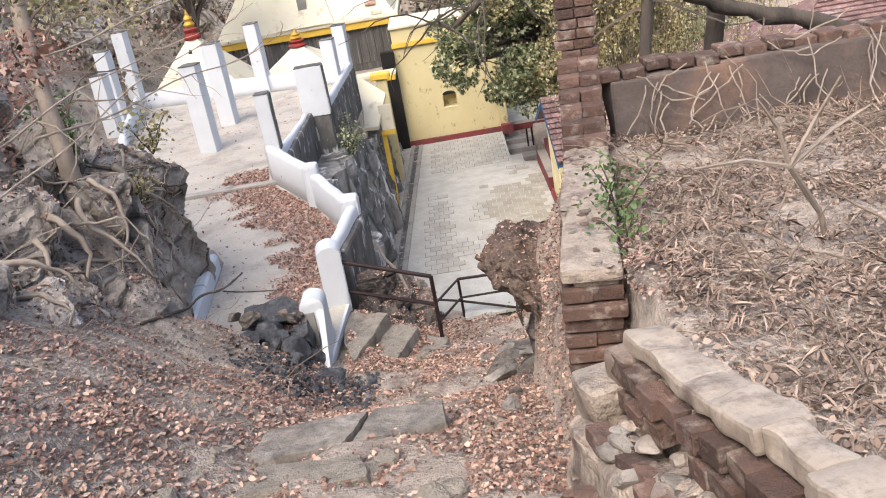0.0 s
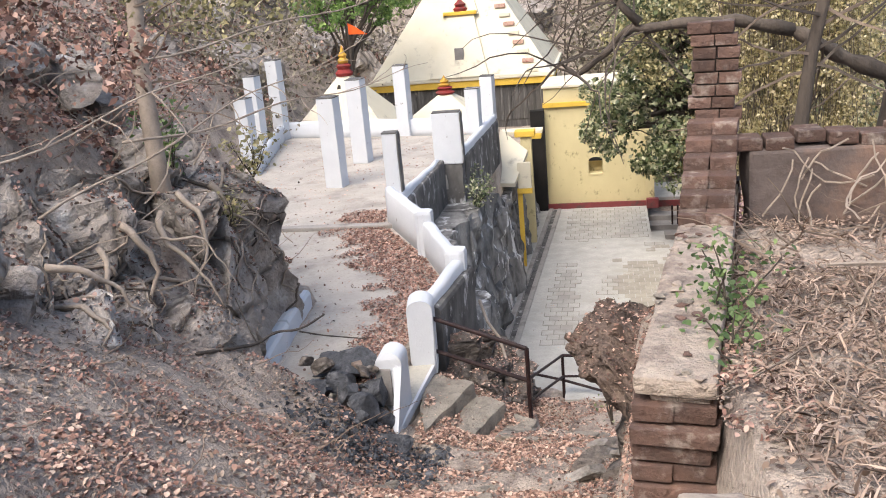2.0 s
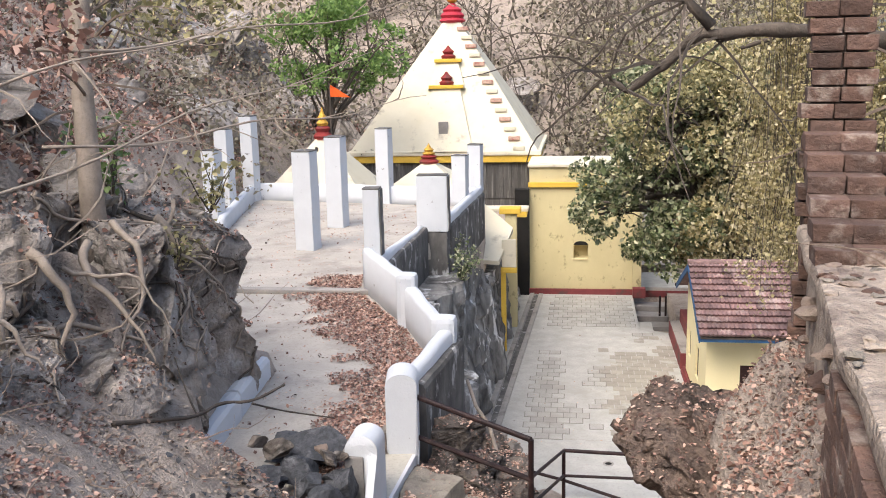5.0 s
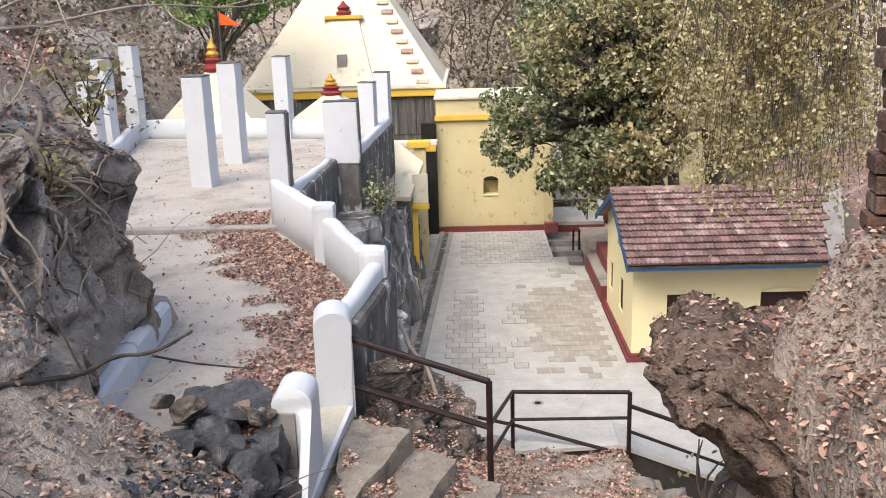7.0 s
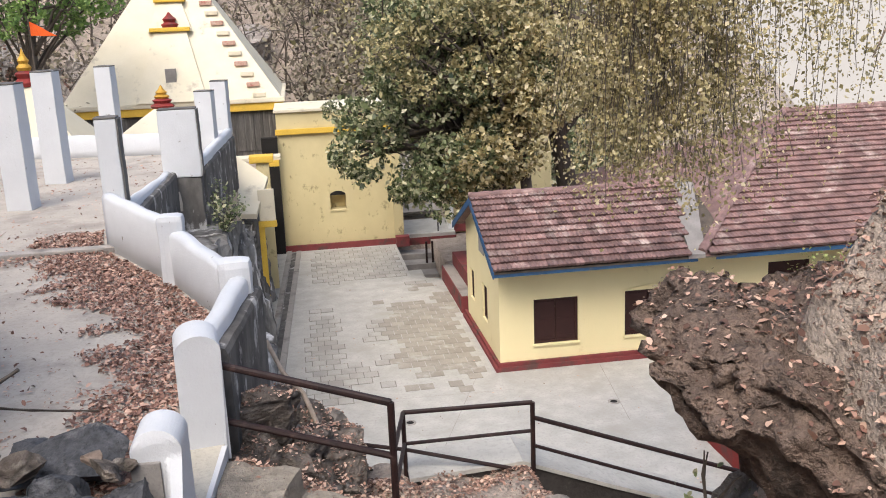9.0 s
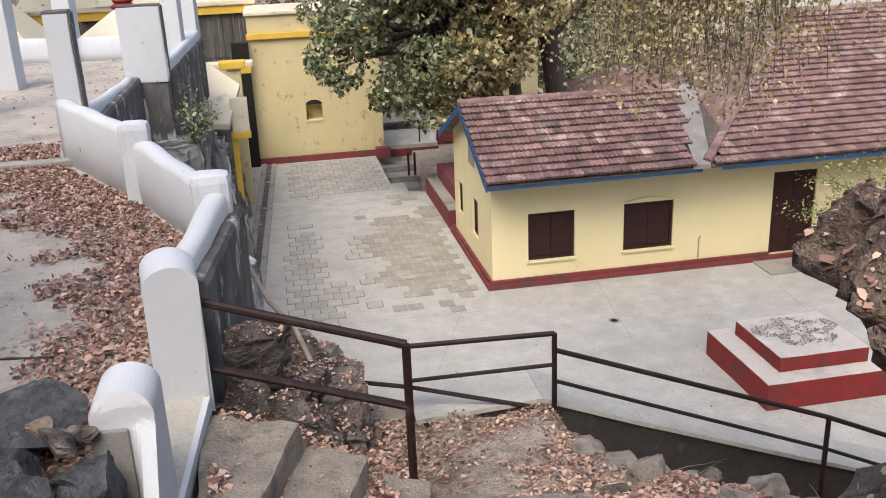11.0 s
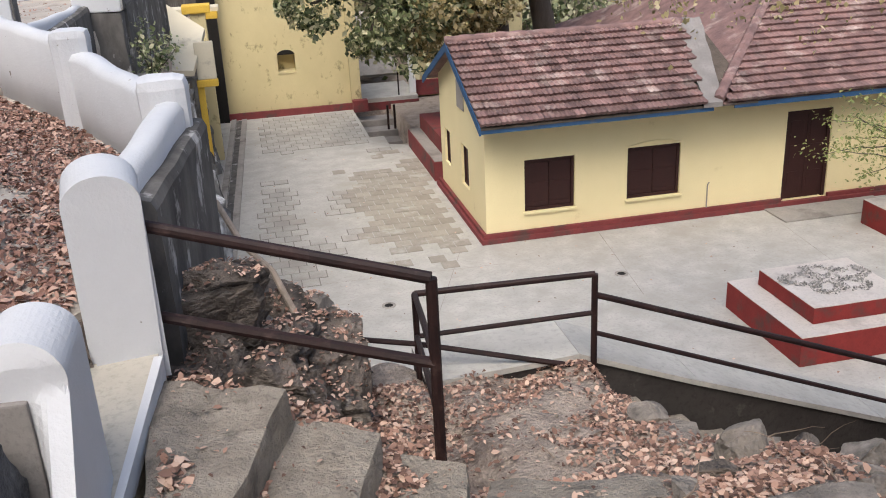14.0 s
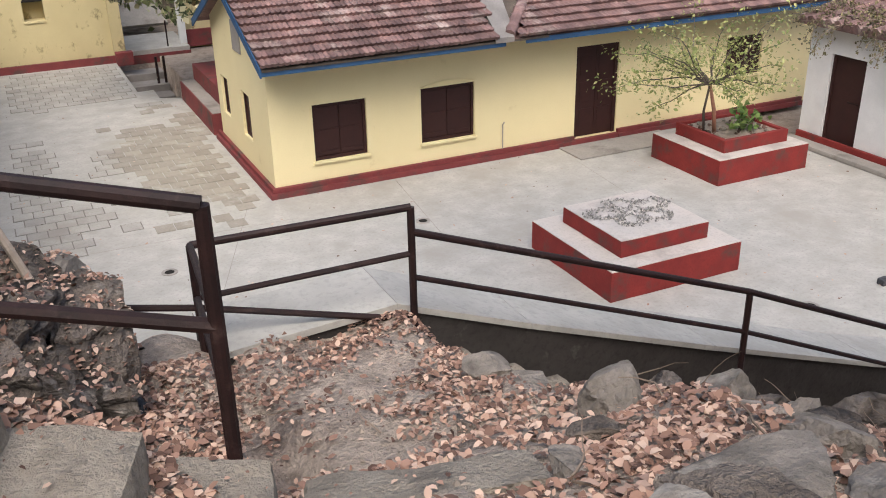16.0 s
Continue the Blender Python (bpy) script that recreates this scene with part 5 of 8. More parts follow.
for k, (x, y, z, a, b, c, m) in enumerate(((-6.36, -14.32, 5.44, 0.2, 0.16, 0.12, M_ROCK_DARK), (-5.76, -14.52, 5.47, 0.19, 0.14, 0.09, M_ROCK_DARK), (-5.88, -14.42, 5.52, 0.085, 0.08, 0.075, M_RUBBLE), (-6.62, -14.25, 5.5, 0.16, 0.13, 0.1, M_ROCK_DARK), (-5.66, -14.42, 5.45, 0.1, 0.08, 0.05, M_ROCK_DARK))):
    place_rock("grey_rock", 350 + k, x, y, z, a, b, c, m, "small grey-brown stone lying on black rocks", "stones on the black pile", k * 1.7, 0.2, 3, 8, 0.07)

for k, (x, y, z, a, b, c) in enumerate(((-8.2, -12.5, 5.9, 1.35, 0.95, 1.35), (-8.3, -12.75, 7.1, 1.4, 1.05, 1.2), (-8.1, -13.6, 6.2, 1.25, 1.0, 1.3), (-8.35, -13.8, 7.4, 1.2, 1.0, 1.1), (-8.15, -14.7, 6.7, 1.15, 1.0, 1.2), (-8.5, -11.7, 5.9, 1.2, 0.9, 1.2), (-7.75, -14.0, 5.7, 0.75, 0.7, 0.6), (-7.75, -15.4, 6.2, 0.7, 0.7, 0.6))):
    place_rock("cliff_rock", 160 + k, x, y, z, a, b, c, M_ROCK_BROWN, "massive brown cliff boulder with pale patches", "cliff rocks", 0.5 * math.sin(k * 2), 0.15 * math.cos(k * 3), 5, 10, 0.1)
rnd = random.Random(11)
SLOPE_ROCKS = [(-1.87, -12.45, 0.30), (-1.45, -12.2, 0.22), (-1.95, -13.45, 0.34), (-1.2, -12.9, 0.3), (-0.6, -12.7, 0.36), (0.1, -12.5, 0.3), (0.9, -12.3, 0.34), (1.5, -12.4, 0.3),
               (-0.9, -13.6, 0.28), (-0.1, -13.5, 0.36), (0.8, -13.3, 0.35), (-2.65, -14.9, 0.42), (-2.3, -15.3, 0.46), (-2.85, -15.55, 0.3), (-2.0, -14.6, 0.32), (-1.5, -14.2, 0.34),
               (-2.95, -16.0, 0.36), (-2.5, -16.0, 0.5), (-1.9, -15.6, 0.5), (-1.2, -15.0, 0.5), (-2.75, -17.6, 0.2), (-2.85, -18.6, 0.2), (-2.9, -19.6, 0.22), (2.2, -12.6, 0.4), (1.9, -13.4, 0.45), (-2.35, -13.9, 0.2), (-2.75, -14.2, 0.18), (-2.5, -12.9, 0.12),
               (-0.4, -14.5, 0.5), (0.6, -14.6, 0.55), (-3.15, -15.2, 0.16), (-3.4, -16.8, 0.14), (-2.25, -13.2, 0.16)]
for k, (x, y, s) in enumerate(SLOPE_ROCKS):
    s *= 0.72
    place_rock("slope_rock", 400 + k, x, y, hz(x, y) + s * (0.0 if y > -13.0 else 0.1), s * 1.15, s * rnd.uniform(0.6, 0.9), s * rnd.uniform(0.5, 0.75), (M_ROCK, M_ROCK_DARK)[k % 2],
               "rough grey rock half buried in fallen leaves", "rocks on the slope", rnd.random() * 6, rnd.uniform(-0.3, 0.3), 4, 9, 0.11)
for k in range(60):
    x, y = rnd.uniform(-3.0, 1.8), rnd.uniform(-15.2, -11.7)
    if x < -2.2 - 0.5 * (y + 13):
        continue
    s = rnd.uniform(0.05, 0.15)
    place_rock("slope_stone", 450 + k, x, y, hz(x, y) + s * 0.2, s * 1.3, s, s * 0.65, (M_ROCK, M_STEP, M_ROCK_BROWN)[k % 3], "small broken stone among leaves on slope", "stones on the slope", rnd.random() * 6, 0.2, 3, 8, 0.12)
for k in range(34):
    x, y = rnd.uniform(-5.6, -3.0), rnd.uniform(-25, -16.5)
    s = rnd.uniform(0.05, 0.15)
    place_rock("path_stone", 500 + k, x, y, hz(x, y) + s * 0.15, s * 1.3, s, s * 0.5, M_STEP, "small grey stone lying in path", "path stones", rnd.random() * 6, 0.1, 2, 10, 0.08)


def rock_face():
    """The streaked natural rock under the terrace edge, a bulging sheet with a back."""
    line = ((-4.95, -12.3), (-4.75, -10.6), (-5.3, -8.6), (-6.1, -6.6), (-6.15, -3), (-6.05, 0), (-5.95, 3.0), (-5.95, 7.5), (-6.0, 13.6))
    acc = [0.0]
    for a, b in zip(line, line[1:]):
        acc.append(acc[-1] + math.dist(a, b))
    n, k = 150, 34
    bm = bmesh.new()
    rows = []
    for i in range(n + 1):
        s = acc[-1] * i / n
        x, y = np.interp(s, acc, [p[0] for p in line]), np.interp(s, acc, [p[1] for p in line])
        top = np.interp(y, (-12.3, -10.6, -6, -1, 1.5, 4, 13), (3.9, 4.1, 4.4, 4.3, 3.8, 2.9, 2.4))
        row = []
        for j in range(k + 1):
            v = j / k
            z = -0.15 + (top + 0.15) * v
            p = Vector((x, y, z))
            crag = 0.12 * round(2.2 * noise.noise(Vector((x * 1.6, y * 1.6, z * 1.1)))) + noise.noise(Vector((x * 0.9, y * 0.9, z * 0.35))) * 0.32 + abs(noise.noise(Vector((x * 2.1, y * 2.1, z * 0.6)))) * -0.28 + noise.noise(p * 4) * 0.06
            off = 0.14 + crag + 0.28 * (1 - v)
            row.append(bm.verts.new((x + off, y + 0.2 * off, z)))
        row.append(bm.verts.new((x - 1.0, y, top)))
        row.append(bm.verts.new((x - 1.0, y, -0.15)))
        rows.append(row)
    for a, b in zip(rows, rows[1:]):
        for j in range(len(a)):
            q = (j + 1) % len(a)
            bm.faces.new((a[j], b[j], b[q], a[q]))
    bmesh.ops.recalc_face_normals(bm, faces=bm.faces[:])
    m = mat("streaked_rock", (0.29, 0.28, 0.265), (0.075, 0.07, 0.068), 2.6, 0.9, 1.0, 12, c3=(0.60, 0.59, 0.58), s3=2.2, lo3=0.56, hi3=0.63, stretch=(1, 1, 0.4), depth=0.05, crack=0.9)
    tagged(mesh_object("rock_face", bm, m), "grey and white streaked rock face below the terrace", "rock", kind="structure")


rock_face()
# First rock's black paints the shade of the cavity; the others are bank rock.
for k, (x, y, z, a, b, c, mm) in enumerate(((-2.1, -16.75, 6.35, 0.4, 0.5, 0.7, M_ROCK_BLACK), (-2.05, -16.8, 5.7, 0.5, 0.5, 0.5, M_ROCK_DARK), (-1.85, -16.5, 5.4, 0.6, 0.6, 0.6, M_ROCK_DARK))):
    place_rock("undercut_rock", 620 + k, x, y, z, a, b, c, mm, "dark rock standing in the shaded cavity under the overhang", "rocks under overhang", 0.5 * k, 0.1, 4, 11, 0.16)
for k, (x, y, z, a, b, c, mm, spin, tilt) in enumerate(((-2.5, -14.8, 4.56, 0.44, 0.2, 0.09, M_ROCK, 0.15, -0.12), (-2.72, -15.3, 4.6, 0.36, 0.24, 0.2, M_ROCK_DARK, 0.7, 0.2), (-2.05, -15.05, 4.6, 0.26, 0.18, 0.1, M_ROCK, 0.1, -0.1),
                                                        (-2.95, -15.55, 4.68, 0.22, 0.17, 0.13, M_ROCK_DARK, 0.3, 0.1))):
    place_rock("slope_rock", 660 + k, x, y, z, a, b, c, mm, "grey ledge of rock with leaves lodged round it", "rocks by the stairs", spin, tilt, 4, 9, 0.14)
place_rock("gully_rock", 601, -4.75, -11.9, 3.85, 0.55, 0.75, 0.45, M_ROCK_DARK, "dark sloping rock beside the stairs", "rocks by the stairs", 0.5, -0.3, 5, 13, 0.16)
place_rock("gully_rock", 602, -4.45, -10.9, 3.3, 0.6, 0.6, 0.6, M_ROCK_DARK, "dark sloping rock beside the stairs", "rocks by the stairs", 1.5, 0.2, 5, 13, 0.16)
place_rock("gully_rock", 603, -4.35, -9.9, 2.2, 0.6, 0.7, 0.9, M_ROCK_DARK, "dark sloping rock beside the stairs", "rocks by the stairs", 0.9, 0.2, 5, 13, 0.16)
for k, (x, y, z, s) in enumerate(((-4.85, -12.2, 4.15, 0.36), (-4.75, -11.4, 3.95, 0.42), (-4.6, -10.6, 3.75, 0.45), (-4.45, -10.0, 3.45, 0.45), (-4.3, -11.6, 3.6, 0.34), (-4.2, -10.7, 3.35, 0.4), (-4.85, -9.8, 3.6, 0.5), (-4.1, -12.0, 3.6, 0.22))):
    place_rock("gully_rock", 610 + k, x, y, z - 0.12, s, s * 1.25, s * 0.62, M_ROCK_DARK, "dark sloping rock beside the stairs", "rocks by the stairs", 0.4 * k, -0.3, 5, 13, 0.16)
for k, (x, y, z, a, b, c) in enumerate(((-4.85, -12.35, 4.25, 0.5, 0.6, 0.45), (-4.75, -11.7, 3.95, 0.6, 0.65, 0.42), (-4.6, -11.0, 3.5, 0.6, 0.65, 0.4), (-4.3, -11.9, 3.55, 0.45, 0.6, 0.4), (-4.6, -12.5, 4.05, 0.4, 0.35, 0.4), (-4.98, -12.0, 4.4, 0.36, 0.6, 0.46), (-4.95, -11.2, 4.18, 0.34, 0.6, 0.46), (-4.9, -10.65, 3.95, 0.32, 0.5, 0.4), (-4.55, -11.55, 3.95, 0.42, 0.65, 0.42), (-4.25, -11.25, 3.6, 0.42, 0.6, 0.36), (-4.45, -10.7, 3.75, 0.36, 0.45, 0.32))):
    place_rock("gully_rock", 640 + k, x, y, z, a, b, c, M_ROCK_DARK, "brown layered rock sloping beside the stairs", "rocks by the stairs", 0.3 * k, -0.35, 5, 10, 0.16)
place_rock("gully_rock", 604, -3.95, -11.5, 3.3, 0.16, 0.18, 0.14, M_ROCK_BLACK, "small dark rock in leaf gully", "rocks by the stairs", 0.9, 0.2, 3, 16, 0.08)
place_rock("gully_rock", 605, -4.2, -10.35, 3.82, 0.2, 0.2, 0.2, M_ROCK, "loose grey block on the rock slope", "rocks by the stairs", 0.3, 0.1, 3, 10, 0.04)
pole = thing("bamboo_pole", -4.5, -10.8, 3.9, "pale leaning bamboo pole on rock", "pole")
part("pole", tube([(-4.9, -9.75, 4.62), (-4.72, -10.2, 4.38), (-4.5, -10.5, 4.22), (-4.36, -10.85, 3.95)], 0.028, 8), M_BARK_PALE, pole)
kerb = thing("white_kerb", -7.0, -13.8, 5.2, "low whitewashed kerb along the terrace edge", "kerb", kind="structure")
part("kerb_run", parapet_run((-7.42, -13.95), (-7.5, -12.7), 5.0, 5.0, 5.40, 5.46, 0.24, 18), M_WHITE, kerb)
part("kerb_run", parapet_run((-7.5, -12.66), (-7.62, -11.2), 5.0, 5.0, 5.47, 5.42, 0.22, 18), M_WHITE, kerb)


# ---- fallen leaves ----
def leaf_cloud(name, xyz, size, material, label, category, flat=0.0, aspect=0.55, seed=1, kind="stuff", parent=None, droop=0.0):
    """Many small folded leaves at the given places in one mesh."""
    g = np.random.default_rng(seed)
    n = len(xyz)
    a = g.normal(size=(n, 3))
    if flat:
        a[:, 2] *= 1 - flat
    if droop:
        a[:, 2] -= droop
    a /= np.linalg.norm(a, axis=1, keepdims=True)
    r = g.normal(size=(n, 3))
    if flat:
        r = np.tile((0.0, 0.0, 1.0), (n, 1)) + g.normal(size=(n, 3)) * (1 - flat) * 0.8
    b = np.cross(r, a)
    b /= np.linalg.norm(b, axis=1, keepdims=True) + 1e-9
    c = np.cross(a, b)
    s = (size[0] + (size[1] - size[0]) * g.random(n) ** 1.5)[:, None]
    w = s * aspect * (0.7 + 0.5 * g.random((n, 1)))
    curl = s * (0.1 + 0.3 * g.random((n, 1)))
    if flat:
        j = 0.7 + 0.6 * g.random((n, 4))[..., None]
        v = np.stack([xyz - a * s * 0.5, xyz + b * w * 0.42 * j[:, 0] + c * curl * 0.7 - a * s * 0.22, xyz + b * w * 0.45 * j[:, 1] + c * curl * 0.5 + a * s * 0.16,
                      xyz + a * s * 0.5 + c * curl * 0.9 * (j[:, 0] - 0.9), xyz - b * w * 0.45 * j[:, 2] + c * curl * 0.5 + a * s * 0.16, xyz - b * w * 0.42 * j[:, 3] + c * curl * 0.7 - a * s * 0.22], 1)
    else:
        v = np.stack([xyz - a * s * 0.5, xyz + b * w * 0.5 + c * curl * 0.6 - a * s * 0.08, xyz + a * s * 0.5 + c * curl * 0.2, xyz - b * w * 0.5 + c * curl * 0.6 - a * s * 0.08], 1)
    q = v.shape[1]
    i = np.arange(n) * q
    me = bpy.data.meshes.new(name)
    me.vertices.add(q * n)
    me.vertices.foreach_set("co", v.reshape(-1).astype(np.float32))
    me.loops.add(q * n)
    me.loops.foreach_set("vertex_index", np.arange(q * n, dtype=np.int32))
    me.polygons.add(n)
    me.polygons.foreach_set("loop_start", i.astype(np.int32))
    me.update(calc_edges=True)
    me.materials.append(material)
    ob = new(name, me)
    if parent:
        return adopt(ob, parent)
    return tagged(ob, label, category, kind=kind)


def scatter(n, x0, x1, y0, y1, keep, seed):
    g = np.random.default_rng(seed)
    x, y = g.uniform(x0, x1, n), g.uniform(y0, y1, n)
    k = keep(x, y, g.random(n))
    return x[k], y[k], g


def litter(name, n, x0, x1, y0, y1, keep, size, material, seed, label, lift=0.03, flat=0.62, z=None):
    x, y, g = scatter(n, x0, x1, y0, y1, keep, seed)
    zz = (height(x, y) if z is None else z(x, y)) + lift * g.random(len(x)) + 0.008
    leaf_cloud(name, np.stack([x, y, zz], 1), size, material, label, "leaves", flat, 0.62, seed)


def patchy(s, lo, hi, seed):
    return lambda x, y, r: r < np.clip((wave(x, y, s, seed) * 0.6 + wave(x, y, s * 0.43, seed + 1.7) * 0.4 - lo) / (hi - lo), 0.02, 1)


def landing(x, y, r):
    bare = np.exp(-(((x + 2.95) / 0.55) ** 2 + ((y + 12.7 + 0.9 * (x + 2.95)) / 1.0) ** 2) * 1.2)
    return r < np.clip((wave(x, y, 0.5, 3.1) * 0.6 + wave(x, y, 0.21, 4.8) * 0.4 + 0.58) / 1.0, 0.04, 1) * (1 - 0.93 * bare) * np.where((x > -4.15) & (x < -2.8) & (y > -14.75) & (y < -13.55), 0.3, 1.0)


def path_leaves(x, y, r):
    k = np.clip((wave(x, y, 0.8, 0.4) * 0.6 + wave(x, y, 0.34, 2.1) * 0.4 + 0.5) / 1.0, 0.02, 1)
    return r < k * np.where((x > -3.15) & (y > -21.6) & (y < -16.2), 0.7, 1.0)


litter("fallen_leaves", 44000, -6.2, -2.2, -27, -14.3, path_leaves, (0.025, 0.07), M_LITTER, 21, "brown curled dead leaves over the path")
litter("fallen_leaves", 42000, -9.5, -5.0, -25, -14.9, patchy(0.9, -0.2, 0.6, 2.0), (0.022, 0.065), M_LITTER_RED, 22, "reddish dead leaves on the bank")
litter("fallen_leaves", 26000, -9.0, -5.0, -25, -14.9, patchy(0.5, -0.2, 0.7, 5.0), (0.02, 0.065), M_STRAW, 29, "pale dead leaves on the bank")
litter("fallen_leaves", 80000, -4.0, 4.0, -15.8, -11.0, landing, (0.022, 0.065), M_LITTER, 23, "pale brown dead leaves between the rocks")
litter("fallen_leaves", 14000, -5.1, -3.7, -14.9, -11.0, patchy(0.3, -1.0, 0.1, 1.1), (0.025, 0.07), M_LITTER, 24, "brown dead leaves lying around stone steps")
litter("fallen_leaves", 52000, -2.0, 4.0, -24.5, -17.6, patchy(0.7, -0.6, 0.5, 4.0), (0.02, 0.058), M_STRAW, 25, "pale dry leaves on the ruined terrace")

sx_, sy_, sg_ = scatter(60000, -1.9, 3.6, -24.5, -17.65, patchy(0.8, -0.7, 0.5, 2.6), 43)
leaf_cloud("dry_grass", np.stack([sx_, sy_, height(sx_, sy_) + 0.015 + 0.07 * sg_.random(len(sx_)) ** 2], 1), (0.05, 0.17), M_STRAW, "matted dry grass and straw on ruined terrace", "dry grass", 0.6, 0.085, 43)


def drift(x, y, r):
    edge = np.interp(y, (-14.4, -12.5, -10.5, -8.4, -6.4, -5.0), (-5.75, -5.5, -5.3, -6.2, -7.35, -7.6))
    wid = np.interp(y, (-14.4, -12, -9, -6.6, -5.0), (0.7, 1.05, 1.5, 1.35, 1.0)) * (1 + 0.25 * wave(x, y, 0.4, 1))
    d = edge - x
    return (d > 0) & (r < np.clip((wid - d) / 0.35, 0.012, 1))


litter("fallen_leaves", 46000, -17, -8.7, -24, -8.5, patchy(1.2, -0.9, 0.3, 3.0), (0.05, 0.13), M_LITTER_RED, 35, "red-brown dead leaves over the hillside", 0.12, 0.4)
litter("fallen_leaves", 60000, -22, -9.0, -9.5, 9, lambda x, y, r: (height(x, y) > 5.5) & patchy(1.3, -0.9, 0.4, 6.0)(x, y, r), (0.06, 0.16), M_LITTER_RED, 36, "red-brown dead leaves on the slope above terrace", 0.2, 0.3)
litter("fallen_leaves", 16000, -3.3, -1.7, -21.6, -16.4, patchy(0.35, -0.8, 0.4, 8.0), (0.012, 0.045), M_LITTER_RED, 37, "small brown leaf scraps over the rubble bank", 0.03, 0.4)
litter("fallen_leaves", 9000, -3.3, -1.7, -21.6, -16.4, patchy(0.25, -0.6, 0.6, 9.0), (0.012, 0.04), M_STRAW, 38, "small pale leaf scraps over the rubble bank", 0.03, 0.4)
litter("leaf_drift", 64000, -9.8, -5.3, -14.4, -5.0, drift, (0.028, 0.075), M_LITTER_RED, 26, "red-brown dead leaves drifted along the parapet", 0.04, 0.6, lambda x, y: np.full_like(x, 5.1))
litter("leaf_drift", 7000, -8, -5.9, -14.4, -6.5, patchy(0.4, 0.1, 1.2, 3.7), (0.012, 0.05), M_LITTER, 39, "small leaf scraps on the terrace floor", 0.01, 0.8, lambda x, y: np.full_like(x, 5.1))
litter("leaf_drift", 1400, -13, -6.8, -6, 4.5, lambda x, y, r: r < 0.8, (0.03, 0.09), M_LITTER_RED, 27, "scattered dead leaves on the terrace", 0.01, 0.8, lambda x, y: np.full_like(x, 5.1))
litter("courtyard_leaves", 900, -5, 11, -10, 13, lambda x, y, r: r < 1, (0.02, 0.07), M_LITTER, 28, "few dead leaves on the courtyard floor", 0.005, 0.9, lambda x, y: np.zeros_like(x))


def surface_of(prefix):
    """One search tree over all meshes whose names begin with prefix."""
    verts, faces = [], []
    for ob in bpy.data.objects:
        if ob.name.startswith(prefix) and ob.type == "MESH":
            n = len(verts)
            verts += [ob.matrix_basis @ v.co for v in ob.data.vertices]
            faces += [[n + i for i in f.vertices] for f in ob.data.polygons]
    return BVHTree.FromPolygons(verts, faces)


def cover_from_above(prefix, n, x0, x1, y0, y1, size, material, seed, label, name="fallen_leaves", flat=0.6):
    """Leaves resting on whatever of the named things faces up."""
    tree, r, P = surface_of(prefix), random.Random(seed), []
    for _ in range(n):
        hit = tree.ray_cast(Vector((r.uniform(x0, x1), r.uniform(y0, y1), 14.0)), Vector((0, 0, -1)), 14.0)
        if hit[0] is not None and hit[1].z > 0.2:
            P.append(hit[0] + Vector((0, 0, 0.006 + 0.015 * r.random())))
    leaf_cloud(name, np.array(P), size, material, label, "leaves", flat, 0.62, seed)


cover_from_above("rock_overhang", 2200, -3.1, -1.2, -18.6, -16.2, (0.012, 0.045), M_LITTER_RED, 30, "brown dead leaves on the overhanging rock")
cover_from_above("rock_overhang", 1300, -3.1, -1.2, -18.6, -16.2, (0.015, 0.06), M_LITTER, 68, "pale dead leaves on the overhanging rock")
cover_from_above("rock_overhang", 1500, -3.1, -1.2, -18.6, -16.2, (0.01, 0.035), M_OVERHANG, 69, "crumbs of earth on the overhanging rock", "soil_crumbs", 0.2)
cover_from_above("gully_rock", 3600, -5.3, -3.8, -12.9, -9.6, (0.02, 0.06), M_LITTER, 110, "dead leaves caught on the sloping rocks")
cover_from_above("stone_step", 260, -5.2, -3.0, -15.0, -13.0, (0.015, 0.05), M_LITTER, 71, "few dead leaves lying on stone steps", "fallen_leaves", 0.75)


# ---- twigs, roots and stems ----
def wander(start, heading, length, n, wobble, seed, fall=0.0):
    r = random.Random(seed)
    p, d = Vector(start), Vector(heading).normalized()
    pts = [p.copy()]
    for _ in range(n):
        d = (d + Vector((r.gauss(0, wobble), r.gauss(0, wobble), r.gauss(0, wobble) - fall))).normalized()
        p = p + d * (length / n)
        pts.append(p.copy())
    return pts


def twig_tangle(name, n, x0, x1, y0, y1, length, radius, material, seed, label, lift=0.05, up=0.2):
    r = random.Random(seed)
    bm = bmesh.new()
    for k in range(n):
        x, y = r.uniform(x0, x1), r.uniform(y0, y1)
        a = r.uniform(0, 6.28)
        L = r.uniform(0.4, 1.0) * length
        pts = wander((x, y, hz(x, y) + r.random() * lift), (math.cos(a), math.sin(a), up * r.random()), L, 6, 0.22, seed * 1000 + k)
        rad = radius * r.uniform(0.5, 1.2)
        tube(pts, [rad * (1 - 0.75 * i / 6) for i in range(7)], 4, bm)
    return tagged(mesh_object(name, bm, material), label, "twigs", kind="stuff")


twig_tangle("dry_twigs", 260, -1.6, 4.0, -23.5, -17.6, 1.1, 0.009, M_TWIG, 31, "tangled pale dry stems on ruined terrace", 0.2, 0.5)
twig_tangle("dry_twigs", 170, -9.5, -5.3, -24, -15, 1.0, 0.008, M_TWIG, 32, "thin dry twigs lying on the bank", 0.06, 0.25)
twig_tangle("dry_twigs", 300, -14, -8.3, -22, -8, 1.8, 0.016, M_BARK_PALE, 33, "tangle of pale dry roots and stems on hillside", 0.4, 0.8)
branch = thing("fallen_branch", -7.3, -14.6, 6.0, "bent dead branch lying over bank and terrace edge", "branch")


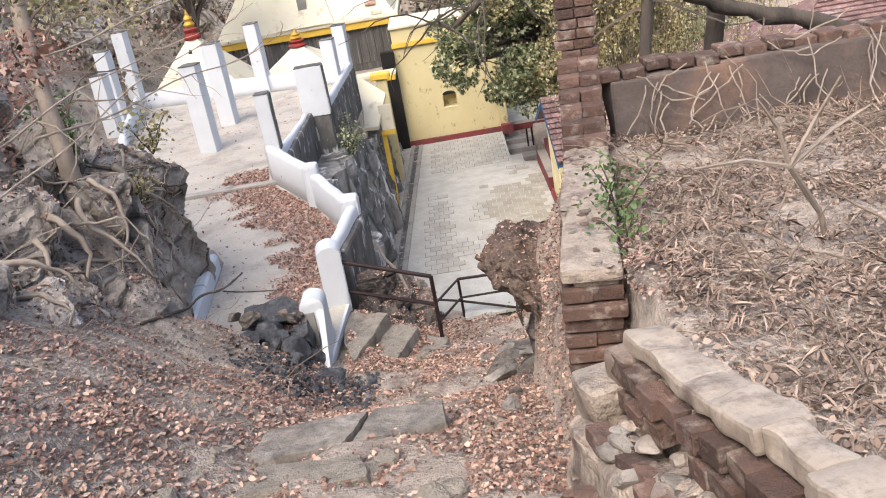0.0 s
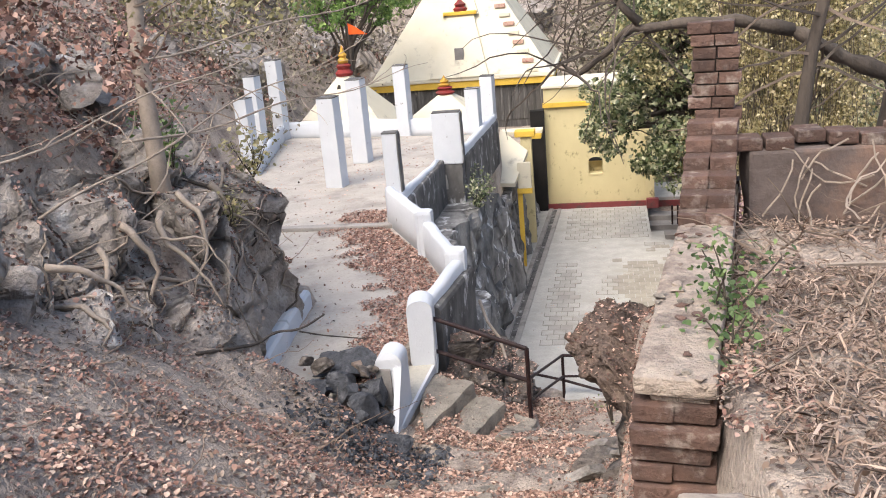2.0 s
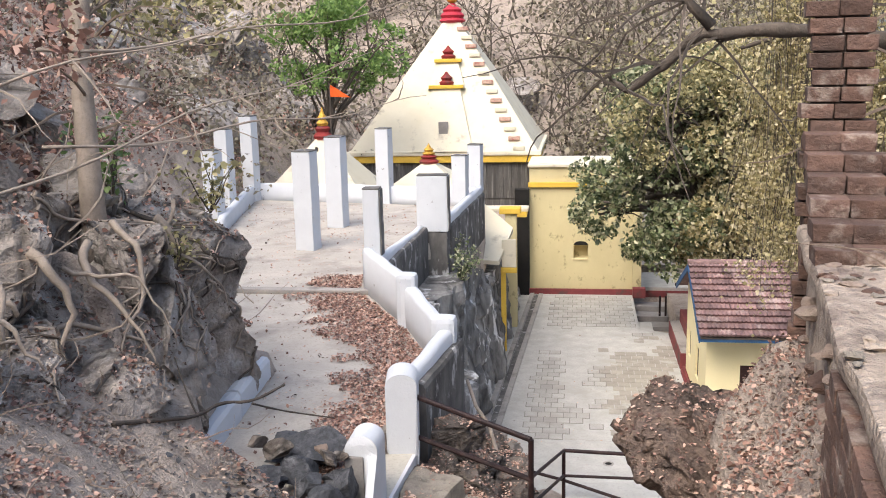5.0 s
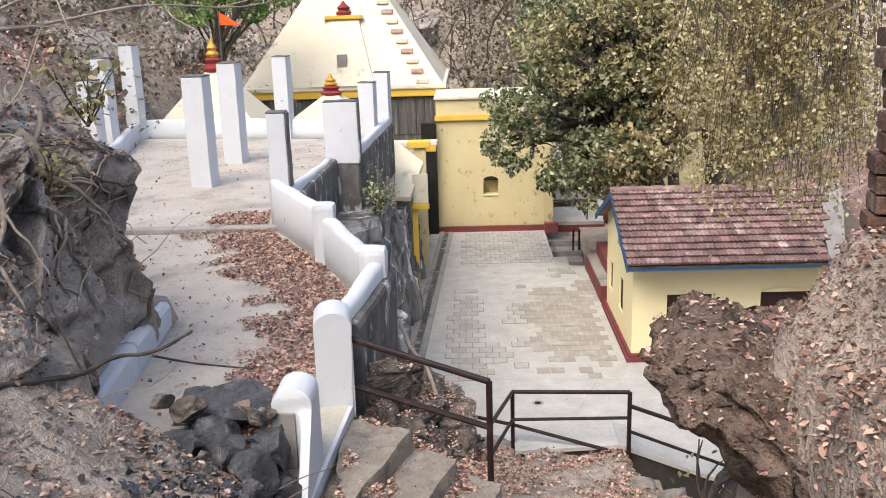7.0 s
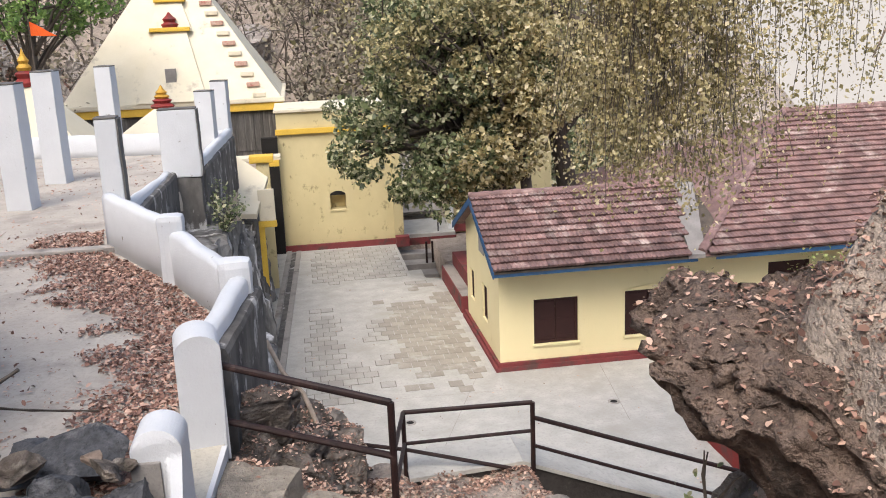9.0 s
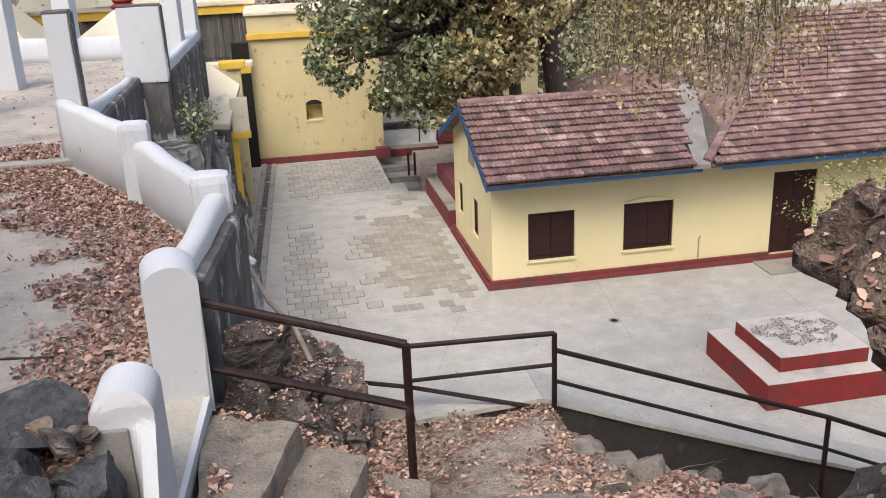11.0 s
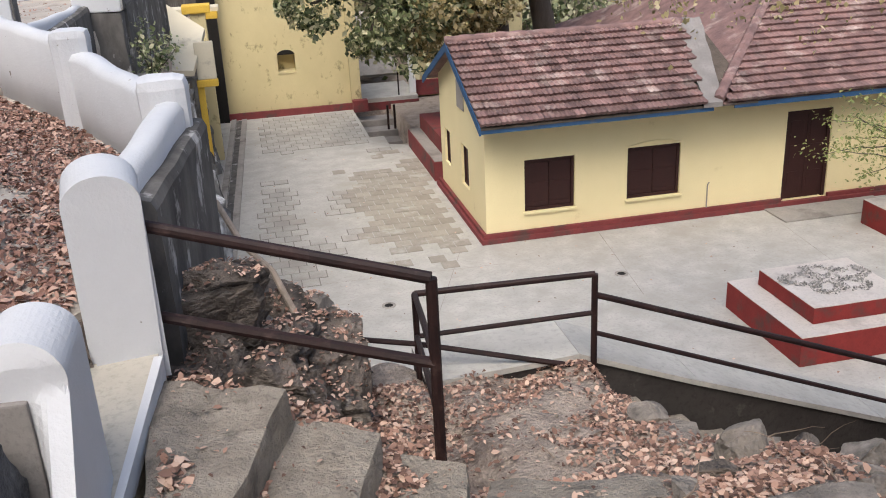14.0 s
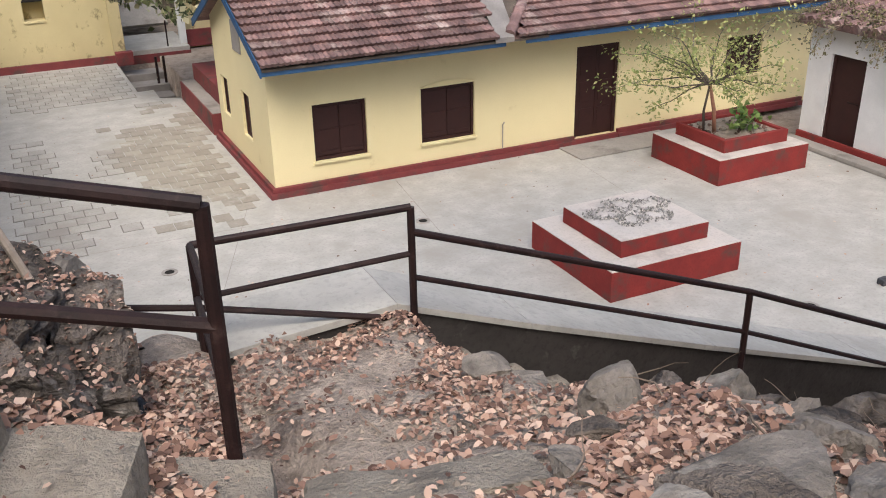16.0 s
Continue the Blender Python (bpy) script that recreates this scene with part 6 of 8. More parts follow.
def bent_stem(name, line, r0, r1):
    fine = [Vector(p) for p in line]
    for _ in range(2):
        fine = [fine[0]] + [q for a, b in zip(fine, fine[1:]) for q in (a.lerp(b, 0.25), a.lerp(b, 0.75))] + [fine[-1]]
    n = len(fine)
    part(name, tube(fine, [r0 + (r1 - r0) * i / (n - 1) + 0.002 * math.sin(i * 2.0) for i in range(n)], 7), M_BARK, branch, "", True)


bent_stem("stem", [(-7.14, -16.2, 6.47), (-7.04, -15.4, 6.19), (-7.01, -14.8, 5.98), (-6.98, -14.25, 5.93), (-6.7, -14.1, 5.87), (-6.5, -13.6, 5.9)], 0.024, 0.014)
bent_stem("twig", [(-6.7, -14.1, 5.86), (-6.6, -13.5, 5.55), (-6.46, -12.93, 5.28), (-6.19, -12.72, 5.16)], 0.012, 0.008)
bent_stem("twig", [(-7.01, -14.8, 5.98), (-7.2, -14.6, 6.15), (-7.35, -14.5, 6.5)], 0.012, 0.006)
twig_tangle("dry_twigs", 90, -3.2, 2.0, -15.5, -11.6, 0.5, 0.006, M_TWIG, 34, "short dry twigs among slope rocks", 0.04, 0.2)
for k in range(11):
    y = -16.6 + k * 0.5
    pts = wander((-8.0, y - 1.2, 7.75 + 0.15 * math.sin(k * 2.1)), (0.35, 0.6 * math.sin(k * 1.7), -0.2), 1.1 + 0.6 * abs(math.sin(k * 3.3)), 12, 0.35, 700 + k, 0.3)
    rt = thing("tree_root", *pts[0], "pale twisted tree root hanging over cliff rock", "root", "cliff roots")
    part("root", tube(pts, [0.05 * (1 - 0.07 * i) * (0.45 + 0.6 * abs(math.sin(k * 1.9))) for i in range(13)], 6), M_BARK_PALE, rt, "", True)


def cliff_cover():
    """Roots that cling to the cliff on their way down, and dead leaves and soil caught among them."""
    tree = surface_of("cliff_rock")
    r = random.Random(52)

    def face(y, z):
        hit = tree.ray_cast(Vector((-5.6, y, z)), Vector((-1, -0.12, -0.25)).normalized(), 6.0)
        return hit[0], hit[1]

    for k in range(64):
        y, z, pts = r.uniform(-17.6, -11.4), r.uniform(7.2, 9.2), []
        low = 5.9 if k % 5 == 0 else r.uniform(6.4, 7.2)
        drift_y, big = r.gauss(0, 0.5), r.random() ** 3
        for i in range(26):
            p, nrm = face(y, z)
            if p is None or z < low:
                break
            q = p + nrm * 0.02
            if pts and (q - pts[-1]).length > 0.4:
                break
            pts.append(q)
            y += 0.09 * drift_y + r.gauss(0, 0.035)
            z -= r.uniform(0.02, 0.1)
            drift_y += r.gauss(0, 0.22)
        if len(pts) < 7:
            continue
        rt = thing("tree_root", *pts[0], "pale twisted tree root hanging over cliff rock" if k % 3 else "dark thin root clinging to the cliff", "root", "cliff roots")
        n = len(pts)
        part("root", tube(pts, [(0.008 + 0.045 * big) * (1 - 0.8 * i / n) + 0.004 for i in range(n)], 5), M_BARK_PALE if k % 3 else M_BARK, rt, "", True)
    for name, n, lo, hi, size, mt, lab, seed in (("fallen_leaves", 7000, 7.0, 9.6, (0.02, 0.07), M_LITTER_RED, "dead leaves caught among roots on the cliff", 63),
                                                 ("soil_crumbs", 5000, 6.9, 9.6, (0.015, 0.06), M_OVERHANG, "dark crumbs of soil over the cliff top", 65),
                                                 ("fallen_leaves", 2500, 5.6, 7.4, (0.02, 0.06), M_STRAW, "pale leaf scraps on cliff ledges", 67)):
        P = []
        for _ in range(n):
            p, nrm = face(r.uniform(-18, -11.3), lo + (hi - lo) * r.random())
            if p is not None and nrm.z > (-0.1 if name == "soil_crumbs" else 0.15) and r.random() < 0.25 + nrm.z:
                P.append(p + nrm * 0.012)
        leaf_cloud(name, np.array(P), size, mt, lab, "leaves" if name == "fallen_leaves" else "soil", 0.2, 0.8, seed)


cliff_cover()


def crown_points(blobs, n, seed, gaps=1.1):
    g = np.random.default_rng(seed)
    w = np.array([b[3] * b[4] * b[5] for b in blobs]) ** 0.67
    which = g.choice(len(blobs), n, p=w / w.sum())
    d = g.normal(size=(n, 3))
    d /= np.linalg.norm(d, axis=1, keepdims=True)
    rad = 0.55 + 0.5 * g.random((n, 1)) ** 0.7
    B = np.array(blobs)[which]
    p = B[:, :3] + d * rad * B[:, 3:6]
    keep = wave(p[:, 0] + p[:, 2] * 0.7, p[:, 1] + p[:, 2], 0.6 * gaps, seed) + 0.9 * wave(p[:, 0] - p[:, 2], p[:, 2] * 1.3 + p[:, 1], 0.27 * gaps, seed + 2) > -0.12
    return p[keep]


def make_tree(name, base, top, radius, blobs, n, size, leaf, label, seed, droop=0.0, bark=None, limbs=True, extra=None):
    t = thing(name, *base, label, "tree")
    bark = bark or M_BARK
    lean = (Vector(top) - Vector(base))
    pts = [Vector(base) + lean * (k / 8) + Vector((0.12 * math.sin(k * 1.3 + seed), 0.1 * math.cos(k * 1.7 + seed), 0)) * (k > 0) for k in range(9)]
    part("trunk", tube(pts, [radius * (1.25 - 0.8 * k / 8) if k else radius * 1.5 for k in range(9)], 10), bark, t, "", True)
    if limbs:
        for k, b in enumerate(blobs):
            s = pts[4 + k % 5]
            e = Vector(b[:3])
            mid = s.lerp(e, 0.5) + Vector((0, 0, 0.25 * (e - s).length * 0.4))
            lp = [(s * (1 - u) ** 2 + mid * 2 * u * (1 - u) + e * u * u) for u in (i / 7 for i in range(8))]
            lp = [p + Vector((noise.noise(p * 1.5), noise.noise(p * 1.5 + Vector((3, 0, 0))), 0)) * 0.15 * (0 < i) for i, p in enumerate(lp)]
            limb = tube(lp, [radius * 0.45 * (1 - 0.8 * i / 7) for i in range(8)], 6)
            for q in range(4):
                tw = wander(lp[3 + q], (math.sin(q * 2 + k), math.cos(q * 2.3 + k), 0.4), b[3] * 1.2, 5, 0.3, seed * 50 + k * 5 + q)
                tube(tw, [radius * 0.12 * (1 - 0.15 * i) for i in range(6)], 4, limb)
            part("limb", limb, bark, t, "", True)
    leaf_cloud("crown", crown_points(blobs, n, seed), size, leaf, "", "", 0, 0.6, seed, parent=t, droop=droop)
    if extra:
        outer = [(b[0] + 0.15, b[1] - 0.3, b[2] + 0.1, b[3] * 1.15, b[4] * 1.1, b[5] * 1.15) for b in blobs if b[0] > base[0] - 2.6]
        leaf_cloud("pale_leaves", crown_points(outer, extra[0], seed + extra[2]), (size[0] * 0.8, size[1] * 0.9), extra[1], "", "", 0, 0.7, seed + 1, parent=t, droop=0.3)
    return t


def ball_cluster(cx, cy, cz, rx, ry, rz, n, size, seed):
    r = random.Random(seed)
    out = []
    for _ in range(n):
        a, b = r.uniform(0, 6.28), r.uniform(-0.9, 1)
        q = math.sqrt(1 - b * b) * r.uniform(0.55, 1)
        s = size * r.uniform(0.7, 1.3)
        out.append((cx + rx * q * math.cos(a), cy + ry * q * math.sin(a), cz + rz * b * 0.9, s, s, s * 0.75))
    return out


make_tree("courtyard_tree", (3.0, 8.6, 0), (0.6, 8.4, 6.5), 0.42, ball_cluster(0.4, 8.2, 5.9, 3.9, 2.8, 3.4, 52, 0.85, 3) + [(-2.6, 7.6, 4.4, 0.9, 0.9, 1.1), (-0.2, 6.2, 3.4, 1.0, 0.9, 1.0)] + ball_cluster(1.0, 6.3, 6.0, 2.3, 0.6, 2.4, 18, 0.8, 12), 46000, (0.12, 0.27), M_LEAF_DARK,
          "large dark green leafy tree behind the house", 41, extra=(36000, M_LEAF_YELLOW, 3))
make_tree("olive_tree", (4.5, 9.5, 0), (4.0, 9.2, 8.5), 0.35, ball_cluster(4.0, 9.0, 6.9, 2.9, 2.3, 2.3, 30, 0.9, 8), 18000, (0.1, 0.22), M_LEAF_OLIVE,
          "tall olive green tree behind the house roof", 43)
make_tree("olive_tree", (3.4, 7.2, 0), (1.2, 6.4, 7.6), 0.2, ball_cluster(0.4, 5.9, 7.6, 2.7, 0.9, 1.8, 24, 0.8, 21), 9000, (0.1, 0.22), M_LEAF_OLIVE, "thin olive-leaved tree beside the courtyard tree", 83)
make_tree("fresh_tree", (-13.6, 14.5, 3), (-13.2, 14, 9), 0.18, ball_cluster(-13.0, 14, 9.9, 3.0, 2.2, 1.8, 24, 0.75, 5), 9000, (0.14, 0.3), M_LEAF_BRIGHT,
          "young bright green tree behind the shrines", 44)


def hanging_branches():
    """Drooping sprays of small olive leaves over the lower stairs."""
    t = thing("overhanging_tree", 9.6, -9.4, 0, "tall tree with drooping olive leaf sprays", "tree")
    trunk = [(9.6, -9.4, 0), (9.4, -9.4, 4), (8.9, -9.3, 8), (7.8, -9.1, 10.5)]
    part("trunk", tube(trunk, [0.3, 0.24, 0.2, 0.14], 9), M_BARK, t, "", True)
    limb = [(8.9, -9.3, 8), (6.5, -9.0, 9.6), (4.0, -8.8, 10.2), (1.5, -8.7, 10.2), (-0.9, -8.8, 9.5)]
    part("limb", tube(limb, [0.17, 0.13, 0.1, 0.07, 0.03], 7), M_BARK, t, "", True)
    r = random.Random(77)
    sprays, pts = bmesh.new(), []
    for k in range(240):
        u = r.random()
        x = -0.6 + 2.15 * r.random() if k % 8 else r.uniform(1.6, 3.6)
        y = -8.7 + r.gauss(0, 0.45)
        top = 9.8 + 1.2 * r.random()
        low = 5.85 + 0.3 * math.sin(4.3 * x) ** 2 + 1.3 * r.random() ** 1.6 + 0.5 * max(0.0, x - 1.1)
        line = wander((x, y, top), (r.gauss(0, 0.05), r.gauss(0, 0.05), -1), top - low, 8, 0.05, 900 + k, 0.02)
        tube(line, [0.005] * 9, 3, sprays)
        for q in line[0 if k % 3 else 3:]:
            for _ in range(30):
                pts.append((q[0] + r.gauss(0, 0.14), q[1] + r.gauss(0, 0.2), q[2] + r.gauss(0, 0.24)))
    part("spray", sprays, M_BARK, t)
    P = np.array(pts)
    gap = wave(P[:, 0] * 1.3, P[:, 2] * 0.7, 0.33, 5.0) + 0.8 * wave(P[:, 0] + 0.4 * P[:, 2], P[:, 2] - P[:, 1], 0.15, 7.0)
    P = P[gap > -0.25]
    leaf_cloud("leaves", P, (0.035, 0.085), M_LEAF_YELLOW, "", "", 0, 0.75, 78, parent=t, droop=0.8)


hanging_branches()


# ---- brush on the hills ----
def brush(name, n, x0, x1, y0, y1, per, spread, size, leaf, seed, label, rise=0.6):
    g = np.random.default_rng(seed)
    cx, cy = g.uniform(x0, x1, n), g.uniform(y0, y1, n)
    cz = height(cx, cy)
    s = spread * g.uniform(0.6, 1.4, n)
    P = []
    for k in range(n):
        d = g.normal(size=(per, 3)) * (s[k] * 0.5, s[k] * 0.5, s[k] * 0.4)
        P.append(np.array([cx[k], cy[k], cz[k] + s[k] * rise]) + d)
    P = np.concatenate(P)
    return leaf_cloud(name, P, size, leaf, label, "bushes", 0, 0.6, seed)


brush("hill_brush", 260, -34, 4, 25.5, 50, 130, 2.2, (0.16, 0.42), M_LEAF_DRY, 51, "grey-brown dry brush on the far hillside")
brush("far_woods", 34, 0, 13, 20, 44, 260, 3.0, (0.2, 0.45), M_LEAF_DRY, 64, "grey leafless woods beyond the courtyard", 1.1)
brush("far_woods", 26, 0, 13, 20, 44, 300, 3.0, (0.2, 0.5), M_LEAF_OLIVE, 52, "olive green woods beyond the courtyard", 0.9)
brush("far_woods", 60, -4, 10, 22, 34, 260, 3.2, (0.18, 0.4), M_LEAF_DRY, 53, "dry scrub behind the temple", 1.0)
brush("hill_brush", 150, -16, -9.6, -22, -9, 110, 0.8, (0.05, 0.14), M_LITTER_RED, 54, "dry red-brown brush on the near hillside", 0.5)
brush("hill_brush", 60, -16, -10.2, -18, -9, 120, 0.9, (0.05, 0.12), M_LEAF_DRY, 55, "dry grey brush on the near hillside", 0.8)
rnd = random.Random(91)
for k in range(44):
    x, y = (rnd.uniform(-22, -6), rnd.uniform(25, 33)) if k % 2 else (rnd.uniform(-24, -15), rnd.uniform(7, 24))
    s = rnd.uniform(0.8, 2.2)
    place_rock("boulder", 800 + k, x, y, hz(x, y) + s * 0.3, s, s, s * 1.1, M_ROCK_BROWN, "big brown boulder on hillside behind temple", "hillside boulders", rnd.random() * 6, 0.2, 3)
brush("hill_brush", 120, -26, -13, 4, 26, 110, 1.6, (0.1, 0.3), M_LEAF_DRY, 57, "dry grey brush on the slope beside temple", 0.6)
brush("hill_brush", 70, -26, -14, 2, 26, 110, 1.3, (0.08, 0.24), M_LITTER_RED, 58, "dry red-brown brush on the slope beside temple", 0.5)
g = np.random.default_rng(14)
cx, cy = g.normal(-5.35, 0.5, 1900), g.normal(-15.7, 0.55, 1900)
keep = (cy < -14.95) & (cx < -4.55)
leaf_cloud("cinders", np.stack([cx, cy, height(cx, cy) + 0.01 + 0.02 * g.random(1900)], 1)[keep], (0.03, 0.10), M_ROCK_BLACK, "black cinders and ash around rock pile", "cinders", 0.4, 0.9, 15)
cr = bmesh.new()
rc = random.Random(36)
for k in range(60):
    pts = wander((rc.uniform(-1.4, 3.5), -17.62, rc.uniform(8.2, 8.9)), (rc.gauss(0, 0.6), -0.08, -0.7), rc.uniform(0.4, 1.1), 7, 0.25, 3600 + k, 0.03)
    pts = [Vector((p.x, min(p.y, -17.6 - 0.02 * (i % 3)), p.z)) for i, p in enumerate(pts)]
    tube(pts, [0.008] * 8, 4, cr)
tagged(mesh_object("dry_creepers", cr, M_BARK_PALE), "pale dry creepers hanging on ruined wall", "creepers", kind="stuff")
gx = np.random.default_rng(16)
rx, ry = gx.uniform(11.1, 13.8, 1500), gx.uniform(-9.6, -1.8, 1500)
leaf_cloud("roof_litter", np.stack([rx, ry, 2.76 + 0.258 * (rx - 11.0) + gx.random(1500) * 0.1], 1), (0.04, 0.10), M_LEAF_OLIVE, "dry leaves and creeper over outbuilding roof", "leaves", 0.2, 0.6, 17)
brush("far_woods", 30, 2, 11, 18, 30, 260, 2.6, (0.18, 0.42), M_LEAF_DARK, 59, "dark green trees beyond the courtyard", 0.9)


def clods(name, n, x0, x1, y0, y1, keep, size, material, seed, label):
    """Small angular stones and clods of earth in one mesh."""
    x, y, g = scatter(n, x0, x1, y0, y1, keep, seed)
    n = len(x)
    s = (size[0] + (size[1] - size[0]) * g.random(n) ** 2.5)[:, None, None]
    octa = np.array([(1, 0, 0), (0, 1, 0), (-1, 0, 0), (0, -1, 0), (0, 0, 0.7), (0, 0, -0.7)], float)
    v = octa[None] * s * (0.6 + 0.8 * g.random((n, 6, 1))) * (0.6 + 0.8 * g.random((n, 1, 3)))
    a = g.random(n) * 6.283
    c, q = np.cos(a)[:, None], np.sin(a)[:, None]
    v = np.stack([v[..., 0] * c - v[..., 1] * q, v[..., 0] * q + v[..., 1] * c, v[..., 2] + 0.25 * v[..., 0]], -1)
    v += np.stack([x, y, height(x, y) + 0.01], 1)[:, None]
    tri = np.array([(0, 1, 4), (1, 2, 4), (2, 3, 4), (3, 0, 4), (1, 0, 5), (2, 1, 5), (3, 2, 5), (0, 3, 5)])
    faces = (tri[None] + 6 * np.arange(n)[:, None, None]).reshape(-1, 3)
    me = bpy.data.meshes.new(name)
    me.from_pydata(v.reshape(-1, 3).tolist(), [], faces.tolist())
    me.materials.append(material)
    return tagged(new(name, me), label, "stones", kind="stuff")


M_CLOD = mat("clods", (0.36, 0.305, 0.255), (0.25, 0.21, 0.175), 4, 0.95, 0.4, 30, island=0.35)
clods("loose_stones", 9000, -8.6, -3.0, -26, -14.8, patchy(0.7, -0.8, 0.6, 6.0), (0.004, 0.02), M_CLOD, 91, "loose small stones and clods over the bank")
clods("loose_stones", 2600, -3.6, 3.0, -15.8, -11.3, patchy(0.4, -0.5, 0.5, 7.0), (0.004, 0.02), M_CLOD, 92, "loose small stones between the slope rocks")
clods("loose_stones", 3000, -2.0, 4.0, -24, -17.7, patchy(0.6, -0.5, 0.6, 8.0), (0.004, 0.02), M_CLOD, 93, "loose small stones on the ruined terrace")
clods("loose_stones", 5200, -8.8, -4.6, -25, -14.7, patchy(0.6, -0.6, 0.6, 11.0), (0.01, 0.035), M_CLOD, 95, "clods of earth and stones over the bank")
clods("loose_stones", 420, -9.0, -5.0, -24, -14.8, patchy(0.8, -0.4, 0.6, 12.0), (0.03, 0.07), M_CLOD, 96, "larger stones half sunk in the bank")
clods("rubble", 6500, -3.25, -2.0, -21.5, -16.6, lambda x, y, r: r < 0.95, (0.004, 0.018), M_RUBBLE, 94, "brown rubble below the ruined wall")
bt = bmesh.new()
rq = random.Random(66)
for k in range(150):
    x, y = rq.uniform(-20, 13), rq.uniform(24, 42)
    pts = wander((x, y, hz(x, y)), (rq.gauss(0, 0.25), rq.gauss(0, 0.1), 1), rq.uniform(3, 7), 8, 0.12, 6600 + k)
    tube(pts, [0.09 * (1 - 0.1 * i) for i in range(9)], 4, bt)
    for q in range(5):
        tube(wander(pts[3 + q], (rq.gauss(0, 1), rq.gauss(0, 0.4), 0.5), rq.uniform(1, 2.2), 5, 0.2, 6900 + 6 * k + q), [0.035 * (1 - 0.15 * i) for i in range(6)], 3, bt)
tagged(mesh_object("bare_woods", bt, M_BARK), "bare grey stems of the far woods", "trees", kind="stuff")

for h_, stems_, pts_ in CREEPER:
    part("creeper_stems", stems_, M_TWIG, h_)
    leaf_cloud("creeper_leaves", np.array(pts_), (0.04, 0.10), leaf_mat("creeper_leaves", (0.07, 0.065, 0.03), (0.16, 0.14, 0.07), (0.30, 0.26, 0.14)), "", "", 0, 0.7, 45, parent=h_, droop=0.4)


# ---- landing flags and lower steps ----
for k, (x, y, w, d, z) in enumerate(((-2.25, -11.75, 0.42, 0.5, 3.17), (-2.3, -12.3, 0.38, 0.42, 3.34), (-2.6, -11.35, 0.5, 0.3, 3.2), (-1.75, -11.5, 0.3, 0.75, 2.95), (-1.35, -11.5, 0.32, 0.7, 2.72), (-0.95, -11.5, 0.3, 0.7, 2.5),
                                     (-3.5, -14.45, 0.9, 0.35, 4.36), (-2.75, -14.35, 0.5, 0.4, 4.2), (-3.0, -15.0, 0.6, 0.45, 4.52), (-3.35, -13.95, 0.7, 0.25, 4.12))):
    a = 0.12 * math.sin(k * 2.3)
    c, s = math.cos(a) * w / 2, math.sin(a) * w / 2
    slab("flagstone", [(x - c + s * 0.3, y - d / 2 - s, z), (x + c, y - d / 2 + s, z), (x + c * 0.95, y + d / 2 + s, z - 0.02), (x - c, y + d / 2 - s, z - 0.01)], 0.16, M_STEP, "worn grey flagstone half covered by leaves")


# ---- old tree over the ruin ----
def gnarled(line, amount, steps=5):
    """A polyline with more points, bent by noise."""
    out = []
    for a, b in zip(line, line[1:]):
        out += [Vector(a).lerp(Vector(b), k / steps) for k in range(steps)]
    out.append(Vector(line[-1]))
    return [p + noise.noise_vector(p * 2.3) * amount * (0 < i < len(out) - 1) for i, p in enumerate(out)]


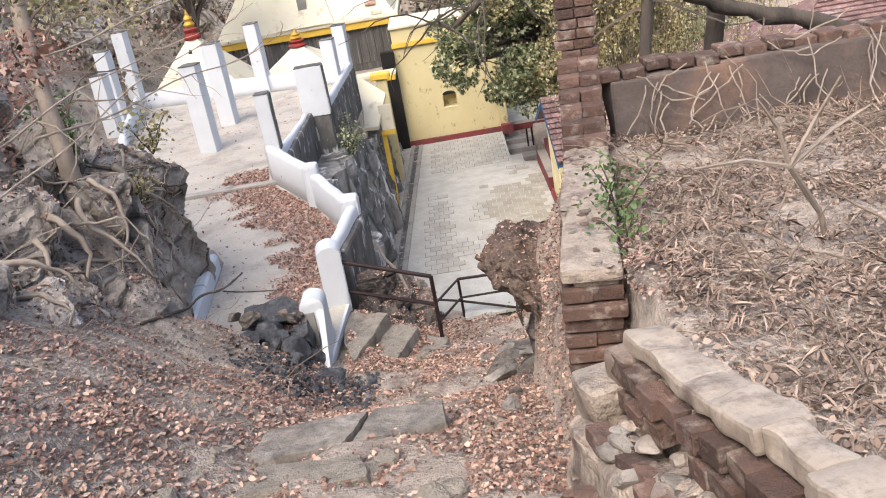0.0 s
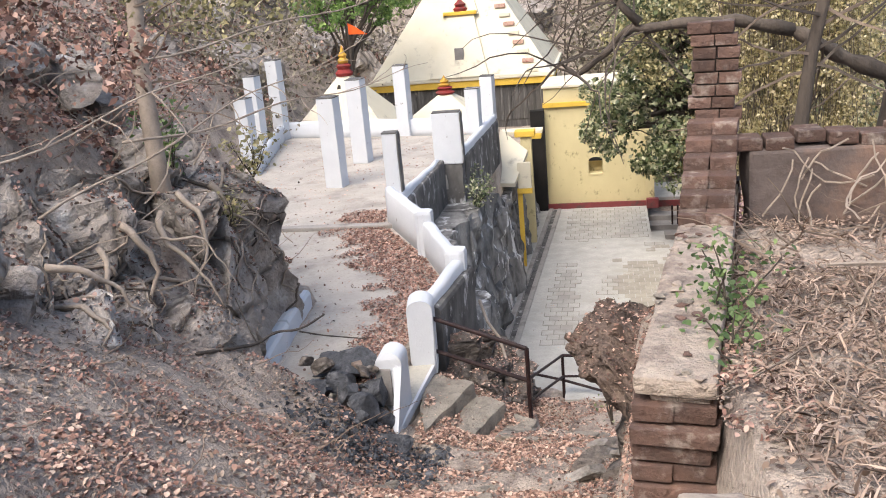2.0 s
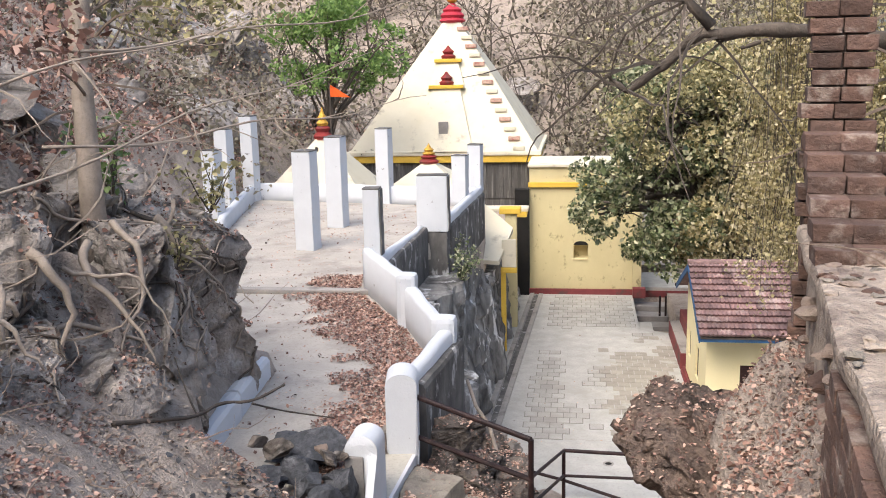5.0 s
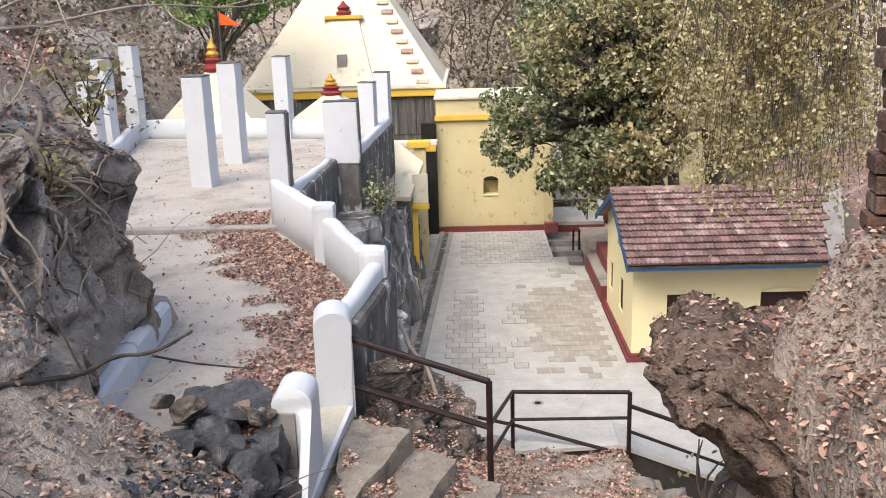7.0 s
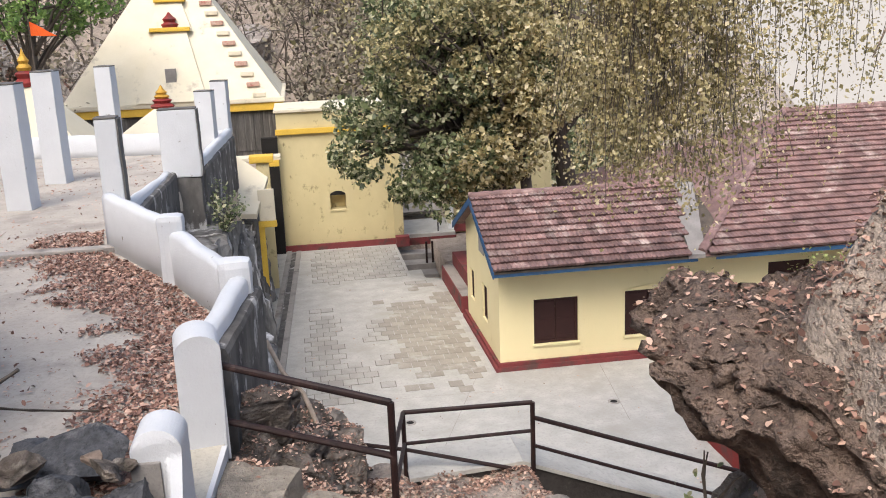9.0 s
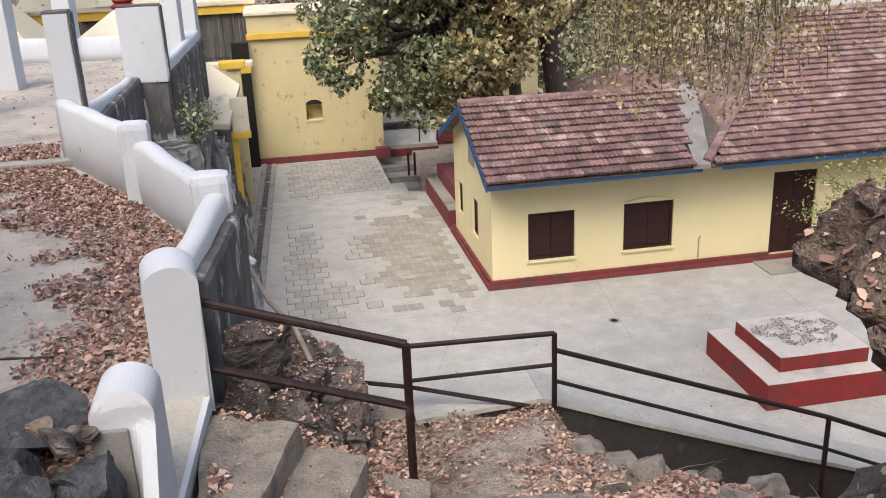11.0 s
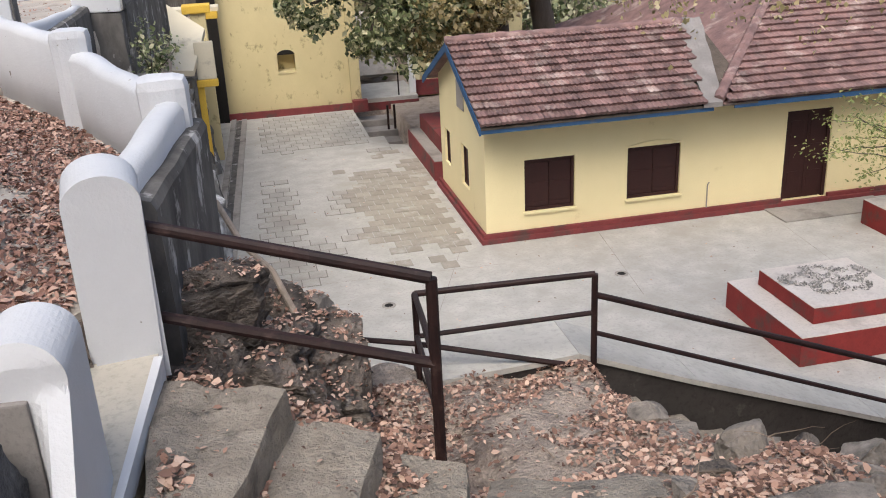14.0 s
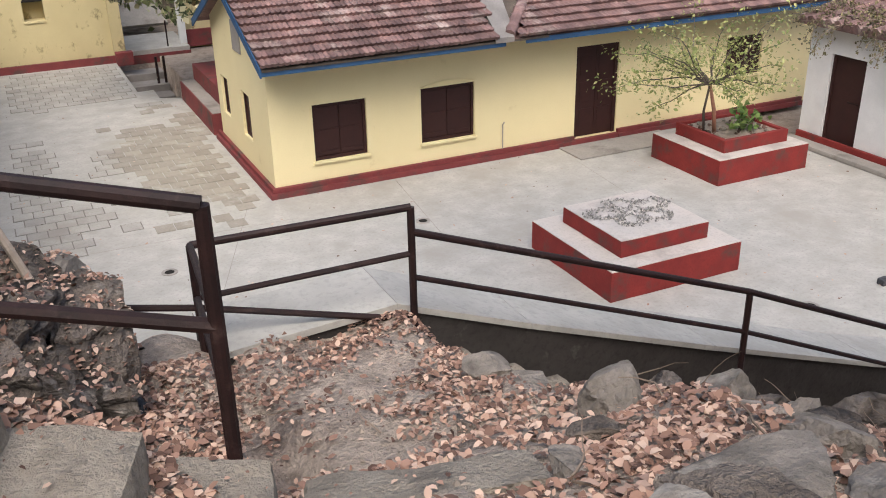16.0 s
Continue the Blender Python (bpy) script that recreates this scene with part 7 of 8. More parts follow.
def old_tree():
    t = thing("old_tree", 0.75, -14.2, 5.5, "bare old tree with a dark crooked limb", "tree")
    part("trunk", tube([(0.2, -14.4, 5.2), (0.35, -14.4, 7.5), (0.55, -14.5, 9.0), (0.9, -14.6, 10.6), (1.3, -14.8, 12.5)], [0.16, 0.13, 0.11, 0.1, 0.06], 9), M_BARK, t, "", True)
    bent = gnarled([(2.6, -14.6, 8.0), (1.4, -14.8, 8.5), (0.35, -15.0, 8.85), (-0.2, -15.1, 9.15), (-0.7, -15.2, 9.45)], 0.12)
    part("trunk", tube(bent, [0.125 - 0.065 * i / (len(bent) - 1) + 0.018 * math.sin(i * 2.1) for i in range(len(bent))], 9), M_BARK, t, "", True)
    part("trunk", tube([(-0.9, -16.1, 7.6), (-0.76, -16.0, 8.6), (-0.68, -16.0, 9.3), (-0.5, -16.0, 10.2), (-0.45, -15.9, 12.0)], [0.085, 0.07, 0.06, 0.055, 0.04], 9), M_BARK, t, "", True)
    for k in range(26):
        a = 9.0 + 0.07 * k
        pts = wander((-0.7 + 0.2 * (a - 9.0), -16.0, a), (math.sin(k * 2.6), 0.3 * math.cos(k), 0.35 * math.sin(k * 1.7)), 1.5, 8, 0.25, 1500 + k)
        part("twig", tube(pts, [0.02 * (1 - 0.1 * i) for i in range(9)], 4), M_BARK if k % 2 else M_TWIG, t)
    limb = [(-0.7, -15.2, 9.45), (-1.3, -15.3, 9.56), (-1.9, -15.35, 9.6), (-2.25, -15.3, 9.64), (-2.6, -15.25, 9.35), (-2.85, -15.2, 9.15), (-3.0, -15.2, 9.28)]
    bent = gnarled(limb, 0.09)
    part("limb", tube(bent, [0.068 - 0.05 * i / (len(bent) - 1) + 0.008 * math.sin(i * 1.7) for i in range(len(bent))], 8), M_BARK, t, "", True)
    up = [(-2.2, -15.32, 9.64), (-2.4, -15.3, 9.85), (-2.3, -15.3, 10.05), (-2.0, -15.3, 10.1), (-1.8, -15.35, 9.95)]
    part("limb", tube(up, [0.05, 0.045, 0.04, 0.04, 0.03], 7), M_BARK, t, "", True)
    for k in range(22):
        s = limb[2 + k % 5] if k % 2 else up[1 + k % 4]
        pts = wander(s, (math.sin(k * 2.4) - 0.7, math.cos(k * 1.3) * 0.5, 0.4 * math.sin(k * 1.1)), 1.6, 8, 0.2, 1200 + k, 0.05)
        part("twig", tube(pts, [0.016 * (1 - 0.1 * i) for i in range(9)], 4), M_BARK, t)
    for k in range(14):
        pts = wander((0.9 + 0.1 * k % 0.5, -14.6, 9.2 + k * 0.18), (math.sin(k * 2.1), -0.4, 0.5 * math.cos(k)), 2.4, 9, 0.2, 1300 + k)
        part("twig", tube(pts, [0.02 * (1 - 0.09 * i) for i in range(10)], 4), M_TWIG, t)


old_tree()


def cliff_tree():
    t = thing("cliff_tree", -8.3, -14.3, 7.8, "pale trunked tree growing from cliff top", "tree")
    part("trunk", tube([(-8.25, -14.2, 7.3), (-8.3, -14.1, 8.4), (-8.4, -13.9, 9.6), (-8.35, -13.7, 11.0), (-8.5, -13.5, 13.5)], [0.15, 0.12, 0.11, 0.1, 0.07], 9), M_BARK_PALE, t, "", True)
    for k in range(20):
        pts = wander((-8.35, -13.9, 8.6 + 0.16 * k), (0.9 * math.sin(k * 2.0) + 0.4, 0.8 * math.cos(k * 1.4), 0.2), 1.8, 8, 0.22, 1400 + k, 0.03)
        part("twig", tube(pts, [0.02 * (1 - 0.1 * i) for i in range(9)], 4), M_TWIG, t)
    leaf_cloud("leaves", crown_points(ball_cluster(-7.8, -12.8, 10.4, 1.2, 1.6, 0.7, 12, 0.5, 9), 1700, 61), (0.06, 0.15), M_LEAF_OLIVE, "", "", 0, 0.6, 61, parent=t, droop=0.4)
    leaf_cloud("dead_leaves", crown_points(ball_cluster(-8.7, -15.2, 10.1, 1.1, 1.8, 0.7, 10, 0.5, 10), 1300, 62), (0.06, 0.16), M_LITTER_RED, "", "", 0, 0.6, 62, parent=t, droop=0.4)


cliff_tree()
for k, (a, b, c) in enumerate((((-8.4, -19.2, 8.9), (-6.9, -17.5, 9.25), (-5.7, -16.0, 9.85)), ((-8.3, -16.8, 8.2), (-7.2, -14.2, 9.0), (-5.7, -12.0, 9.5)), ((-8.0, -15.4, 8.7), (-6.6, -12.9, 8.75), (-5.2, -11.1, 8.95)),
                               ((-8.2, -15.0, 9.6), (-6.4, -12.2, 9.75), (-4.7, -10.5, 10.4)))):
    br = thing("bare_branch", *a, "long thin bare branch reaching over the bank", "branch", "bare branches")
    A, B, C = Vector(a), Vector(b), Vector(c)
    pts = [A * (1 - u) ** 2 + B * 2 * u * (1 - u) + C * u * u + Vector((0, 0, 0.05 * math.sin(u * 13 + k))) for u in (i / 16 for i in range(17))]
    part("stem", tube(pts, [0.017 * (1 - 0.05 * i) for i in range(17)], 6), M_BARK_PALE, br, "", True)
    for q in range(6):
        tw = wander(pts[4 + 2 * q], (0.5, 0.5 * math.sin(q * 2), 0.4 * math.cos(q + k)), 0.7, 6, 0.2, 1500 + 10 * k + q)
        part("twig", tube(tw, [0.009 * (1 - 0.12 * i) for i in range(7)], 4), M_BARK_PALE, br)
for k, (x, y, h) in enumerate(((-6.6, -22.6, 2.6), (-6.1, -21.6, 1.6), (-7.2, -20.4, 2.4), (-6.9, -23.8, 2.0))):
    sp = thing("sapling", x, y, hz(x, y), "thin dry sapling on the leafy bank", "sapling", "saplings")
    pts = wander((x, y, hz(x, y) - 0.05), (0.05, 0.02, 1), h, 9, 0.07, 1600 + k)
    part("stem", tube(pts, [0.018 * (1 - 0.08 * i) for i in range(10)], 5), M_BARK, sp)
    for q in range(6):
        tw = wander(pts[3 + q], (math.sin(q * 2.2), math.cos(q * 2.2), 0.5), 0.6, 5, 0.2, 1650 + 10 * k + q)
        part("twig", tube(tw, [0.007 * (1 - 0.13 * i) for i in range(6)], 4), M_BARK, sp)
forked = thing("forked_branch", -1.1, -21.2, 8.2, "bare forked pale branch standing in dry scrub", "branch")
part("stem", tube([(-0.75, -21.0, 8.1), (-0.9, -21.2, 8.6), (-1.15, -21.4, 9.0)], [0.022, 0.02, 0.018], 6), M_BARK_PALE, forked)
for e in ((-1.75, -21.6, 9.15), (-1.35, -21.5, 9.45), (-0.9, -21.5, 9.5), (-0.65, -21.3, 9.25)):
    part("twig", tube([(-1.15, -21.4, 9.0), tuple((a + b) / 2 + 0.03 for a, b in zip((-1.15, -21.4, 9.0), e)), e], [0.016, 0.013, 0.006], 5), M_BARK_PALE, forked)


def bush(x, y, z, h, n, spread, size, leaf, label, seed, stems=5, name="bush"):
    b = thing(name, x, y, z, label, "plant")
    pts = []
    for k in range(stems):
        line = wander((x, y, z - 0.03), (spread * math.sin(k * 2.1), spread * math.cos(k * 2.1), 1), h, 7, 0.14, seed * 31 + k)
        part("stem", tube(line, [0.012 * (1 - 0.1 * i) for i in range(8)], 5), M_BARK, b)
        g = random.Random(seed + k)
        for q in line[1:]:
            for _ in range(n // (stems * 7)):
                pts.append((q[0] + g.gauss(0, 0.09), q[1] + g.gauss(0, 0.09), q[2] + g.gauss(0, 0.07)))
    leaf_cloud("leaves", np.array(pts), size, leaf, "", "", 0.3, 0.65, seed, parent=b)
    return b


bush(-1.93, -19.9, 8.12, 0.62, 330, 0.07, (0.03, 0.07), M_LEAF_CREEPER, "leafy green creeper beside ruined wall", 71)
bush(-1.97, -20.5, 8.12, 0.42, 220, 0.1, (0.03, 0.07), M_LEAF_CREEPER, "leafy green creeper beside ruined wall", 72)
bush(-6.35, -0.6, 4.3, 0.9, 420, 0.5, (0.05, 0.12), M_LEAF_DARK, "green bush growing from terrace wall", 73, 7)
bush(-5.9, -2.2, 4.4, 0.7, 300, 0.6, (0.05, 0.12), M_LEAF_DARK, "green bush growing from terrace wall", 74, 7)
bush(-7.55, -12.8, 7.75, 0.7, 260, 0.5, (0.05, 0.12), M_LEAF_OLIVE, "leafy olive shoots growing from cliff edge", 77, 6)
bush(-8.5, -13.3, 8.0, 0.9, 200, 0.35, (0.05, 0.13), M_LEAF_CREEPER, "fresh green shoots growing on the cliff", 78, 5)
bush(-7.7, -13.5, 7.2, 0.45, 180, 0.5, (0.04, 0.1), M_LEAF_OLIVE, "small pale green shrub among roots", 79, 5)
bush(-2.6, -16.9, 6.0, 0.4, 40, 0.3, (0.025, 0.05), M_LEAF_DARK, "small weed hanging below the rock overhang", 75, 3)


# ---- planter contents ----
def planter_tree():
    t = thing("planter_tree", 8.45, -2.6, 0.73, "small thin-leaved tree tied with cloth in planter", "tree")
    part("trunk", tube([(8.4, -2.6, 0.6), (8.3, -2.62, 1.2), (8.15, -2.6, 1.75)], [0.045, 0.04, 0.032], 8), mat("tied_trunk", (0.42, 0.20, 0.13), (0.30, 0.17, 0.12), 6, 0.8, 0.2, 30), t, "", True)
    part("trunk", tube([(8.2, -2.5, 0.6), (8.1, -2.55, 1.2), (8.15, -2.6, 1.75)], [0.03, 0.028, 0.025], 6), M_BARK, t, "", True)
    pts = []
    r = random.Random(8)
    for k in range(22):
        line = wander((8.15, -2.6, 1.75), (1.3 * math.sin(k * 2.4), 1.0 * math.cos(k * 2.4), 0.35 + 0.2 * math.sin(k)), 1.2 + 1.1 * r.random(), 9, 0.2, 1700 + k)
        part("limb", tube(line, [0.02 * (1 - 0.09 * i) for i in range(10)], 5), M_BARK, t)
        for q in line[3:]:
            for _ in range(20):
                pts.append((q[0] + r.gauss(0, 0.17), q[1] + r.gauss(0, 0.14), q[2] + r.gauss(0, 0.1)))
    leaf_cloud("leaves", np.array(pts), (0.05, 0.12), leaf_mat("thin_leaves", (0.16, 0.21, 0.06), (0.33, 0.36, 0.12), (0.52, 0.50, 0.22)), "", "", 0.2, 0.5, 81, parent=t)


planter_tree()
bush(8.9, -2.75, 0.74, 0.55, 90, 0.5, (0.12, 0.22), M_LEAF_BRIGHT, "broad-leaved green plant in red planter", 76, 4)
r8 = random.Random(5)
for k in range(30):
    x, y = r8.uniform(8.2, 9.5), r8.uniform(-3.1, -2.0)
    s = r8.uniform(0.05, 0.11)
    place_rock("planter_stone", 900 + k, x, y, 0.75, s, s * 0.8, s * 0.6, M_BRICK if k % 3 else M_STEP, "small broken stone in the planter", "planter stones", k, 0.2, 2, 10, 0.06)

# ---- courtyard details ----
g = np.random.default_rng(12)
rr = np.sqrt(g.random(2600)) * 0.66
aa = g.random(2600) * 6.283
gaps = np.sin(5 * aa) * np.cos(9 * rr) + 0.6 * g.random(2600) > 0.1
rr, aa = rr[gaps], aa[gaps]
gx, gy = 4.35 + rr * np.cos(aa) * 1.15 * (1 + 0.15 * np.sin(3 * aa)), -5.35 + rr * np.sin(aa) * 0.9
leaf_cloud("gravel_patch", np.stack([gx, gy, np.full(len(gx), 0.782) + 0.01 * g.random(len(gx))], 1), (0.012, 0.045), M_GRAVEL, "loose grey gravel patch on platform top", "gravel", 0.5, 0.9, 13)
for x, y in ((1.99, -2.41), (-2.49, -2.41), (-3.2, -5.4), (5.6, -8.0)):
    d = thing("drain_hole", x, y, 0, "small dark drain hole in the concrete floor", "drain", "drain holes")
    part("rim", lathe(((0.13, 0.0), (0.13, 0.012), (0.085, 0.014), (0.08, 0.004)), x, y, 14), M_CEMENT, d)
    # No real opening: a black disc paints the shade inside the drain.
    part("hole", lathe(((0.078, 0.003), (0.078, 0.009)), x, y, 12), M_OPENING_SHADE, d)
ch = thing("drain_channel", -5.1, 6, 0, "stone edged drain channel along courtyard side", "drain", kind="structure")
for off, mt, h in ((-0.17, M_CEMENT, 0.07), (0.0, M_STAINED, 0.006), (0.17, M_CEMENT, 0.05)):
    part("channel_bed" if off == 0 else "channel_edge", solid_from_quads([(-5.55 + off - 0.08, -3.0, h), (-5.55 + off + 0.08, -3.0, h), (-4.86 + off + 0.08, 13.5, h), (-4.86 + off - 0.08, 13.5, h)], (0, 0, -0.1)), mt, ch)
wedge = thing("stone_wedge", 7.1, -8.0, 0, "small dark stone wedge on floor", "stone")
part("block", rough_box(7.02, 7.2, -8.05, -7.92, 0, 0.1, 0.02, 2, 0.02), M_ROCK_BLACK, wedge)
flag = thing("temple_flag", -11.95, 9.2, 7.2, "orange triangular flag on a thin pole", "flag")
part("pole", tube([(-11.95, 9.2, 6.2), (-11.95, 9.2, 8.7)], 0.025, 6), M_BARK, flag)
bm = bmesh.new()
cols = []
for i in range(9):
    u = i / 8
    cols.append([bm.verts.new((-11.93 + 0.75 * u, 9.2 + 0.06 * math.sin(u * 6), 8.65 - 0.25 * u + s * 0.42 * (1 - u) - 0.2 * u)) for s in (0, -1)])
for a, b in zip(cols, cols[1:]):
    bm.faces.new((a[0], b[0], b[1], a[1]))
cloth = part("cloth", bm, M_ORANGE, flag)
sol = cloth.modifiers.new("thick", "SOLIDIFY")
sol.thickness = 0.01

# porch beside the temple
po = thing("temple_porch", -5.8, 8, 0, "small cream porch roof with yellow edge and post", "porch")
part("roof_slab", solid_from_quads([(-6.4, 5.2, 3.25), (-5.68, 5.2, 3.2), (-5.36, 7.2, 3.9), (-6.4, 8.2, 4.55)], (0, 0.05, -0.14)), M_CREAM, po)
part("upper_post", box(-5.75, -5.35, 8.8, 9.15, 0, 4.1, 0.02), M_YELLOW_OLD, po)
part("capital", rough_box(-5.95, -5.2, 8.7, 9.25, 4.1, 4.32, 0.03, 3, 0.01), M_BAND, po)
part("front_slab", box(-5.64, -5.18, 5.9, 6.02, 2.84, 3.75, 0.02), M_CREAM, po)
part("yellow_edge", box(-5.68, -5.16, 5.86, 6.06, 2.66, 2.836, 0.02), M_BAND, po)
part("post", box(-5.68, -5.52, 5.95, 6.12, 0, 2.656, 0.015), M_BAND, po)
part("post", box(-5.68, -5.52, 9.2, 9.36, 0, 3.0, 0.015), M_BAND, po)
part("upper_slab", box(-6.6, -5.0, 9.9, 10.6, 4.0, 4.12, 0.02), M_CREAM, po)
part("yellow_edge", box(-5.7, -5.05, 9.85, 10.55, 3.8, 3.996, 0.02), M_BAND, po)
# Black box painting the shade of the opening beside the temple.
part("inner_wall", box(-5.72, -5.16, 13.4, 13.79, 0, 4.3), M_OPENING_SHADE, po)

# sunken steps beside the temple
st = thing("sunken_steps", -0.4, 11, -1.6, "grey stone steps going down beside the temple", "steps", kind="structure")
for k in range(5):
    part("tread", rough_box(-1.03, 0.28, 10.2 + 0.75 * k, 10.93 + 0.75 * k, -1.6, -1.15 + 0.2 * k, 0.015, 4, 0.01), M_GREYSTONE, st)
part("side_step", rough_box(-1.04, -0.55, 8.95, 10.15, -1.6, -0.12, 0.015, 4, 0.01), M_CONC, st)
pl = thing("stone_platform", 0, 16, 0, "pale stone platform with iron rail beyond steps", "platform", kind="structure")
part("platform_top", rough_box(-0.95, 1.4, 14.5, 17.2, -0.1, 0.12, 0.02, 5, 0.01), M_CONC, pl)
part("platform_base", box(-0.96, 1.42, 14.44, 14.495, -1.6, -0.02, 0.01), M_MAROON, pl)
part("rail_post", tube([(0.75, 14.7, 0.1), (0.75, 14.7, 0.95)], 0.025, 6), M_IRON, pl)
part("rail_post", tube([(-0.1, 12.0, -0.4), (-0.1, 12.0, 0.4)], 0.04, 6), M_IRON, pl)
part("rail_post", tube([(0.12, 12.0, -0.4), (0.12, 12.0, 0.4)], 0.04, 6), M_IRON, pl)
part("sheet_roof", solid_from_quads([(-1.0, 17.4, 0.4), (1.3, 17.4, 0.4), (0.6, 20.5, 2.4), (-1.0, 20.5, 2.4)], (0, 0.1, -0.1)), M_CEMENT, pl)
rb = thing("red_plinth", 0.8, 6.3, 0, "dark red two-step masonry plinth behind house", "plinth")
part("lower", rough_box(-0.12, 1.8, 4.6, 8.2, 0, 0.5, 0.015, 6, 0.01), M_MAROON, rb)
part("ledge", rough_box(-0.1, 1.78, 4.62, 8.18, 0.504, 0.52, 0.005, 5, 0.004), M_CEMENT, rb)
part("upper", rough_box(0.22, 1.8, 4.9, 8.1, 0.524, 0.95, 0.015, 6, 0.01), M_MAROON, rb)
an = thing("yellow_annex", 2.5, 17, 0, "yellow annex wall with white pillar behind steps", "building")
part("wall", box(1.45, 5.5, 15.2, 15.5, -0.1, 4.2), M_YELLOW_OLD, an)
part("pillar", box(1.2, 1.42, 14.9, 15.12, 0.1, 4.0, 0.01), M_WHITE_PLASTER, an)
part("skirting", box(1.43, 5.5, 15.08, 15.195, -0.05, 0.5, 0.01), M_MAROON, an)

# dark gravelly ash under the rock pile, seams of the floor
bm = bmesh.new()
for (x0, y0, x1, y1) in ((-0.6, -0.15, -2.3, -4.6), (2.4, -0.2, 2.0, -3.4), (6.2, -1.0, 5.9, -4.0), (-4.6, -1.0, 0.0, -1.2)):
    d = Vector((x1 - x0, y1 - y0, 0)).normalized()
    s = Vector((-d.y, d.x, 0)) * 0.006
    a, b = Vector((x0, y0, 0.003)), Vector((x1, y1, 0.003))
    bm.faces.new([bm.verts.new(p) for p in (a - s, b - s, b + s, a + s)])
tagged(mesh_object("floor_cracks", bm, M_CEMENT), "thin dark cracks in the courtyard floor", "cracks", kind="structure")

# ---- roof tiles ----
def tile_shape():
    """One interlocking clay tile: a waved sheet with a thick front lip. Along +y up the slope."""
    bm = bmesh.new()
    n, w, l = 8, 0.215, 0.30
    prof = [(-w / 2 + w * k / n, 0.024 * (0.5 + 0.5 * math.cos(4 * math.pi * k / n)) ** 1.5) for k in range(n + 1)]
    f = [bm.verts.new((x, 0, z + 0.07)) for x, z in prof]
    b = [bm.verts.new((x, l, z + 0.0)) for x, z in prof]
    u = [bm.verts.new((x, 0.012, z + 0.0)) for x, z in prof]
    for k in range(n):
        bm.faces.new((f[k], f[k + 1], b[k + 1], b[k]))
        bm.faces.new((u[k], u[k + 1], f[k + 1], f[k]))
    return bm


TILE = bpy.data.meshes.new("roof_tile")
bm = tile_shape()
bm.normal_update()
bm.to_mesh(TILE)
bm.free()
TILE.materials.append(M_TILE)
SLOPE = math.atan(PITCH)
rt = random.Random(3)
spots = []
rows = 24
for i in range(rows):
    s = 0.255 * i
    y, z = EAVE_Y - 0.05 + s * math.cos(SLOPE), EAVE_Z + s * math.sin(SLOPE)
    for j in range(72):
        x = -0.2 + 0.212 * j
        wing_end = 4.35 + (0.72 * (y + 0.88) / 2.74)
        hip_x = 4.75 + (y + 0.8) * (4.94 / 5.6)
        if y < RIDGE_Y - 0.1 and x < wing_end:
            spots.append((True, x, y, z))
        elif x > hip_x + 0.05 and x < 14.3 and y < 4.7:
            spots.append((False, x, y, z))
stuff = bmesh.new()
for wing, x, y, z in spots:
    m = Matrix.Translation((x + rt.uniform(-0.006, 0.006), y + rt.uniform(-0.012, 0.012), z + 0.012 + rt.uniform(0, 0.008))) @ Matrix.Rotation(SLOPE + rt.uniform(-0.02, 0.02), 4, "X") @ Matrix.Rotation(rt.uniform(-0.025, 0.025), 4, "Z")
    if wing:
        ob = new("roof_tile", TILE)
        ob.matrix_basis = m
        adopt(ob, HOUSE)
    else:
        t_ = tile_shape()
        t_.transform(m)
        tmp = bpy.data.meshes.new("tmp")
        t_.to_mesh(tmp)
        t_.free()
        stuff.from_mesh(tmp)
        bpy.data.meshes.remove(tmp)
ob = part("roof_tiles", stuff, M_TILE_STUFF, HOUSE)
tagged(ob, "rows of weathered clay tiles on main roof", kind="stuff")

# ---- bricks of the ruin ----
BRICK = bpy.data.meshes.new("brick")
bm = rough_box(-0.5, 0.5, -0.5, 0.5, -0.5, 0.5, 0.06, 1, 0.05)
bm.to_mesh(BRICK)
bm.free()
BRICK.materials.append(M_BRICK)
rb_ = random.Random(9)


def lay(parent, m, x, y, z, sx, sy, sz):
    ob = new("brick", BRICK)
    ob.matrix_basis = m @ Matrix.Translation((x, y, z)) @ Matrix.Rotation(rb_.uniform(-0.05, 0.05), 4, "Z") @ Matrix.Diagonal((sx, sy, sz, 1))
    adopt(ob, parent)


for c in range(8):
    z = 7.45 + 0.105 * c
    o = 0.0 if c % 2 else 0.06
    if c % 3 == 1:
        lay(RUIN, RUIN_M, -0.115 + rb_.uniform(-0.02, 0.02), 0.06 + rb_.uniform(-0.03, 0.03), z, 0.2, 0.16, 0.088)
        lay(RUIN, RUIN_M, 0.105 + rb_.uniform(-0.02, 0.02), 0.06 + rb_.uniform(-0.03, 0.03), z, 0.21, 0.16, 0.09)
    else:
        lay(RUIN, RUIN_M, rb_.uniform(-0.025, 0.025), 0.05 + rb_.uniform(-0.035, 0.03), z, 0.42 + rb_.uniform(-0.04, 0.02), 0.17, 0.085)
    for k in range(5):
        lay(RUIN, RUIN_M, 0.175, 0.28 + 0.25 * k + o, z, 0.1, 0.24, 0.092)
        lay(RUIN, RUIN_M, -0.175, 0.28 + 0.25 * k + o, z, 0.1, 0.24, 0.092)
for c in range(23):
    z = 7.42 + 0.103 * c
    d = rb_.uniform(-0.035, 0.035)
    lay(RUIN, RUIN_M, -0.09 + d, 4.02, z, 0.19, 0.2, 0.09)
    lay(RUIN, RUIN_M, 0.1 + d, 4.02, z, 0.18, 0.2, 0.09)
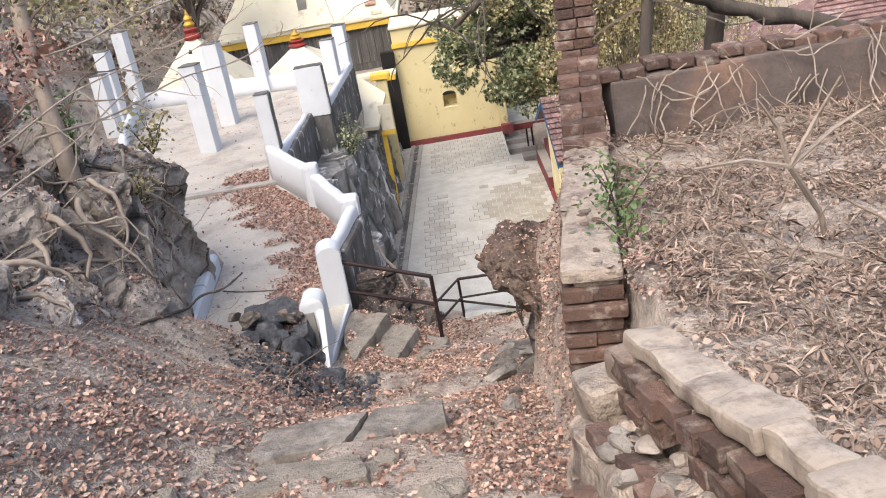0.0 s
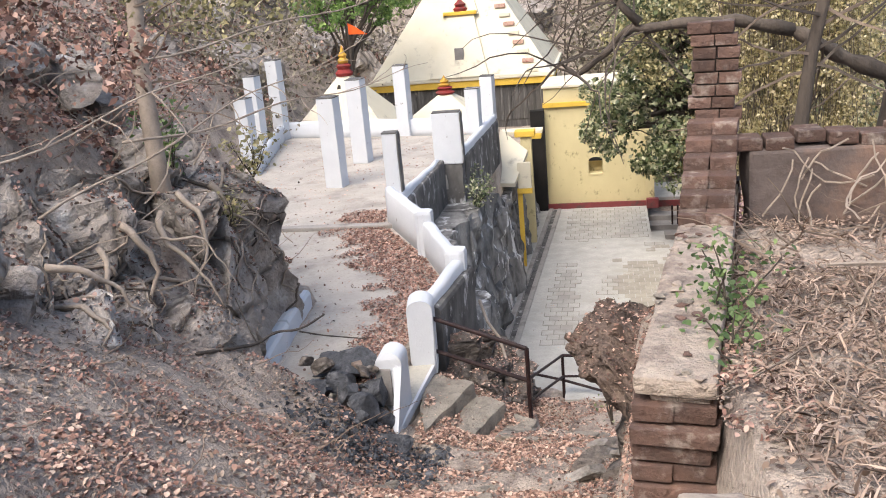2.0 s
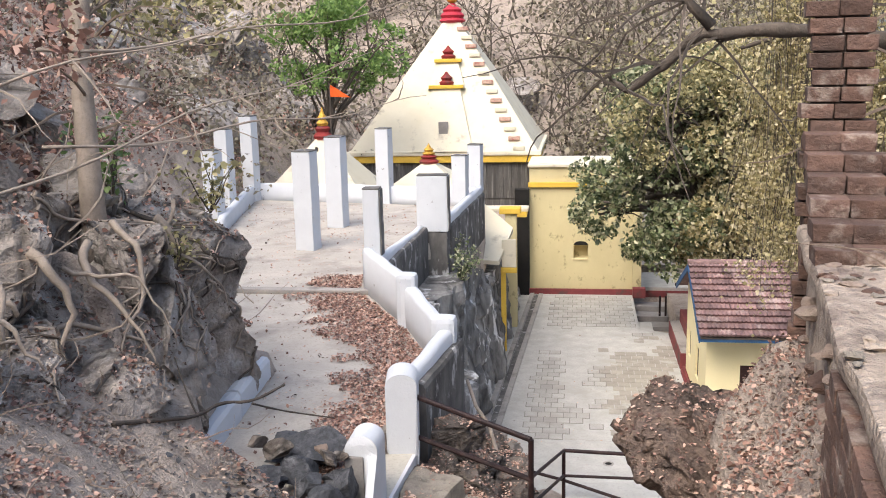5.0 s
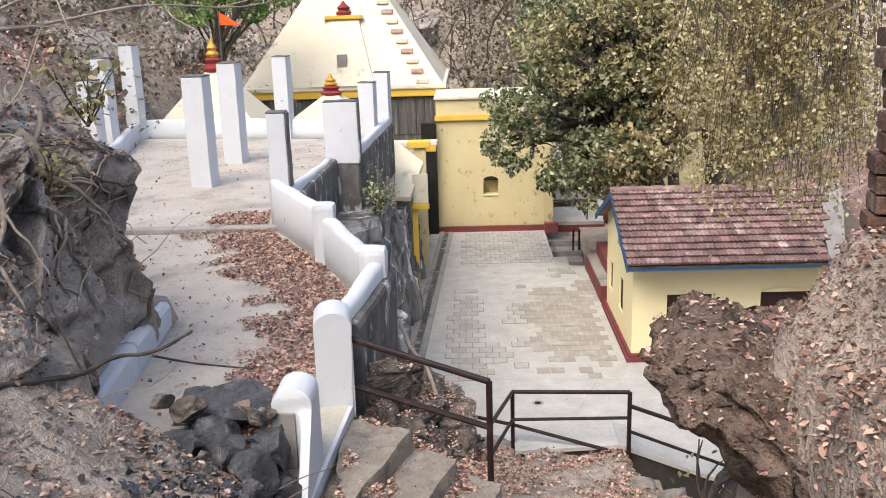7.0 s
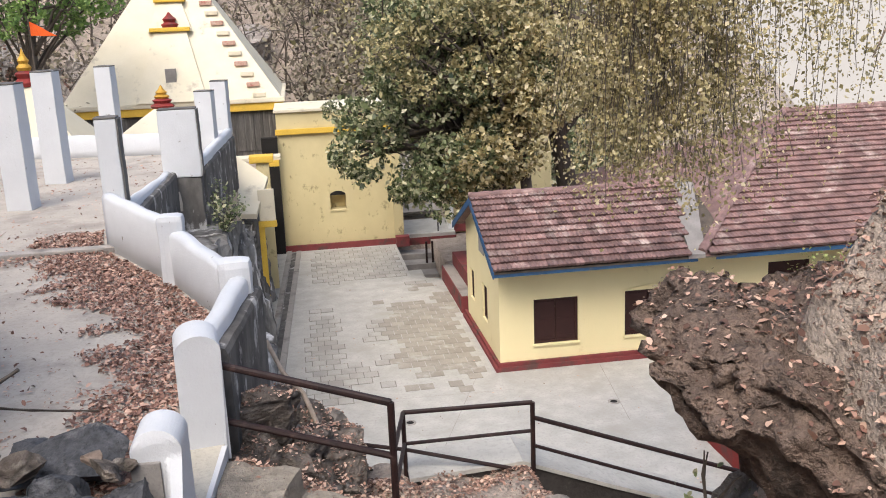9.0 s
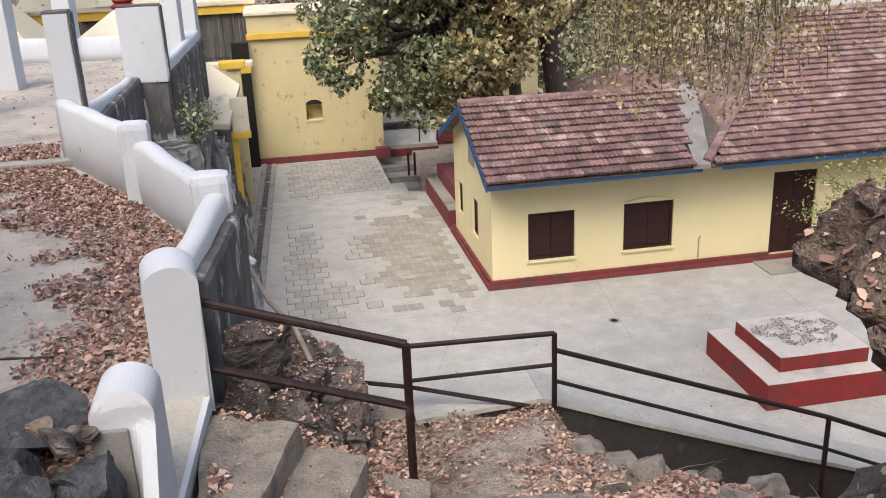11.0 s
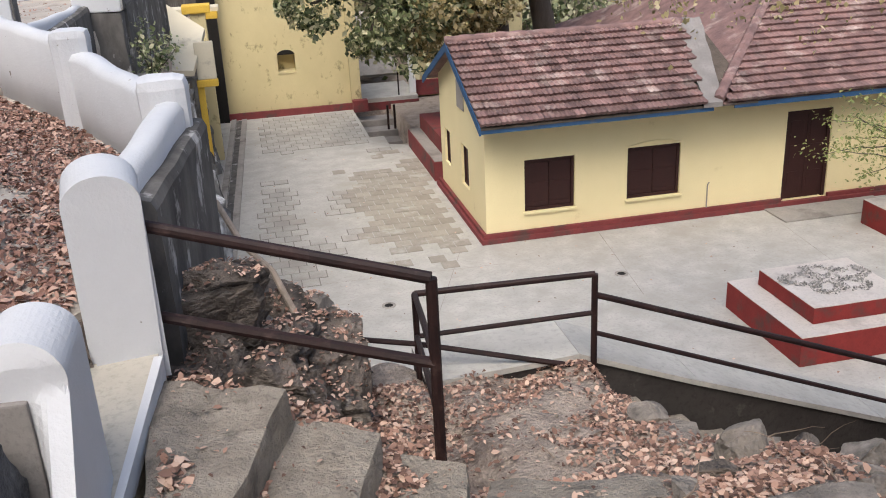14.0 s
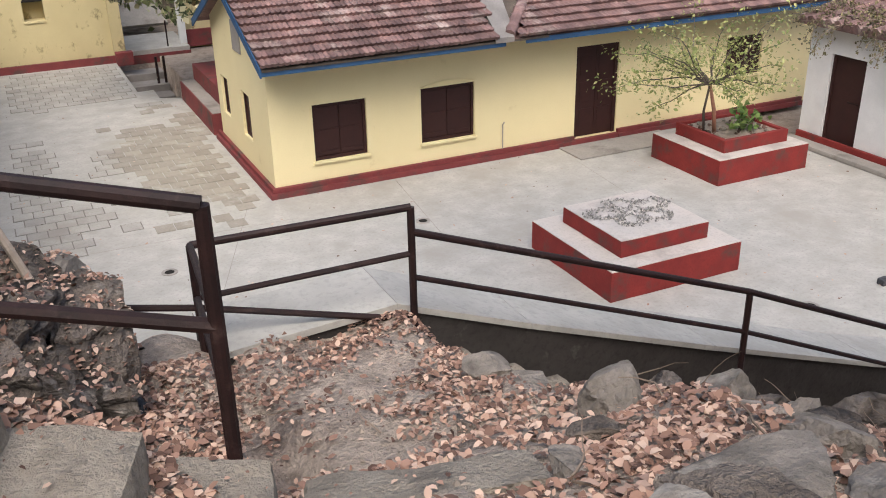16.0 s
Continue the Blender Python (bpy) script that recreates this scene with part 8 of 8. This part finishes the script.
for c in range(6):
    for q in (-0.1, 0.1):
        lay(RUIN, RUIN_M, q, 2.75 + 0.2 * c, 8.40 + 0.1 * c, 0.2, 0.26, 0.1)


def lay_loose(x, y, z, sx, sy, sz, tilt):
    lay(LOW_WALL, LOW_M @ Matrix.Translation((x, y, z)) @ Matrix.Rotation(rb_.uniform(-tilt, tilt), 4, "Y") @ Matrix.Rotation(rb_.uniform(-tilt, tilt), 4, "X"), 0, 0, 0, sx, sy, sz)


for k in range(12):
    for c in range(2):
        if rb_.random() < 0.88:
            lay_loose(-0.10 + rb_.uniform(-0.04, 0.015), -0.12 - 0.19 * k + 0.09 * c + rb_.uniform(-0.03, 0.03), 8.555 + 0.115 * c + rb_.uniform(-0.012, 0.012), 0.12, rb_.uniform(0.13, 0.19), rb_.uniform(0.075, 0.1), 0.1)
for k in range(16):
    lay_loose(rb_.uniform(-0.34, -0.2), -0.25 - 0.135 * k, 8.44 + rb_.uniform(-0.02, 0.03), 0.11, rb_.uniform(0.1, 0.18), 0.075, 0.25)

# ---- pavers ----
PAVER = bpy.data.meshes.new("paver")
bm = box(-0.5, 0.5, -0.5, 0.5, -1, 0)
bmesh.ops.bevel(bm, geom=[e for e in bm.edges if e.verts[0].co.z > -0.5 and e.verts[1].co.z > -0.5], offset=0.03, segments=1, affect="EDGES")
bm.to_mesh(PAVER)
bm.free()
PAVER.materials.append(M_PAVER)
PAVER_BROWN = PAVER.copy()
PAVER_BROWN.materials.clear()
PAVER_BROWN.materials.append(mat("brown_paver", (0.365, 0.335, 0.285), (0.285, 0.255, 0.215), 1.6, 0.85, 0.4, 30, c3=(0.43, 0.41, 0.37), s3=1.3, lo3=0.55, hi3=0.66, objrand=0.12))
rp = random.Random(2)
bed = bmesh.new()
for i in range(40):
    for j in range(13):
        x, y = -4.45 + 0.345 * j + (0.17 if i % 2 else 0), -0.9 + 0.362 * i
        if x > -0.35 and y < 4.6 or x > -1.25 and y > 8.4 or x < -5.2 + 0.042 * (y + 3) + 0.45:
            continue
        patch = max(math.exp(-((x + 1.0) / 1.5) ** 2 - ((y - 2.8) / 3.4) ** 2), 0.9 * math.exp(-((x + 4.3) / 0.7) ** 2 - ((y - 1.5) / 4.0) ** 2), 0.85 * (y > 9.0))
        if patch + 0.25 * float(wave(np.array(x), np.array(y), 1.0, 0.6)) + 0.35 * rp.random() < 0.45:
            continue
        brown = x + 0.25 * rp.random() > -2.3 and y < 8
        if not brown:
            add_box(bed, x - 0.184, x + 0.184, y - 0.19, y + 0.19, -0.01, 0.003 + 0.0004 * ((i + j) % 3))
        ob = new("paver", PAVER_BROWN if brown else PAVER)
        ob.matrix_basis = pose(x, y, 0.010 + rp.uniform(-0.003, 0.004), rp.uniform(-0.3, 0.3), rp.uniform(-0.3, 0.3), rp.uniform(-1, 1)) @ Matrix.Diagonal((0.325, 0.338, 0.05, 1))
        adopt(ob, COURT)
part("paver_bed", bed, M_JOINT, COURT, "dark sandy joints between the pavers")
